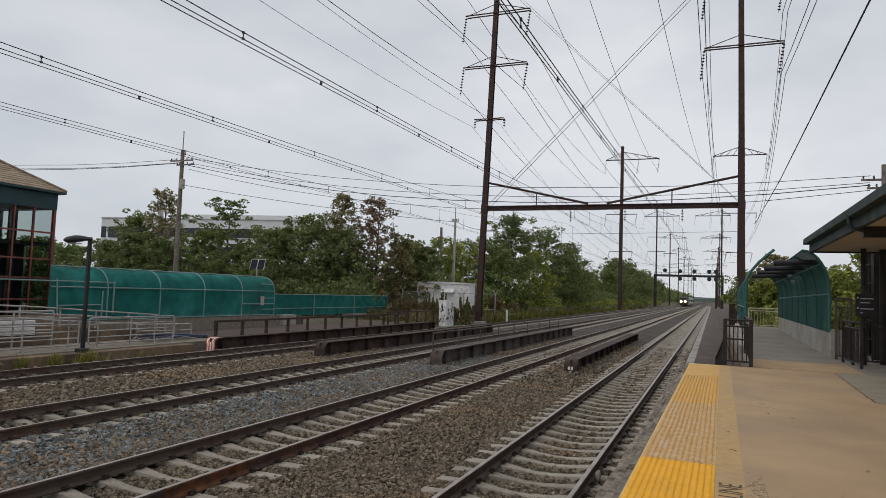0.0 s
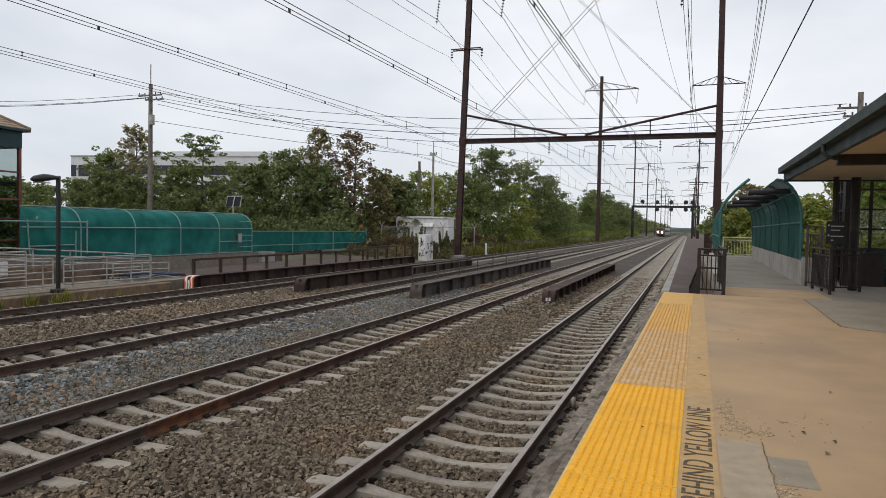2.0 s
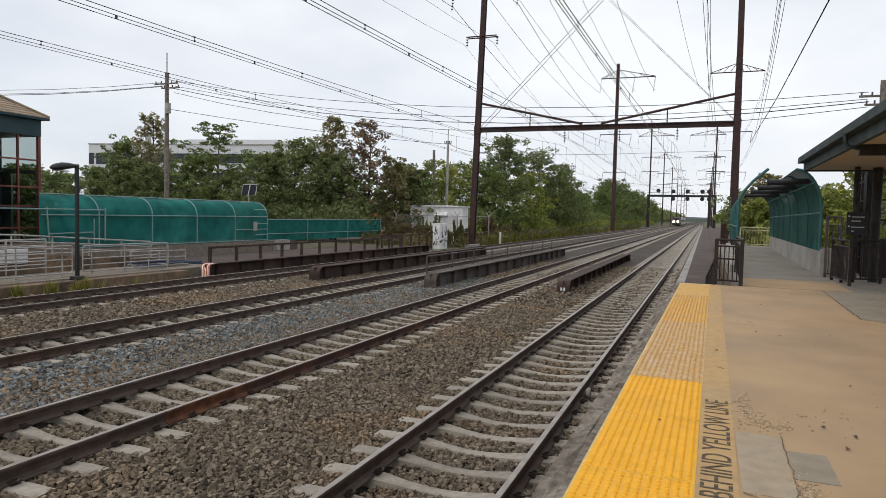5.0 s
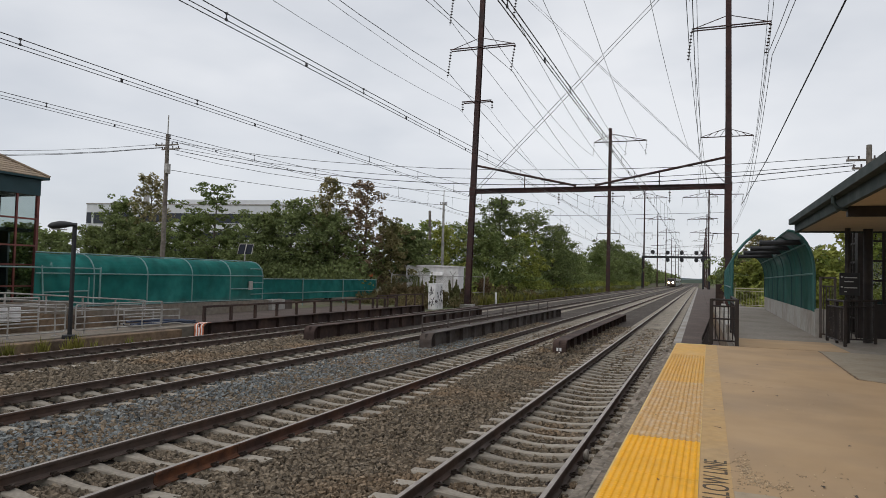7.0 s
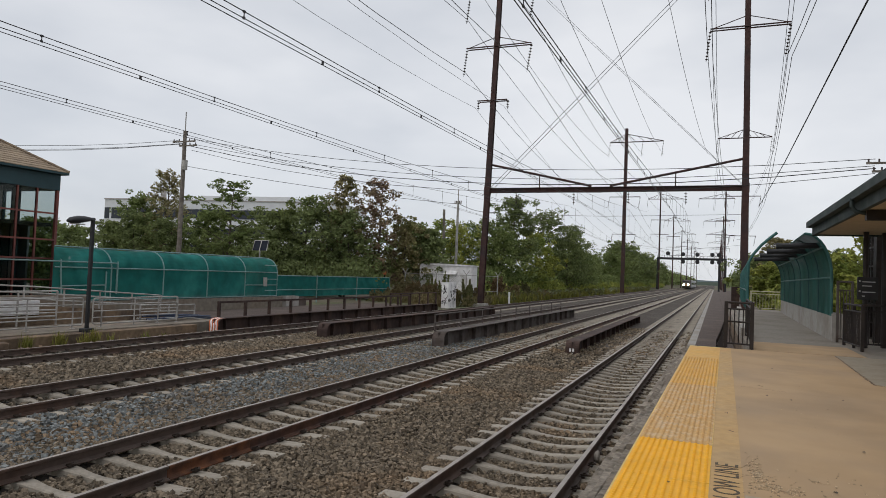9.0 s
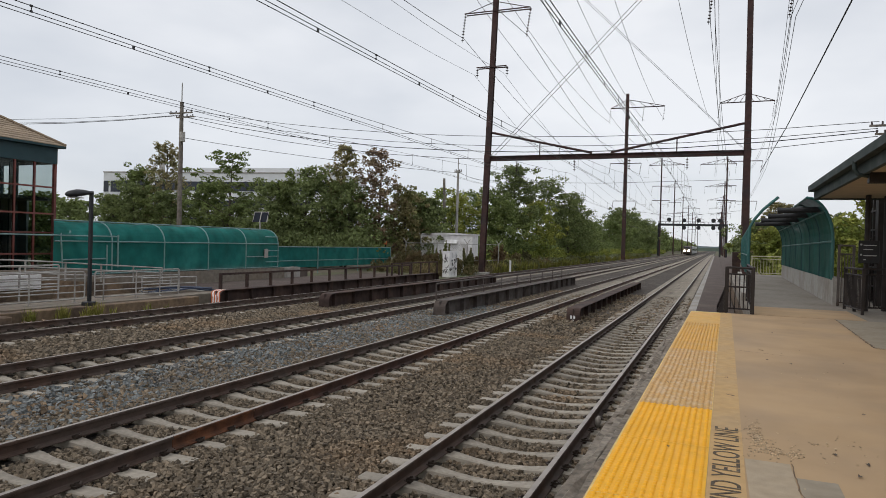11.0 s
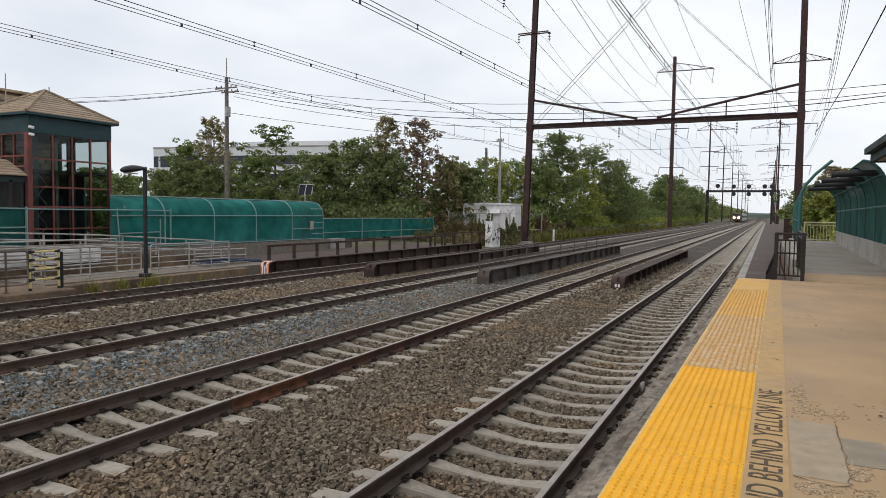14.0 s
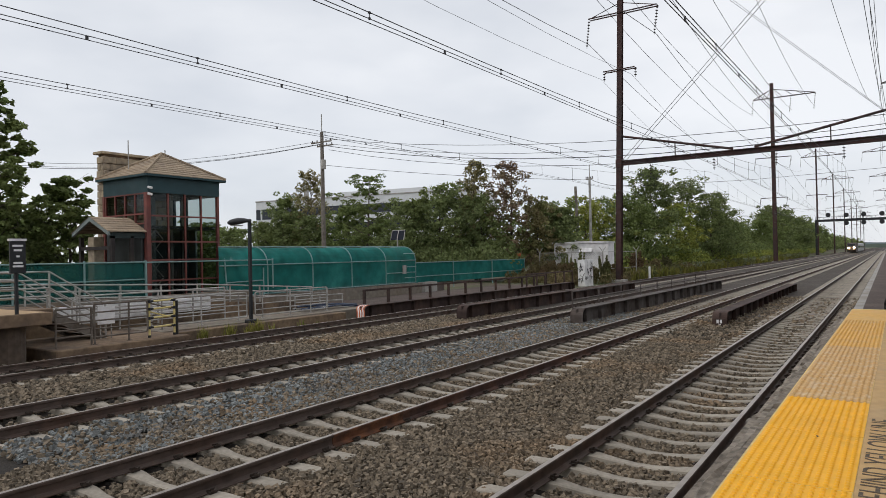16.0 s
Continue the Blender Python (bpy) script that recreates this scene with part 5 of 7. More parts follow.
            bm.faces.new(v)
            w = [bm.verts.new(p) for p in ((xa, ya - 0.25, za), (xa, yb, za))]
            bm.faces.new((v[0], v[1], w[1], w[0]))
            part("shingle_course", bm, M_SHINGLE, g, "course of buff roof shingles")
    bm = bmesh.new()
    prism(bm, [(xm - 1.5, 3.62), (xm - 1.5, 3.79), (xm, 4.49), (xm + 1.5, 3.79), (xm + 1.5, 3.62), (xm, 4.3)], "y", ya - 0.22, ya - 0.12)
    part("bargeboard", bm, M_SHAFT, g, "slate grey bargeboard")
    part("beam", bbox_bm(xm + 1.22, xm + 1.38, ya, yb, 3.5, 3.74), M_ROOFEDGE, g)
    part("beam", bbox_bm(xm - 1.3, xm + 1.3, ya, ya + 0.15, 3.0, 3.15), M_BRONZE, g)
    for x, y in ((xm - 1.25, ya), (xm + 1.3, ya), (xm + 1.3, 16.8)):
        part("post", bbox_bm(x - 0.08, x + 0.08, y, y + 0.16, 0.5, 3.6), M_BRONZE, g)
    part("pier", bbox_bm(xm - 0.75, xm - 0.25, ya + 0.1, ya + 0.6, 0.5, 3.6, 0.03), M_STONEWALL, g, "buff stone pier")
    # opaque dark sheet in place of the shade behind the doorway
    part("door_screen", bbox_bm(xm - 1.3, xm + 1.3, yb - 0.2, yb - 0.1, 0.5, 3.7), M_ROOMSHADE, g, "doorway filled with a sheet coloured dark for the shade inside")


tower()


# ---- green screened enclosures ----
def screen_fence(name, x, y0, y1, z0, z1, gap, label, cloth_low=None, cloth=True, weave=M_GREENCLOTH):
    f = thing(name, (x, (y0 + y1) / 2, z0), label, "fence")
    n = max(1, int(round((y1 - y0) / gap)))
    for i in range(n + 1):
        y = y0 + (y1 - y0) * i / n
        bm = bmesh.new()
        rod(bm, (x, y, z0), (x, y, z1 + 0.08), 0.04, 8)
        part("post", bm, M_PALEPIPE, f)
    for z in ((z1, (z0 + z1) / 2) if cloth else (z1,)):
        bm = bmesh.new()
        rod(bm, (x, y0, z), (x, y1, z), 0.03, 8)
        part("rail", bm, M_PALEPIPE, f)
    if cloth:
        for i in range(n):
            a, b = y0 + (y1 - y0) * i / n, y0 + (y1 - y0) * (i + 1) / n
            part("screen", bbox_bm(x - 0.055, x - 0.045, a + 0.02, b - 0.02, (cloth_low if cloth_low is not None else z0) + 0.03, z1 - 0.02), weave, f, "green screen cloth")
    return f


screen_fence("screen_fence", -26.55, 8.6, 16.5, 0.93, 2.42, 2.65, "chain-link fence with green screen cloth before the tower", weave=M_GREENTHIN)
screen_fence("pipe_fence", -26.5, 16.5, 23.6, 0.93, 2.4, 7.1, "pale pipe fence rail passing before the tower", cloth=False)
screen_fence("screen_fence", -27.6, 36.6, 54.6, 0.0, 1.95, 6.0, "low chain-link fence with green screen cloth past the enclosure", cloth_low=0.45)


def hoop_points(x, y, z0, zk, x_top, z_top, n=8):
    """From the parapet straight up, then bending inward."""
    pts = [(x, y, z0), (x, y, zk)]
    for i in range(1, n + 1):
        a = math.pi / 2 * i / n
        pts.append((x + (x_top - x) * (1 - math.cos(a)), y, zk + (z_top - zk) * math.sin(a)))
    return pts


def enclosure_far():
    e = thing("walkway_enclosure", (-27.8, 28.4, 0.6), "curved walkway enclosure of green screen cloth on pipe hoops", "enclosure", "walkway enclosures")
    ys = [23.35, 26.6, 29.85, 33.1, 36.3]
    shapes = ((-26.6, -27.5), (-29.4, -28.5))
    for y in ys:
        bm = bmesh.new()
        a, b = (hoop_points(x, y, 0.6, 2.1, xt, 3.05) for x, xt in shapes)
        pipe(bm, a + b[::-1], 0.036, 8)
        part("hoop", bm, M_PALEPIPE, e)
    for x, xt in shapes:
        for y, y2 in ([(20.15, 23.35)] if x > -27 else []) + list(zip(ys, ys[1:])):
            bm = bmesh.new()
            a, b = hoop_points(x, y, 0.62, 2.1, xt, 3.04), hoop_points(x, y2, 0.62, 2.1, xt, 3.04)
            if x > -27:
                a, b = a + [(-28.5, y, 3.04)], b + [(-28.5, y2, 3.04)]
            if y < 21:
                # trimmed along the corner of the tower
                a = [(p[0], -0.764 * p[0], p[2]) for p in a]
            va = [bm.verts.new(p) for p in a]
            # a slack middle, so that the cloth is not dead flat
            vm = [bm.verts.new(((p[0] + q[0]) / 2 - 0.04, (p[1] + q[1]) / 2, (p[2] + q[2]) / 2 - 0.015)) for p, q in zip(a, b)]
            vb = [bm.verts.new(p) for p in b]
            for r, s in ((va, vm), (vm, vb)):
                for i in range(len(r) - 1):
                    bm.faces.new((r[i], r[i + 1], s[i + 1], s[i]))
            part("screen", bm, M_GREENCLOTH, e, "green screen cloth")
        for z in (0.66, 2.15):
            bm = bmesh.new()
            rod(bm, (x + 0.03, 20.36 if x > -27 else ys[0], z), (x + 0.03, ys[-1], z), 0.03, 8)
            part("rail", bm, M_PALEPIPE, e)
    bm = bmesh.new()
    rod(bm, (-26.55, ys[-2], 1.35), (-26.55, ys[-1], 1.35), 0.03, 8)
    part("rail", bm, M_PALEPIPE, e)
    bm = bmesh.new()
    rod(bm, (-27.5, 21.02, 3.08), (-27.5, ys[-1], 3.08), 0.03, 8)
    part("rail", bm, M_PALEPIPE, e)
    for za, ya, zb, yb in ((0.62, 20.75, 2.5, 20.6), (0.62, 23.0, 2.0, 23.0), (1.32, 20.7, 1.36, 22.95)):
        bm = bmesh.new()
        rod(bm, (-26.52, ya, za), (-26.52, yb, zb), 0.032, 8)
        part("gate_pipe", bm, M_PALEPIPE, e)
    for z in (1.0, 1.72, 2.6):
        bm = bmesh.new()
        rod(bm, (-26.53 - max(0, z - 2.3) * 0.3, 35.0, z), (-26.53 - max(0, z - 2.3) * 0.3, ys[-1], z), 0.025, 7)
        part("rail", bm, M_PALEPIPE, e)
    n = thing("notice_board", (-26.4, 35.0, 1.0), "small white notice fixed to the green enclosure", "sign")
    part("board", bbox_bm(-26.52, -26.5, 34.8, 35.15, 1.3, 1.8), M_GALV, n)
    part("frame", bbox_bm(-26.53, -26.525, 34.77, 35.18, 1.27, 1.83), M_GALV, n)


enclosure_far()


def solar_sign():
    s = thing("solar_panel_post", (-29.4, 38.0, 0.5), "pair of dark solar panels on a grey post", "solar panel")
    bm = bmesh.new()
    rod(bm, (-29.4, 38, 0.5), (-29.4, 38, 3.7), 0.05, 8)
    part("post", bm, M_GALV, s)
    for dx in (-0.3, 0.3):
        bm = bmesh.new()
        box(bm, -29.4 + dx - 0.28, -29.4 + dx + 0.28, 37.95, 38.0, 3.62, 4.3)
        for v in bm.verts:
            v.co.y += (v.co.z - 3.6) * 0.3
            v.co.x += (v.co.y - 38) * 0.2
        part("panel", bm, M_SOLAR, s, "dark blue-black panel")
        bm = bmesh.new()
        for a in (-0.3, 0.27):
            box(bm, -29.4 + dx + a, -29.4 + dx + a + 0.03, 37.93, 38.0, 3.6, 4.32)
        box(bm, -29.4 + dx - 0.3, -29.4 + dx + 0.3, 37.93, 38.0, 4.3, 4.34)
        for v in bm.verts:
            v.co.y += (v.co.z - 3.6) * 0.3
        part("panel_frame", bm, M_GALV, s)


solar_sign()


# ---- shed, cabinet and yard fence past the bridge ----
def shed():
    s = thing("equipment_shed", (-24.2, 62, -0.2), "weathered white flat-roofed equipment shed", "shed")
    part("body", bbox_bm(-27.1, -21.6, 60, 61.6, -0.2, 3.3, 0.05), M_WHITE, s)
    bm = bmesh.new()
    prism(bm, [(-27.2, 3.3), (-27.2, 3.42), (-24.3, 3.5), (-21.5, 3.42), (-21.5, 3.3)], "y", 59.88, 61.7)
    part("roof", bm, M_WHITE, s)
    for x in (-26.9, -24.4):
        bm = bmesh.new()
        prism(bm, [(59.6, 2.5), (59.99, 2.85), (59.99, 2.5)], "x", x, x + 1.3)
        part("hood", bm, M_WHITE, s, "small white ventilator hood")
    c = thing("relay_cabinet", (-20.9, 51.4, -0.35), "pale signal cabinet with dark scrawls on its doors", "cabinet")
    part("body", bbox_bm(-21.05, -20.42, 51.2, 53.0, -0.35, 1.8, 0.03), M_WHITE, c)
    part("roof", bbox_bm(-21.07, -20.4, 51.18, 53.02, 1.8, 1.83, 0.01), M_WHITE, c)
    for y in (51.8, 52.4):
        part("door_seam", bbox_bm(-20.419, -20.416, y - 0.012, y + 0.012, -0.2, 1.7), M_BRONZE, c)
    rng = random.Random(4)
    for i in range(34):
        bm = bmesh.new()
        z = 0.0 + rng.random() * 1.55
        if i % 2:
            x = -21.0 + rng.random() * 0.42
            pts = [(x + rng.uniform(-0.1, 0.14), 51.185, z + rng.uniform(-0.16, 0.16)) for _ in range(5)]
        else:
            y = 51.3 + rng.random() * 1.5
            pts = [(-20.412, y + rng.uniform(-0.2, 0.2), z + rng.uniform(-0.16, 0.16)) for _ in range(5)]
        pipe(bm, pts, rng.uniform(0.012, 0.024), 4)
        part("scrawl", bm, M_BLACK if i % 3 else M_GIRDER, c, "dark painted scrawl")
    for i, (x, y) in enumerate(((-27.3, 57.2), (-24.1, 57.2), (-21.12, 57.2), (-20.9, 66.0))):
        p = thing("fence_post", (x, y, -0.3), "grey fence post with a forked top for wire", "fence post", "yard fence posts")
        bm = bmesh.new()
        rod(bm, (x, y, -0.3), (x, y, 2.5), 0.055, 8)
        part("post", bm, M_GALV, p)
        for s2 in (-1, 1):
            bm = bmesh.new()
            rod(bm, (x, y, 2.48), (x + s2 * 0.3, y, 2.9), 0.035, 6)
            part("fork", bm, M_GALV, p)
    f = thing("yard_fence_wires", (-24.7, 57.2, 0.8), "grey fence rails between forked posts", "fence")
    for z in (0.9, 2.45):
        bm = bmesh.new()
        rod(bm, (-27.3, 57.2, z), (-21.12, 57.2, z), 0.025, 6)
        rod(bm, (-21.12, 57.2, z), (-20.9, 66.0, z), 0.025, 6)
        part("rail", bm, M_GALV, f)
    m = thing("marker_post", (-19.6, 66, -0.4), "short white marker post beside the track", "marker post")
    part("post", bbox_bm(-19.68, -19.52, 65.9, 66.1, -0.4, 0.9, 0.02), M_WHITE, m)
    r = thing("reflector_post", (-28.3, 54.9, 0), "post with a small orange and white reflector", "reflector")
    bm = bmesh.new()
    rod(bm, (-28.3, 54.9, 0), (-28.3, 54.9, 2.3), 0.05, 8)
    part("post", bm, M_BRONZE, r)
    part("reflector", bbox_bm(-28.45, -28.1, 54.8, 54.88, 2.2, 2.5, 0.04), M_ORANGE, r)


shed()


# ---- wooden utility poles and their lines ----
def utility_pole(x, y, z0, top, r, label, arms=(), lean=0.0, can=None, thin=None, material=M_WOODPOLE):
    p = thing("utility_pole", (x, y, z0), label, "utility pole", "utility poles")
    bm = bmesh.new()
    rod(bm, (x, y, z0), (x + lean, y, top), r, 10, r * 0.7)
    part("shaft", bm, material, p)
    if thin:
        bm = bmesh.new()
        rod(bm, (x + lean, y, top), (x + lean, y, thin), 0.05, 6)
        part("mast", bm, M_GALV, p)
    for z, a, b in arms:
        bm = bmesh.new()
        box(bm, x - a, x + b, y - 0.09, y + 0.03, z - 0.06, z + 0.06)
        part("crossarm", bm, material, p)
        for e in (-a * 0.9, -a * 0.45, b * 0.45, b * 0.9):
            bm = bmesh.new()
            rod(bm, (x + e, y - 0.03, z + 0.05), (x + e, y - 0.03, z + 0.25), 0.05, 6)
            part("insulator", bm, M_INSUL, p)
    if can:
        bm = bmesh.new()
        rod(bm, (x + 0.35, y - 0.2, can), (x + 0.35, y - 0.2, can + 0.9), 0.24, 10)
        part("transformer", bm, M_GALV, p, "grey transformer can")
    return p


utility_pole(-46.3, 48, 0, 14.9, 0.24, "tall grey wooden utility pole with cross arms and a transformer", [(13.9, 1.4, 1.3), (13.5, 0.6, 1.5)], can=11.2, thin=16.7)
utility_pole(-26.0, 67, -0.2, 10.4, 0.17, "pale slender pole behind the white shed", [(10.2, 0.4, 0.4)], thin=11.7, material=M_GALV)
utility_pole(-26.9, 66, -0.2, 9.4, 0.2, "brown leaning wooden pole behind the shed", lean=-0.3)
utility_pole(9.3, 46, -0.5, 11.0, 0.22, "wooden utility pole rising beyond the canopy roof", [(10.1, 1.2, 0.6), (9.6, 0.9, 0.4)])
for k, (dz, dy, r) in enumerate(((0.25, 0, 0.02), (-0.2, 0.3, 0.02), (-0.45, 0.0, 0.028), (-0.8, 0.2, 0.02))):
    wire([(-45.6, 48 + dy, 13.9 + dz), (8.6, 46 + dy, 10.15 + dz * 0.8)], r, M_WIRE, "utility_line", "dark utility line crossing above the tracks", 1.6 + 0.25 * k, "utility lines")
    if k < 3:
        wire([(-46.9, 48 + dy, 13.9 + dz * 0.5), (-95, 30 + dy, 16.0 + dz)], r, M_WIRE, "utility_line", "dark utility line beyond the wooden pole", 2.0, "utility lines")
wire([(-46.1, 48, 11.6), (-26.0, 67, 10.1)], 0.022, M_WIRE, "utility_line", "slack service line between two poles", 0.3, "utility lines")
wire([(-26.0, 67, 10.2), (-19.5, 60, 8.5)], 0.025, M_WIRE, "utility_line", "slack service line between two poles", 0.3, "utility lines")


# ---- office building behind the trees ----
def office():
    m = Matrix.Translation((-128.4, 110, 0)) @ Matrix.Rotation(radians(11), 4, "Z")
    b = thing("office_building", (-128.4, 110, 0), "white office building with dark ribbon windows behind trees", "building")

    def add(name, bm, material, label=""):
        bmesh.ops.transform(bm, matrix=m, verts=bm.verts[:])
        return part(name, bm, material, b, label)
    add("wall", bbox_bm(0, 56, 0, 18, 0, 16.3), M_OFFICE)
    add("parapet", bbox_bm(-0.12, 56.12, -0.12, 18.12, 16.3, 16.55), M_GALV, "thin grey roof edge")
    for z0, z1 in ((12.2, 14.45), (8.6, 10.4), (4.6, 6.6)):
        for x0, x1 in ((0.12, 1.3), (1.9, 4.6), (5.2, 7.9), (8.5, 11.2)):
            add("window", bbox_bm(x0, x1, -0.1, 0.05, z0 - 0.2, z1), M_WINDOW, "dark square window")
        for i in range(7):
            add("window", bbox_bm(13 + i * 6, 18.94 + i * 6, -0.12, 0.05, z0 + 0.3, z1), M_WINDOW, "dark ribbon window")
    add("plant_room", bbox_bm(22.5, 44, 2, 9, 16.5, 17.7), M_OFFICE)
    add("chimney", bbox_bm(12.6, 13.4, 2, 3, 16.5, 19.2), M_GALV)


office()


def hose_bundle():
    """Hoses and tubes lying off the end of the low path."""
    rng = random.Random(44)
    h = thing("hose_bundle", (-21.6, 22.6, 0.06), "dark blue hoses and grey tubes lying beside the bridge end", "hose")
    for k in range(8):
        x = -21.9 + k * 0.1
        z = 0.1 + 0.06 * (k % 3)
        pts = [(x + rng.uniform(-0.06, 0.06), 20.6 + j * 0.62 + rng.uniform(-0.1, 0.1), z + rng.uniform(0, 0.12) - (0.06 * (j - 4) if j > 4 else 0)) for j in range(7)]
        bm = bmesh.new()
        pipe(bm, pts, 0.034, 7)
        part("hose" if k % 3 else "tube", bm, M_HOSE if k % 3 else M_GALV, h)


hose_bundle()


# ---- canopy, railings and enclosure on the near side ----
def canopy():
    c = thing("platform_canopy", (5, 6, PLAT_Z), "platform canopy with slate-green fascia and tan soffit", "canopy")
    ye, yb = 20.5, -10
    # roof sheet rising from the eave, with a thick edge
    bm = bmesh.new()
    prism(bm, [(2.27, 4.20), (2.27, 4.33), (5.5, 5.6), (8.95, 4.33), (8.95, 4.20), (5.5, 5.45)], "y", yb, ye)
    part("roof", bm, M_ROOFEDGE, c)
    bm = bmesh.new()
    prism(bm, [(2.22, 4.17), (2.22, 4.32), (2.29, 4.32), (2.36, 4.17)], "y", yb - 0.02, ye + 0.02)
    part("gutter", bm, M_ROOFEDGE, c, "dark eaves gutter")
    part("fascia", bbox_bm(2.36, 2.44, yb, ye - 0.06, 3.96, 4.30), M_ROOFEDGE, c, "slate-green fascia board")
    part("soffit", bbox_bm(2.44, 8.6, yb, ye - 0.1, 3.99, 4.05), M_SOFFIT, c, "tan soffit boards")
    part("fascia", bbox_bm(2.36, 8.6, ye - 0.10, ye - 0.04, 3.95, 4.3), M_ROOFEDGE, c)
    part("gable_sheet", bbox_bm(2.5, 8.5, ye - 0.14, ye - 0.1, 4.05, 4.35), M_ROOFEDGE, c)
    for y in (14.0, 9.2, 4.4, -0.4):
        part("beam", bbox_bm(2.46, 8.4, y - 0.09, y + 0.09, 3.80, 3.988), M_BRONZE, c, "dark brown cross beam")
        if y == 14.0:
            bm = bmesh.new()
            pipe(bm, [(2.24, y, 4.2), (2.24, y, 4.05), (2.3, y, 3.96), (2.46, y, 3.93)], 0.04, 8)
            part("spout", bm, M_ROOFEDGE, c, "short dark rainwater spout")
    for x, y in ((3.92, 19.6), (4.05, 12.8), (4.05, 6.0), (4.05, -0.8), (7.4, 19.6), (7.4, 12.8), (7.4, 6.0), (7.4, -0.8)):
        if x > 5 or y > 15 or y < 3:
            bm = bmesh.new()
            rod(bm, (x, y, PLAT_Z), (x, y, 3.99), 0.11, 14)
            part("column", bm, M_BRONZE, c, "dark brown round column")
    # glazed waiting room under the far end
    r = thing("waiting_room", (6, 22, PLAT_Z), "dark glazed waiting room with a grid of brown mullions", "waiting room")
    y0, x0, ztop = 21.6, 4.25, 4.36
    xs = [4.3, 4.7, 5.4, 6.2, 7.1, 8.0]
    zs = [PLAT_Z + 0.02, 1.6, 2.15, 2.7, 3.25, 3.8, ztop]
    ys = [21.66, 22.1, 22.55, 23.0, 23.45, 23.9]
    for x in xs:
        part("mullion", bbox_bm(x - 0.035, x + 0.035, y0 - 0.05, y0 + 0.05, PLAT_Z, ztop), M_BRONZE, r)
    for y in ys:
        part("mullion", bbox_bm(x0 - 0.05, x0 + 0.03, y - 0.03, y + 0.03, PLAT_Z, ztop), M_BRONZE, r)
    for z in zs:
        part("transom", bbox_bm(x0 + 0.04, 8.0, y0 - 0.045, y0 + 0.045, z - 0.025, z + 0.025), M_BRONZE, r)
        part("transom", bbox_bm(x0 - 0.045, x0 + 0.025, y0 + 0.06, 23.93, z - 0.022, z + 0.022), M_BRONZE, r)
    for c0, d in zip(zs, zs[1:]):
        for a, b in zip(xs, xs[1:]):
            ob = part("pane", bbox_bm(a + 0.036, b - 0.036, y0 - 0.006, y0 + 0.006, c0 + 0.026, d - 0.026), M_GLASS, r)
            ob.visible_shadow = False
        for a, b in zip(ys, ys[1:]):
            ob = part("pane", bbox_bm(x0 - 0.016, x0 - 0.004, a + 0.031, b - 0.031, c0 + 0.023, d - 0.023), M_GLASS, r)
            ob.visible_shadow = False
    part("back_wall", bbox_bm(x0, 8.0, 23.96, 24.1, PLAT_Z, 2.1), M_TEAL, r)
    part("side_wall", bbox_bm(8.05, 8.2, y0, 24.1, PLAT_Z, 2.1), M_TEAL, r)
    part("roof_slab", bbox_bm(x0 - 0.1, 8.25, y0 - 0.06, 24.15, ztop + 0.03, ztop + 0.13), M_ROOFEDGE, r)
    part("corner_panel", bbox_bm(4.0, 4.2, 21.2, 21.58, PLAT_Z, ztop), M_BRONZE, r, "dark brown corner panel")
    part("front_panel", bbox_bm(4.22, 5.0, 21.3, 21.5, PLAT_Z, 2.05), M_BRONZE, r, "dark brown metal panel")
    part("bench", bbox_bm(5.2, 7.8, y0 + 0.5, y0 + 1.0, PLAT_Z + 0.02, 1.6, 0.02), M_TEAL, r)


canopy()


def picket_railing(name, a, b, height, label, material=M_BRONZE, gap=0.11, group="picket railings", post=0.032, mids=()):
    a, b = Vector(a), Vector(b)
    t = thing(name, (a + b) / 2, label, "railing", group)
    up = Vector((0, 0, 1))
    for p in (a, b):
        bm = bmesh.new()
        box(bm, p.x - post, p.x + post, p.y - post, p.y + post, p.z, p.z + height + 0.02)
        part("post", bm, material, t)
    for z in (height, height * 0.86, 0.1) + tuple(m * height for m in mids):
        bm = bmesh.new()
        rod(bm, a + up * z, b + up * z, 0.028 if z == height else 0.02, 6)
        part("rail", bm, material, t)
    n = int((b - a).length / gap)
    for i in range(1, n):
        p = a.lerp(b, i / n)
        bm = bmesh.new()
        rod(bm, p + up * 0.1, p + up * height * 0.86, 0.0125, 5)
        part("picket", bm, material, t)
    return t


picket_railing("picket_railing", (0.21, 16.5, PLAT_Z), (0.74, 16.36, PLAT_Z), 1.02, "dark bronze picket railing closing the platform end", gap=0.085, post=0.04, mids=(0.58,))
picket_railing("picket_railing", (0.75, 16.45, PLAT_Z), (0.80, 20.7, PLAT_Z), 1.02, "dark bronze picket railing along the walkway edge")
picket_railing("picket_railing", (0.19, 16.6, PLAT_Z - 0.4), (0.05, 19.2, 0.12), 0.95, "dark bronze picket railing sloping down to the low platform")
picket_railing("picket_railing", (3.02, 19.6, PLAT_Z), (3.12, 17.9, PLAT_Z), 1.05, "dark bronze picket railing beside the sign post")
picket_railing("picket_railing", (3.12, 18.9, PLAT_Z), (4.0, 19.2, PLAT_Z), 1.05, "dark bronze picket railing before the waiting room")
M_CREAM = mat("cream_paint", (0.45, 0.42, 0.28), 0.7, var=0.1, scale=4, bump=0.05)
picket_railing("picket_railing", (1.95, 44.2, PLAT_Z), (3.75, 44.2, PLAT_Z), 1.1, "cream painted picket railing at the walkway end", M_CREAM, 0.16)


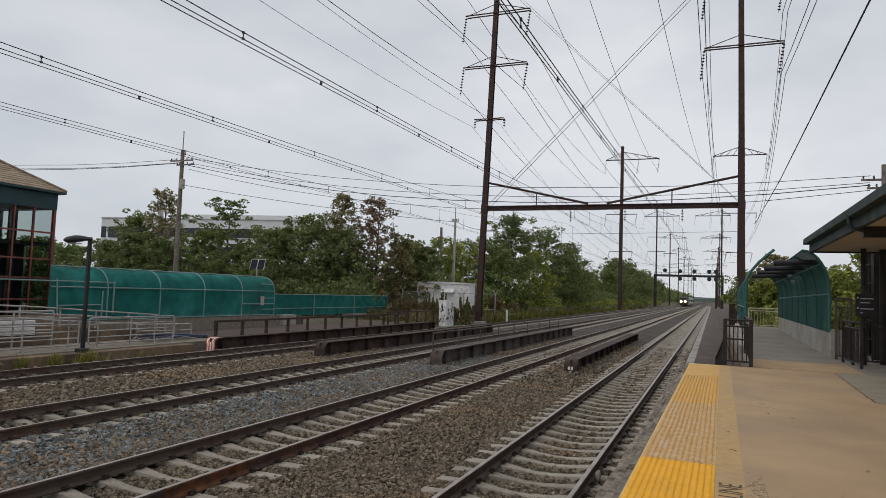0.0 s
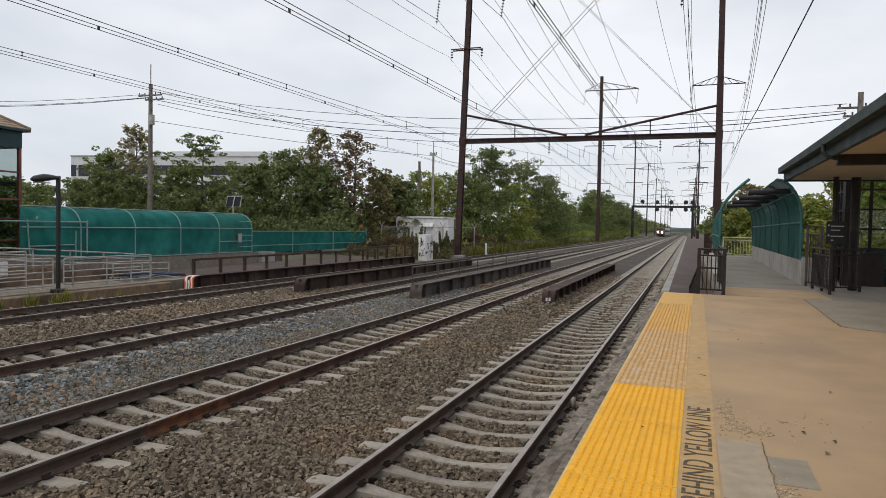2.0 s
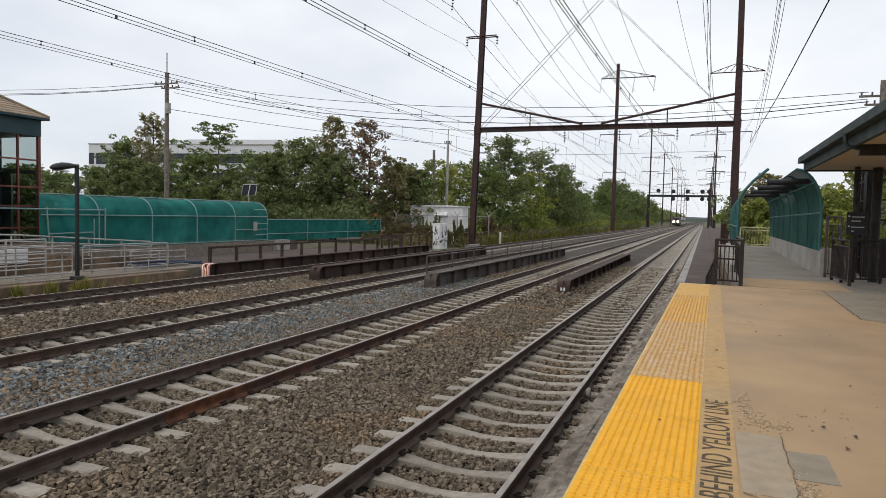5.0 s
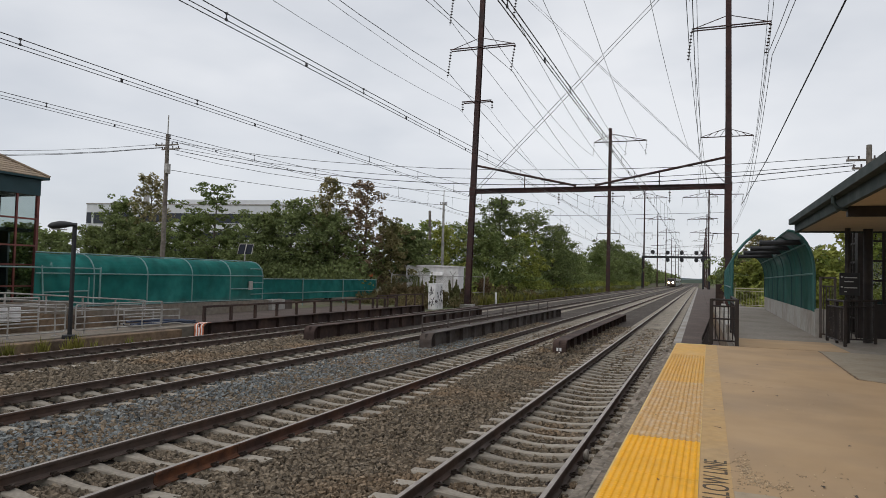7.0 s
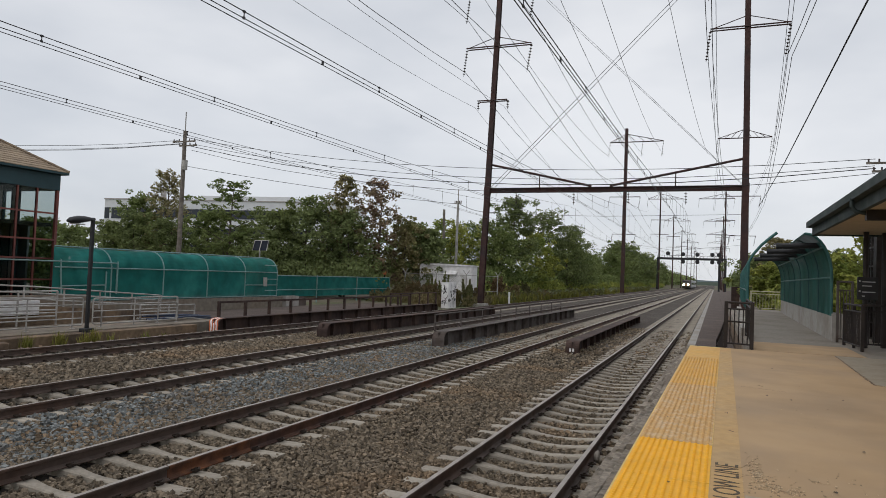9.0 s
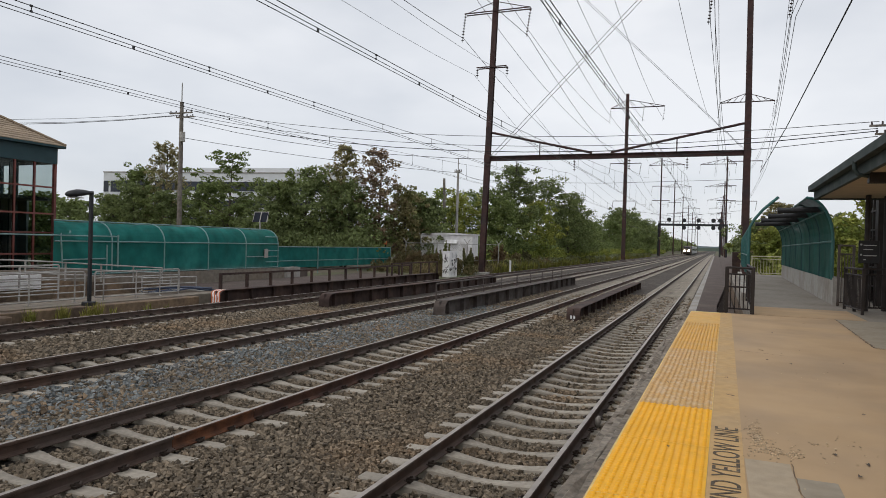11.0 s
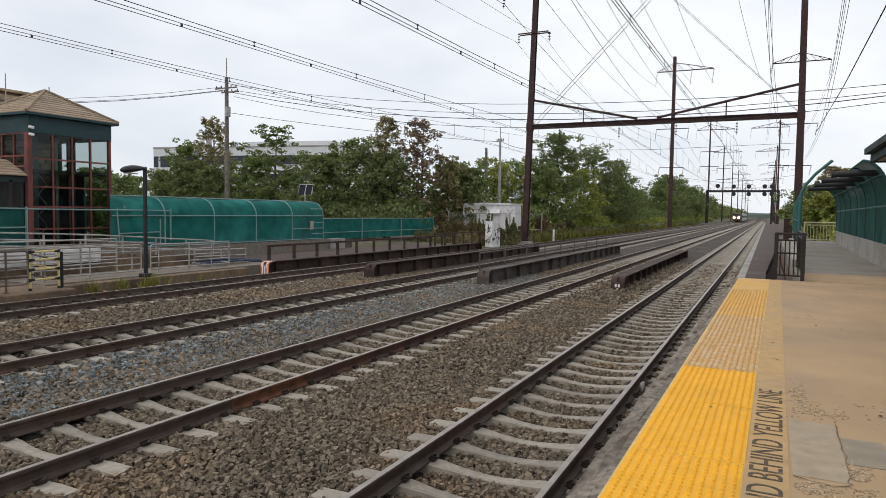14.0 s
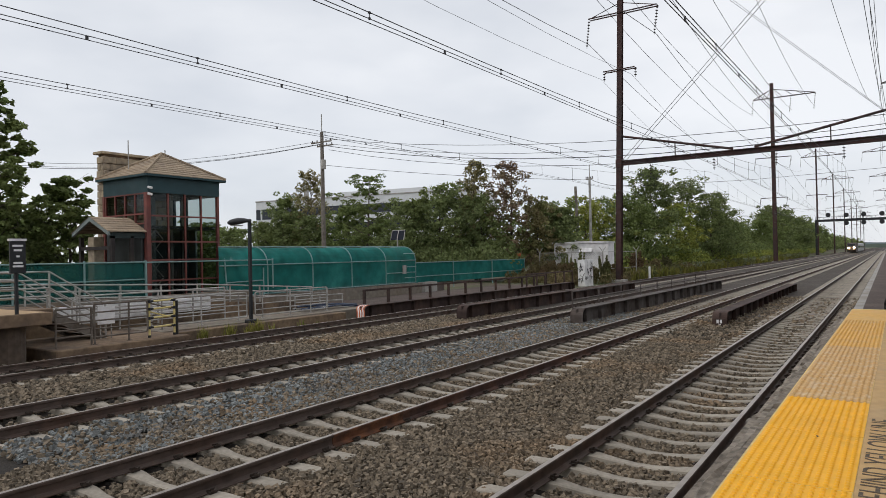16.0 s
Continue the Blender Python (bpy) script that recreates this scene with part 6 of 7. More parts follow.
def stair_down():
    s = thing("stairs", (-0.1, 17.8, 0.1), "timber stairs down to the low platform", "stairs", kind="structure")
    for i in range(6):
        part("step", bbox_bm(0.05, 0.68, 16.3 + i * 0.3, 16.6 + i * 0.3, 0.11, PLAT_Z - (i + 1) * 0.165, 0.01), M_CONC_DARK, s)
    bm = bmesh.new()
    prism(bm, [(16.1, 0.75), (16.1, 1.0), (18.6, 0.35), (18.6, 0.1)], "x", -0.06, 0.04)
    part("stringer", bm, M_TIMBER, s, "weathered timber stringer")


stair_down()


def wayfinding_sign():
    s = thing("wayfinding_sign", (3.4, 19.1, PLAT_Z), "black wayfinding sign with white writing on a post", "sign")
    bm = bmesh.new()
    rod(bm, (3.40, 19.2, PLAT_Z), (3.40, 19.2, 3.98), 0.065, 10)
    part("post", bm, M_BRONZE, s)
    b = part("board", bbox_bm(3.2, 3.64, 19.05, 19.1, 2.3, 2.86, 0.01), M_BLACK, s)
    for z, x0, x1 in ((2.73, 3.3, 3.58), (2.63, 3.3, 3.5), (2.48, 3.3, 3.58), (2.38, 3.3, 3.36)):
        part("text_bar", bbox_bm(x0, x1, 19.044, 19.048, z, z + 0.024), M_GREYTEXT, b)
    for z in (2.74, 2.49):
        bm = bmesh.new()
        rod(bm, (3.25, 19.049, z + 0.02), (3.25, 19.043, z + 0.02), 0.024, 10)
        part("symbol", bm, M_GREYTEXT, b)


wayfinding_sign()
picket_railing("gate_panel", (3.0, 20.5, PLAT_Z), (3.34, 20.5, PLAT_Z), 1.62, "tall grey picket gate panel beside the parapet", M_GIRDER_GREY, 0.06, post=0.03)


def drift(y):
    return 0.022 * (y - 21)


def enclosure_near():
    e = thing("walkway_enclosure", (2, 31, PLAT_Z), "open-topped curved enclosure of dark green screen over the walkway", "enclosure", "walkway enclosures")
    ys = [21.0 + 3.0 * i for i in range(8)]
    y_end = ys[-1]
    for x0, w, z1 in ((2.92, 0.24, 1.86), (0.66, 0.22, 1.32)):
        bm = bmesh.new()
        prism(bm, [(x0, ys[0] - 0.2), (x0 + w, ys[0] - 0.2), (x0 + w + drift(y_end), y_end), (x0 + drift(y_end), y_end)], "z", PLAT_Z - 0.01, z1)
        part("parapet", bm, M_CONC, e, "grey concrete parapet")
    for right in (True, False):
        def pts(y):
            if not right:
                side = [(0.84, 1.75), (0.82, 2.4), (0.83, 3.2), (0.95, 3.44), (1.16, 3.71), (1.36, 3.9), (1.55, 4.07)]
                return [(px + drift(y), y, pz) for px, pz in side]
            x, xt = 2.92, 2.25
            return [(px + drift(y), py, pz) for px, py, pz in hoop_points(x, y, 1.8, 2.85, xt, 4.05)]
        for y in ys:
            bm = bmesh.new()
            pipe(bm, pts(y) if right or y == ys[0] else pts(y)[:4], 0.04 if y == ys[0] else 0.026, 8)
            part("hoop", bm, M_GREENPIPE if not right or y == ys[0] else M_TEAL, e)
        for y, y2 in zip(ys, ys[1:]):
            bm = bmesh.new()
            a, b = [bm.verts.new(p) for p in pts(y)], [bm.verts.new(p) for p in pts(y2)]
            for i in range(len(a) - 1):
                bm.faces.new((a[i], a[i + 1], b[i + 1], b[i]))
            if not right:
                bmesh.ops.delete(bm, geom=[f for f in bm.faces if f.calc_center_median().z > 3.15], context="FACES")
            part("screen", bm, M_GREENDARK if right else M_GREENOPEN, e, "dark green screen cloth")
        for k in ((1, 5, -1) if right else (1,)):
            bm = bmesh.new()
            pipe(bm, [pts(y)[k] for y in ys], 0.03, 6)
            part("rail", bm, M_GREENPIPE, e)
    for i, y in enumerate((22.0, 25.5, 29.0, 33.0)):
        bm = bmesh.new()
        d = drift(y)
        rod(bm, (1.62 + d - 0.1 * i, y, 3.74), (2.72 + d, y, 3.78), 0.085, 12)
        part("top_bar", bm, M_BLACK, e, "thick round black cross bar")
        bm = bmesh.new()
        rod(bm, (1.58 + d - 0.1 * i, y, 3.739), (1.66 + d - 0.1 * i, y, 3.742), 0.1, 12)
        part("end_cap", bm, M_BLACK, e)


enclosure_near()
b = thing("utility_box", (-0.2, 55, 0.1), "rust-brown equipment box past the walkway", "equipment box")
part("body", bbox_bm(1.22, 1.85, 62, 62.8, 0.1, 2.4, 0.03), M_GIRDER, b)


# ---- trees, bushes and weeds ----
def leaf_mat(name, a, b, k=0.45):
    m = mat(name, a, 0.75, var=0.15, scale=2, second=b, amount=0.5, second_scale=0.35, bump=0, per_island=k, coord="World", spec=0.15)
    nt = m.node_tree
    bs, out = nt.nodes["Principled BSDF"], nt.nodes["Material Output"]
    tl = nt.nodes.new("ShaderNodeBsdfTranslucent")
    mx = nt.nodes.new("ShaderNodeMixShader")
    mx.inputs["Fac"].default_value = 0.36
    for link in list(nt.links):
        if link.to_socket == bs.inputs["Base Color"]:
            nt.links.new(link.from_socket, tl.inputs["Color"])
    nt.links.new(bs.outputs[0], mx.inputs[1])
    nt.links.new(tl.outputs[0], mx.inputs[2])
    nt.links.new(mx.outputs[0], out.inputs["Surface"])
    return m


M_LEAF = leaf_mat("green_leaf", (0.19, 0.23, 0.08), (0.15, 0.195, 0.07))
M_LEAF_DARK = leaf_mat("dark_green_leaf", (0.172, 0.208, 0.085), (0.2, 0.235, 0.085))
M_LEAF_LIGHT = leaf_mat("yellow_green_leaf", (0.301, 0.314, 0.075), (0.2, 0.251, 0.063))
M_LEAF_RED = leaf_mat("russet_leaf", (0.27, 0.185, 0.125), (0.19, 0.17, 0.085))
M_LEAF_OLIVE = leaf_mat("olive_leaf", (0.29, 0.25, 0.125), (0.2, 0.2, 0.08))
M_WEED = leaf_mat("weed", (0.19, 0.2, 0.08), (0.14, 0.13, 0.065))
M_WEED_PALE = leaf_mat("pale_flower_head", (0.3, 0.32, 0.2), (0.16, 0.18, 0.08))
M_BRUSH = leaf_mat("dry_brush", (0.21, 0.165, 0.085), (0.15, 0.145, 0.065))
M_RUSSET = leaf_mat("rusty_brush", (0.19, 0.13, 0.075), (0.15, 0.12, 0.06))
M_TUFT = leaf_mat("yellow_green_grass", (0.25, 0.23, 0.06), (0.15, 0.17, 0.045))


def leaf_cloud(rng, clumps, per_clump, size, flat=0.6, tier=0.8):
    """Many small leaves round the centres of clumps."""
    c = np.asarray(clumps)
    n = len(c) * per_clump
    idx = np.repeat(np.arange(len(c)), per_clump)
    d = rng.normal(0, 1, (n, 3))
    d /= np.linalg.norm(d, axis=1)[:, None] + 1e-9
    pos = c[idx, :3] + d * (c[idx, 3] * rng.uniform(0.35, 1.05, n) ** 0.6)[:, None] * np.array((1, 1, tier))
    u = rng.normal(0, 1, (n, 3))
    u[:, 2] *= flat
    u /= np.linalg.norm(u, axis=1)[:, None] + 1e-9
    v = np.cross(u, d + rng.normal(0, 0.5, (n, 3)))
    v /= np.linalg.norm(v, axis=1)[:, None] + 1e-9
    s = size * rng.uniform(0.6, 1.3, n)[:, None]
    quad = np.stack([pos - u * s, pos + v * s * 0.55, pos + u * s, pos - v * s * 0.55], 1)
    return quad.reshape(-1, 3), np.arange(n * 4).reshape(-1, 4)


def tree(x, y, h, w, material, label, seed, density=1.0, trunk_share=0.2, leaf=0.24, z0=-0.3, open_crown=False, limbs=None, tier=0.75):
    """A tapered trunk, limbs that reach to an uneven envelope, and small sprays of leaves along each limb."""
    rng = np.random.default_rng(seed)
    t = thing("tree", (x, y, z0), label, "tree", "trackside trees")
    r = 0.016 * h
    foot = Vector((x, y, z0))
    top = Vector((x + rng.uniform(-0.4, 0.4), y + rng.uniform(-0.4, 0.4), z0 + h * 0.93))
    mid = foot.lerp(top, 0.45) + Vector((rng.uniform(-0.3, 0.3), rng.uniform(-0.3, 0.3), 0))
    bm = bmesh.new()
    rod(bm, foot, mid, r, 8, r * 0.65)
    rod(bm, mid, top, r * 0.65, 8, r * 0.1)
    part("trunk", bm, M_BARK, t)

    def stem(z):
        k = min(1.0, max(0.0, (z - z0) / (h * 0.93)))
        return foot.lerp(mid, k / 0.45) if k < 0.45 else mid.lerp(top, (k - 0.45) / 0.55)
    n = limbs or int((13 if open_crown else 17) + h * (0.7 if open_crown else 1.1))
    sub = 8
    clumps, lb = [], bmesh.new()
    for i in range(n):
        k = (i + rng.uniform(0.1, 0.9)) / n
        zc = z0 + h * (trunk_share + (0.98 - trunk_share) * k)
        env = w * 0.5 * (math.sin(math.pi * min(1.0, 0.22 + 0.76 * k)) ** 0.75) * rng.uniform(0.62, 1.12)
        a = i * 2.4 + rng.uniform(-0.5, 0.5)
        end = Vector((x + env * math.cos(a), y + env * math.sin(a), zc + (0.02 if open_crown else 0.1) * env))
        s = stem(zc - 0.45 * env)
        elbow = s.lerp(end, 0.55) + Vector((0, 0, 0.08 * env))
        rod(lb, s, elbow, r * 0.26, 5, r * 0.14)
        rod(lb, elbow, end, r * 0.14, 5, r * 0.05)
        for q in range(sub):
            u = 0.3 + 0.72 * (q + rng.uniform(0, 1)) / sub
            p = s.lerp(elbow, u / 0.55) if u < 0.55 else elbow.lerp(end, (u - 0.55) / 0.45)
            spread = (0.07 if open_crown else 0.11) * w
            c = p + Vector((rng.normal(0, spread), rng.normal(0, spread), rng.normal(0, spread * 0.55)))
            if open_crown and q % 2:
                rod(lb, p, c, r * 0.06, 4, r * 0.03)
            clumps.append((c.x, c.y, min(c.z, z0 + h), w * rng.uniform(0.035, 0.075) if open_crown else w * rng.uniform(0.045, 0.1)))
    part("limb", lb, M_BARK, t)
    v, f = leaf_cloud(rng, clumps, int((38 if open_crown else 34) * density) + 6, leaf * (0.58 if open_crown else 0.66), tier=tier)
    me = raw_mesh("crown", (v - np.array((x, y, z0))).tolist(), f.tolist(), material)
    ob = new("crown", me)
    ob.parent = t
    return t


G = "leafy green tree with an uneven crown beside the railway"
tree(-60.2, 60, 13.9, 6.4, M_LEAF_OLIVE, "tall slim tree turning yellow behind the enclosure", 1, 0.55, open_crown=True, limbs=34, tier=0.9)
tree(-64.6, 60.5, 11.2, 6.6, M_LEAF, "green tree beside the slim yellowing one", 2, 0.9)
tree(-61.5, 57, 8.4, 6, M_LEAF_DARK, G, 3)
tree(-56.5, 57, 7.6, 6, M_LEAF_DARK, G, 4)
tree(-46.6, 55, 11.9, 9.0, M_LEAF, "open green tree with flat tiers of leaves behind the enclosure", 5, 1.15, open_crown=True, limbs=17, tier=0.42, trunk_share=0.3)
tree(-51.8, 58, 8.6, 5.6, M_LEAF, "pale green tree beside the utility pole", 6)
tree(-46.5, 57, 6.6, 7, M_LEAF_DARK, G, 7)
tree(-68.5, 60, 7.6, 6, M_LEAF_DARK, G, 8)
tree(-39.0, 53, 8.4, 7.0, M_LEAF_DARK, "dense dark green tree behind the green fence", 10, 1.1)
tree(-36.2, 54, 9.3, 8.4, M_LEAF_DARK, "dense dark green tree behind the green fence", 11, 1.1)
tree(-33.9, 56.5, 12.3, 6.0, M_LEAF_OLIVE, "sparse olive-brown tree above the dark hedge", 12, 0.5, open_crown=True, limbs=32, tier=0.9)
tree(-30.7, 57.5, 12.0, 6.0, M_LEAF_RED, "russet half-bare tree above the dark hedge", 13, 0.42, open_crown=True, limbs=34, tier=0.95)
tree(-32.6, 55, 8.2, 7.0, M_LEAF_DARK, "dense dark green tree behind the green fence", 14, 1.1)
tree(-28.8, 60, 8.2, 5.5, M_LEAF_OLIVE, "olive tree with thinning leaves behind the yard", 15, 0.6)
tree(-27.2, 61.5, 7.4, 5.0, M_LEAF_DARK, G, 51)
tree(-30.5, 66, 8.2, 7.5, M_LEAF, G, 16)
tree(-29.5, 74, 9.0, 8, M_LEAF_LIGHT, "yellow-green tree behind the white shed", 17)
tree(-27.5, 80, 9.5, 8, M_LEAF, G, 18)
tree(-25.2, 86, 13.3, 7.4, M_LEAF_DARK, "tall round dark green tree beyond the pole", 19, 1.2, trunk_share=0.42)
tree(-24.5, 80, 8.0, 7.5, M_LEAF, G, 20)
tree(-23.8, 92, 9.0, 7.5, M_LEAF_LIGHT, "yellow-green tree beyond the red pole", 21)
tree(-25.2, 107, 13.6, 8.5, M_LEAF_DARK, "tall dark green tree in the trackside wood", 22, 1.2)
tree(-23.2, 112, 11.6, 8.5, M_LEAF_DARK, "tall dark green tree in the trackside wood", 23, 1.2)
tree(-23.8, 121, 10.2, 8.5, M_LEAF, G, 24)
tree(-25, 132, 8.2, 8.5, M_LEAF_DARK, G, 25)
tree(-27.5, 146, 8.0, 9.5, M_LEAF, G, 26)
tree(-29, 165, 8.4, 10, M_LEAF_DARK, G, 27, leaf=0.34)
tree(-26, 185, 10.5, 11, M_LEAF, G, 28, leaf=0.36)
tree(-27, 205, 14.5, 12, M_LEAF_DARK, "far dark green tree along the line", 29, leaf=0.4)
tree(-27, 228, 14.0, 13, M_LEAF, "far green tree along the line", 30, leaf=0.42)
tree(-27, 255, 13.0, 14, M_LEAF_DARK, "far dark green tree along the line", 31, leaf=0.45)
tree(-28, 290, 13.5, 15, M_LEAF_DARK, "far dark green tree along the line", 32, leaf=0.5)
tree(-29, 335, 13.0, 16, M_LEAF, "far green tree along the line", 33, leaf=0.55)
# beside the elevator tower
tree(-39.2, 15.4, 12.9, 5.4, M_LEAF, "broad-leaved green tree beside the elevator tower", 34, 0.75, leaf=0.3, trunk_share=0.3, open_crown=True, limbs=34, tier=0.5)
tree(-39.5, 19.6, 7.6, 5.6, M_LEAF, "low green tree beside the elevator tower", 35, 1.0, leaf=0.28, open_crown=True, limbs=30, tier=0.5)
tree(-41.5, 17.2, 6.2, 5.0, M_LEAF_DARK, "low dark green tree beside the elevator tower", 50, 1.4, leaf=0.28)
tree(-44, 11, 8.0, 8.0, M_LEAF_DARK, G, 36)
tree(-50, 22, 5.5, 7.0, M_LEAF_DARK, G, 37)
tree(-45, 33, 5.5, 6.0, M_LEAF, G, 38)
tree(-48, 38, 5.2, 7.0, M_LEAF_DARK, G, 39)
# on the near side, behind the walkway
tree(7.2, 50, 5.0, 5.0, M_LEAF_LIGHT, "yellow-green tree behind the walkway enclosure", 40)
tree(9.5, 46, 8.0, 7.0, M_LEAF_LIGHT, "bright green tree beside the waiting room", 41)
tree(12.5, 50, 8.5, 8.0, M_LEAF, G, 42)
tree(4.4, 60, 4.6, 4.4, M_LEAF_LIGHT, "green tree at the end of the walkway", 43)
tree(5.0, 66, 7.4, 4.0, M_LEAF_OLIVE, "sparse olive tree behind the walkway enclosure", 44, 0.5, open_crown=True)
tree(9.5, 75, 6.8, 7, M_LEAF_DARK, G, 45)
tree(6.5, 100, 5.5, 6, M_LEAF_DARK, G, 46)
tree(7.0, 130, 8.0, 10, M_LEAF_DARK, G, 47, leaf=0.34)
tree(10.0, 175, 9.0, 13, M_LEAF_DARK, G, 48, leaf=0.4)
tree(16.0, 60, 9.0, 9, M_LEAF_DARK, G, 49)


def undergrowth(name, spots, material, label, seed, leaf=0.16, per=90, r=(0.5, 1.2)):
    rng = np.random.default_rng(seed)
    clumps = []
    for x0, x1, y0, y1, z, n in spots:
        for _ in range(n):
            cr = rng.uniform(*r)
            clumps.append((rng.uniform(x0, x1), rng.uniform(y0, y1), z + cr * 0.35, cr))
    v, f = leaf_cloud(rng, clumps, per, leaf, 1.6)
    v[:, 2] = np.maximum(v[:, 2], -0.5)
    tagged(new(name, raw_mesh(name, v.tolist(), f.tolist(), material)), label, "undergrowth", kind="stuff")


undergrowth("dry_brush", [(-24.5, -21.6, 49, 56, -0.2, 10), (-28, -25, 50, 57, -0.1, 8), (-20.6, -20.1, 54, 62, -0.3, 5), (-24, -20.8, 64, 90, 0.0, 24)], M_BRUSH, "dry brown brush along the far side of the tracks", 5, 0.12, 190, (0.5, 1.1))
undergrowth("weeds", [(-23.5, -20.2, 66, 130, -0.1, 110), (-24, -20.5, 130, 240, 0.0, 120)], M_WEED, "yellow-green weeds along the far side of the tracks", 6, 0.16, 95, (0.5, 1.0))
undergrowth("pale_weeds", [(-22.5, -20.6, 78, 140, 0.3, 26), (-22.5, -20.6, 140, 230, 0.3, 36)], M_WEED_PALE, "pale flowering weeds along the far side of the tracks", 7, 0.13, 60, (0.35, 0.7))
undergrowth("hedge", [(-40, -29, 50, 56, 1.2, 55), (-60, -41, 52, 58, 0.3, 60), (-67, -58, 56, 62, 1.0, 26), (-31, -26, 66, 100, 1.5, 60), (-30, -25, 100, 240, 2.0, 120)], M_LEAF_DARK, "dark green thicket under the trackside trees", 8, 0.17, 160, (1.2, 2.4))
undergrowth("hedge", [(4.5, 16, 46, 60, 1.0, 50), (5, 14, 60, 180, 1.2, 90)], M_LEAF_LIGHT, "green thicket beyond the walkway", 9, 0.16, 150, (0.9, 1.8))
undergrowth("hedge", [(-46, -36.5, 13, 26, 1.0, 70)], M_LEAF_DARK, "dark green thicket beside the elevator tower", 12, 0.16, 160, (0.9, 1.7))


def blades(name, spots, material, label, seed, h, w, cat="grass"):
    """Tufts of narrow bent blades fanning out of the ground."""
    rng = np.random.default_rng(seed)
    v, q = [], []
    for x0, x1, y0, y1, z, n, per in spots:
        for _ in range(n):
            cx, cy, k = rng.uniform(x0, x1), rng.uniform(y0, y1), rng.uniform(0.6, 1.15)
            for _ in range(per):
                a, lean, hh = rng.uniform(0, 6.283), rng.uniform(0.05, 0.5), h * k * rng.uniform(0.5, 1.1)
                bx, by = cx + rng.normal(0, 0.09 * h), cy + rng.normal(0, 0.14 * h)
                dx, dy = math.cos(a), math.sin(a)
                sx, sy = -dy * w, dx * w
                mx, my = bx + dx * lean * hh * 0.4, by + dy * lean * hh * 0.4
                tx, ty = bx + dx * lean * hh, by + dy * lean * hh
                i = len(v)
                v += [(bx - sx, by - sy, z), (bx + sx, by + sy, z), (mx + sx, my + sy, z + hh * 0.6), (mx - sx, my - sy, z + hh * 0.6), (tx, ty, z + hh)]
                q += [(i, i + 1, i + 2, i + 3), (i + 3, i + 2, i + 4)]
    tagged(new(name, raw_mesh(name, v, q, material)), label, cat, kind="stuff")


blades("grass_tufts", [(-19.6, -19.3, 14.05, 14.3, -0.45, 2, 60), (-19.6, -19.3, 15.1, 15.4, -0.45, 2, 60), (-19.6, -19.3, 16.1, 16.5, -0.45, 3, 60), (-19.7, -19.3, 16.8, 20.5, -0.5, 3, 24)], M_TUFT, "yellow-green tufts of grass beside the low platform", 10, 0.62, 0.012)
blades("trackside_grass", [(-21.6, -20.0, 62, 120, -0.4, 260, 26), (-22.5, -20.2, 120, 230, -0.4, 260, 22)], M_TUFT, "tall yellow-green grass along the far track", 30, 1.1, 0.035)
blades("dry_grass", [(-25.2, -21.4, 52.0, 57, -0.3, 26, 60), (-28, -25, 52, 57, -0.2, 14, 60), (-21, -20.3, 56, 66, -0.3, 24, 50)], M_BRUSH, "dry brown grass before the white shed", 31, 1.0, 0.02, "undergrowth")
undergrowth("far_woods", [(-60, -32, 300, 900, 3, 130), (10, 60, 250, 900, 2.5, 130), (-42, -27, 330, 900, 4, 120)], M_LEAF_DARK, "far dark woods towards the horizon", 11, 1.1, 65, (4, 7))


undergrowth("thicket", [(-24.6, -22.3, 64, 150, 0.5, 75), (-25.5, -22.5, 150, 330, 0.8, 110)], M_LEAF_LIGHT, "yellow-green shrubs at the foot of the trackside trees", 40, 0.17, 150, (0.7, 1.5))
undergrowth("thicket", [(-25.6, -23.6, 62, 150, 1.5, 60), (-27, -24, 150, 330, 2.0, 80)], M_LEAF, "green shrubs between the trackside trees", 41, 0.2, 165, (1.0, 2.0))
undergrowth("far_woods", [(-90, -58, 70, 200, 2, 110)], M_LEAF_DARK, "dark woods behind the office building", 42, 0.38, 130, (2.0, 3.6))


def shrub(x, y, h, w, material, label, seed, stems=16, spire=0.5):
    """Upright stems feathered with small leaves, each ending in a narrow tip."""
    rng = np.random.default_rng(seed)
    z0 = -0.3
    t = thing("shrub", (x, y, z0), label, "shrub", "shrubs by the shed")
    bm = bmesh.new()
    clumps = []
    for i in range(stems):
        a, k = rng.uniform(0, 6.283), rng.uniform(0, 1) ** 0.5
        ex, ey = x + w * 0.5 * k * math.cos(a), y + w * 0.5 * k * math.sin(a)
        eh = h * rng.uniform(0.55, 1.0) * (1 - 0.3 * k)
        rod(bm, (x + (ex - x) * 0.3, y + (ey - y) * 0.3, z0), (ex, ey, z0 + eh), 0.022, 5, 0.006)
        for q in range(11):
            u = 0.12 + 0.88 * q / 10
            rr = 0.3 * w * (1 - spire * u) * rng.uniform(0.4, 0.75)
            clumps.append((x + (ex - x) * (0.3 + 0.7 * u), y + (ey - y) * (0.3 + 0.7 * u), z0 + eh * u, rr))
    part("stem", bm, M_BARK, t)
    v, f = leaf_cloud(rng, clumps, 48, 0.09, 1.6, 1.1)
    v[:, 2] = np.maximum(v[:, 2], z0)
    ob = new("foliage", raw_mesh("foliage", (v - np.array((x, y, z0))).tolist(), f.tolist(), material))
    ob.parent = t


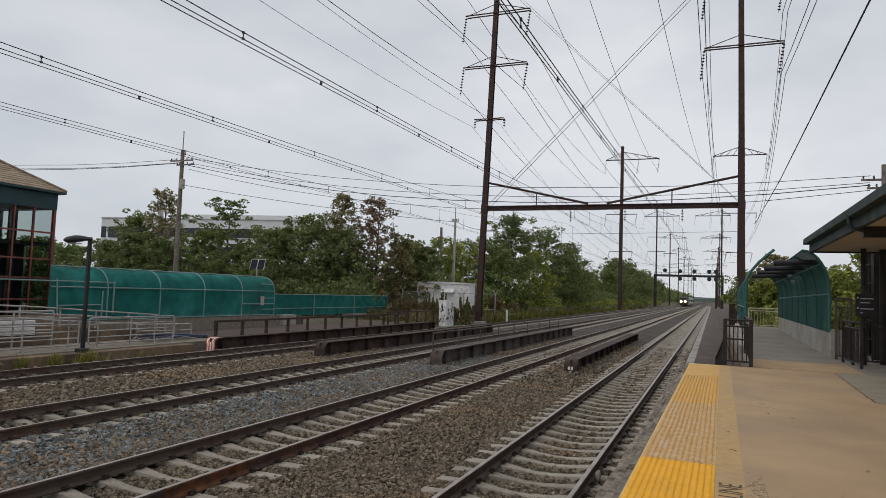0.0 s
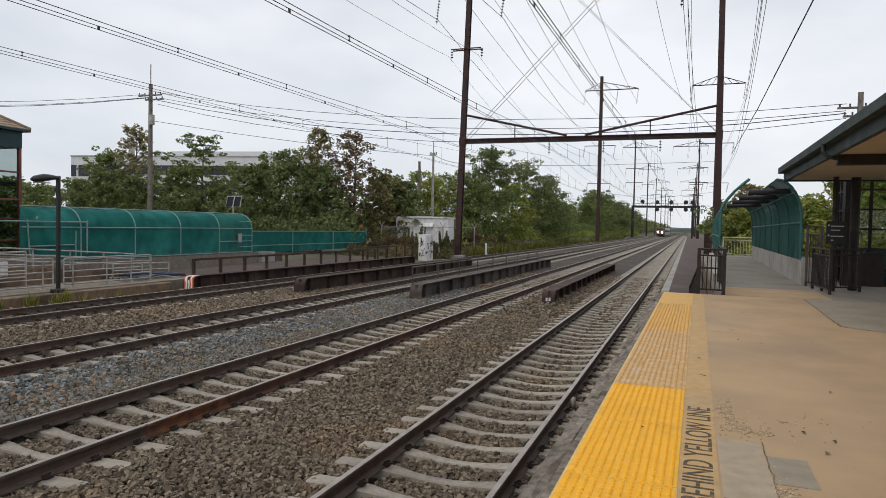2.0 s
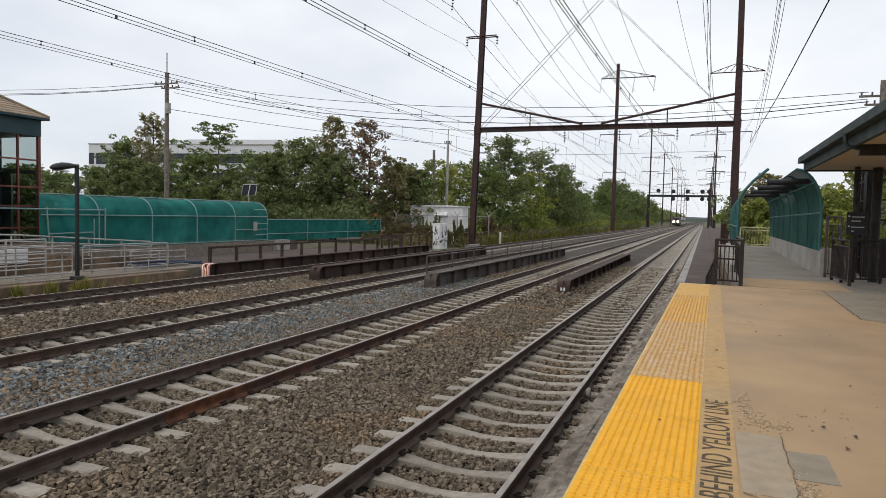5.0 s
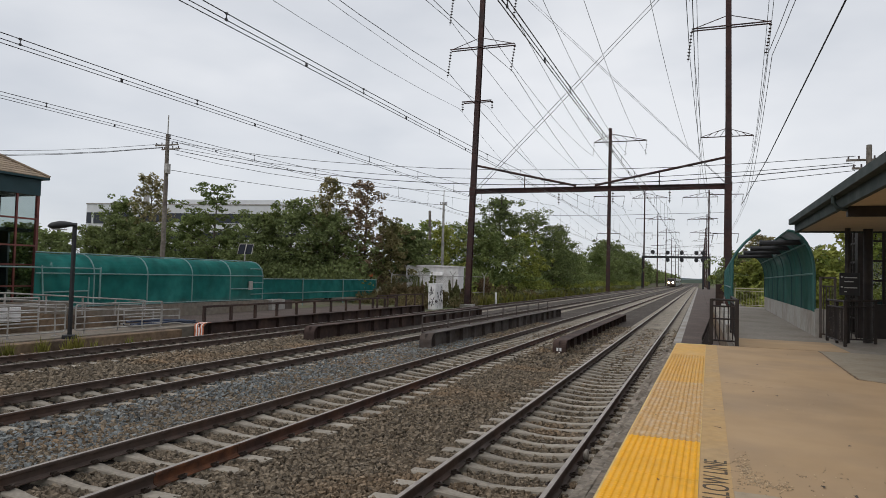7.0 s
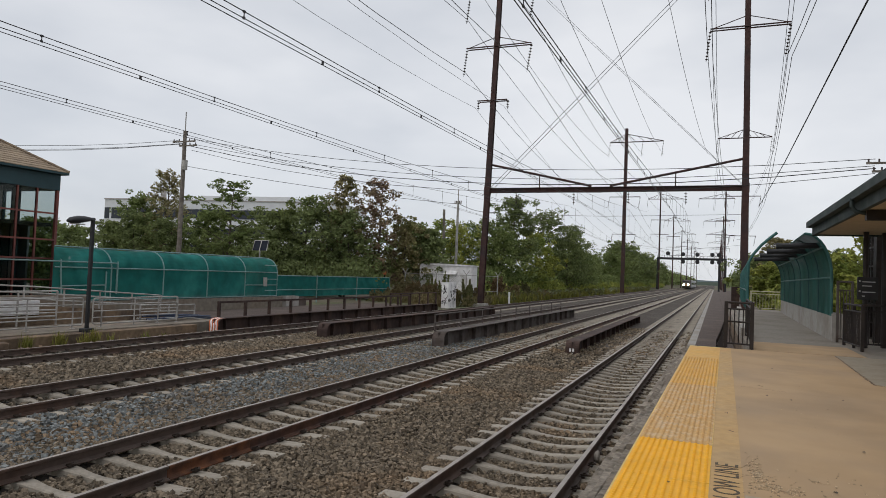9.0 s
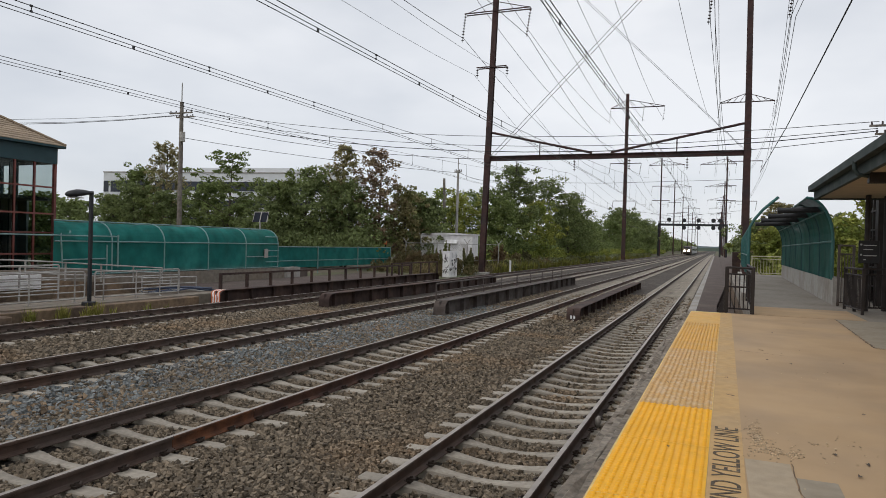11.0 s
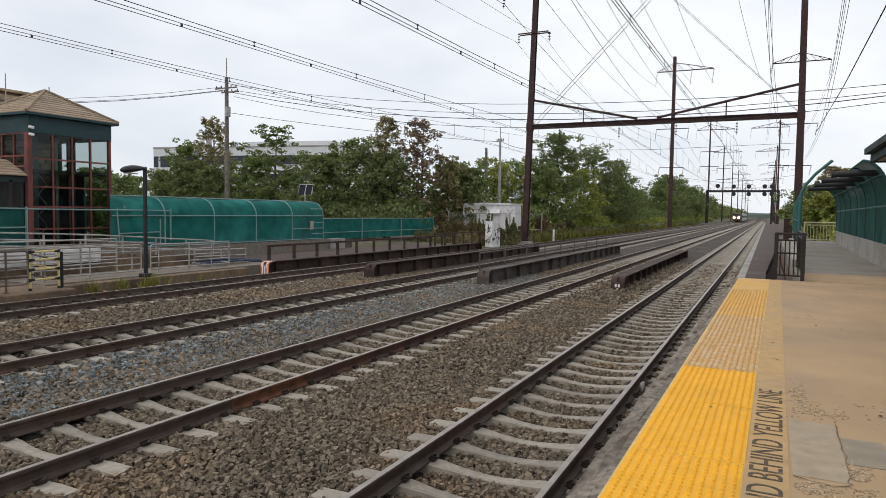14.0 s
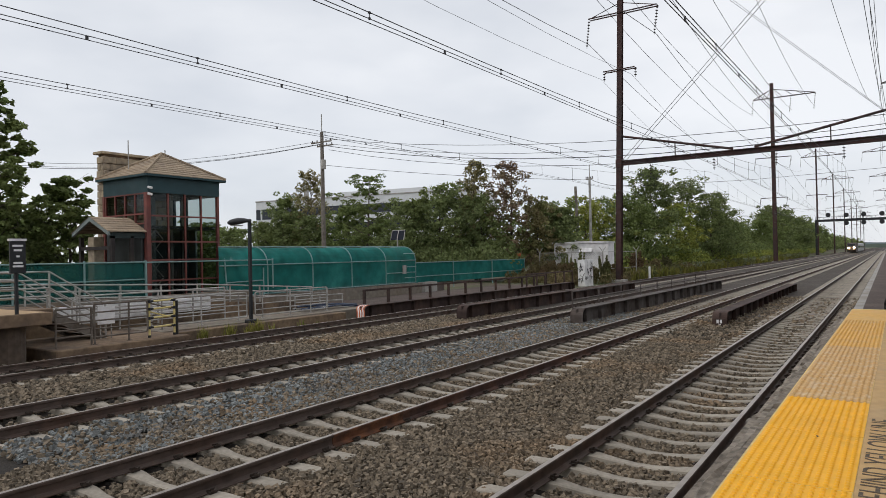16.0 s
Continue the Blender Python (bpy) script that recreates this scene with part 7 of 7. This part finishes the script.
for k, (x, y, h, w, m, words) in enumerate((
        (-27.6, 54.5, 1.9, 1.7, M_BRUSH, "olive-brown bush beside the fence end"), (-26.2, 55.0, 2.5, 1.8, M_BRUSH, "tall brown bush before the white shed"),
        (-24.9, 54.5, 2.2, 2.2, M_RUSSET, "round rusty brown bush before the white shed"), (-24.2, 56.3, 3.1, 1.5, M_WEED, "dark green shrub with pointed tips before the shed"),
        (-23.2, 54.0, 2.1, 1.8, M_RUSSET, "round rusty brown bush before the white shed"), (-22.8, 56.4, 3.1, 1.3, M_WEED, "dark green shrub with pointed tips before the shed"),
        (-21.6, 55.5, 1.8, 1.3, M_BRUSH, "brown bush behind the signal cabinet"), (-20.75, 56.6, 3.0, 1.3, M_WEED, "dark green shrub with pointed tips beside the fence"),
        (-20.9, 60.5, 1.9, 1.4, M_RUSSET, "reddish bush beside the red pole"), (-22.3, 70.0, 3.2, 1.9, M_RUSSET, "tall reddish shrub past the red pole"),
        (-21.6, 73.0, 2.4, 1.9, M_BRUSH, "olive-brown bush past the red pole"), (-21.7, 79.0, 2.6, 2.0, M_WEED, "dark green bush past the red pole"))):
    shrub(x, y, h, w, m, words, 100 + k, spire=0.8 if m is M_WEED else 0.35)


def chain_link(x0, x1, y, z0, z1):
    """Slanting fence wires between the forked posts."""
    f = thing("chain_link_mesh", ((x0 + x1) / 2, y, z0), "fine grey chain-link mesh before the white shed", "fence")
    bm = bmesh.new()
    n = int((x1 - x0) / 0.22)
    for i in range(-8, n):
        for s in (1, -1):
            xa = x0 + i * 0.22
            a, b = max(x0, xa), min(x1, xa + z1 - z0)
            if b > a:
                za, zb = z0 + (a - xa), z0 + (b - xa)
                if s < 0:
                    za, zb = z1 + z0 - za, z1 + z0 - zb
                rod(bm, (a, y, za), (b, y, zb), 0.006, 3)
    part("mesh", bm, M_GALV, f)


chain_link(-27.3, -21.12, 57.22, 0.5, 2.45)


def rail_lump():
    bm = bmesh.new()
    bmesh.ops.create_icosphere(bm, subdivisions=2, radius=1.0)
    for v in bm.verts:
        k = 1 + 0.25 * noise.noise(v.co * 1.7)
        v.co = Vector((-1.6 + v.co.x * 0.045 * k, 10.2 + v.co.y * 0.07 * k, -0.1 + v.co.z * 0.09 * k))
    solid("stone", bm, M_CONC, "pale rounded stone lying against the rail", "stone", smooth=True)


rail_lump()


def far_ridge():
    """Low wooded rise that closes the view along the line."""
    rng = np.random.default_rng(20)
    # the farther rise is paler and bluer: distance haze put into the base colour
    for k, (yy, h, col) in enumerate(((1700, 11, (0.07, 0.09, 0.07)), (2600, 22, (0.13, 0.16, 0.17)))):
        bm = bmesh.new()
        m = mat("hazed_wood", col, 1.0, var=0.2, scale=0.05, bump=0, coord="World")
        prev = None
        for i in range(121):
            x = -1800 + i * 30
            z = h * (0.75 + 0.35 * noise.noise((x * 0.004, k, 0)) + 0.12 * rng.uniform(-1, 1))
            a, b, c = bm.verts.new((x, yy, -2)), bm.verts.new((x, yy + 12, z)), bm.verts.new((x, yy + 200, z * 0.8))
            if prev:
                bm.faces.new((prev[0], a, b, prev[1]))
                bm.faces.new((prev[1], b, c, prev[2]))
            prev = (a, b, c)
        solid("far_ridge", bm, m, "wooded rise on the horizon with haze put into its colour", "backdrop", kind="structure")


far_ridge()
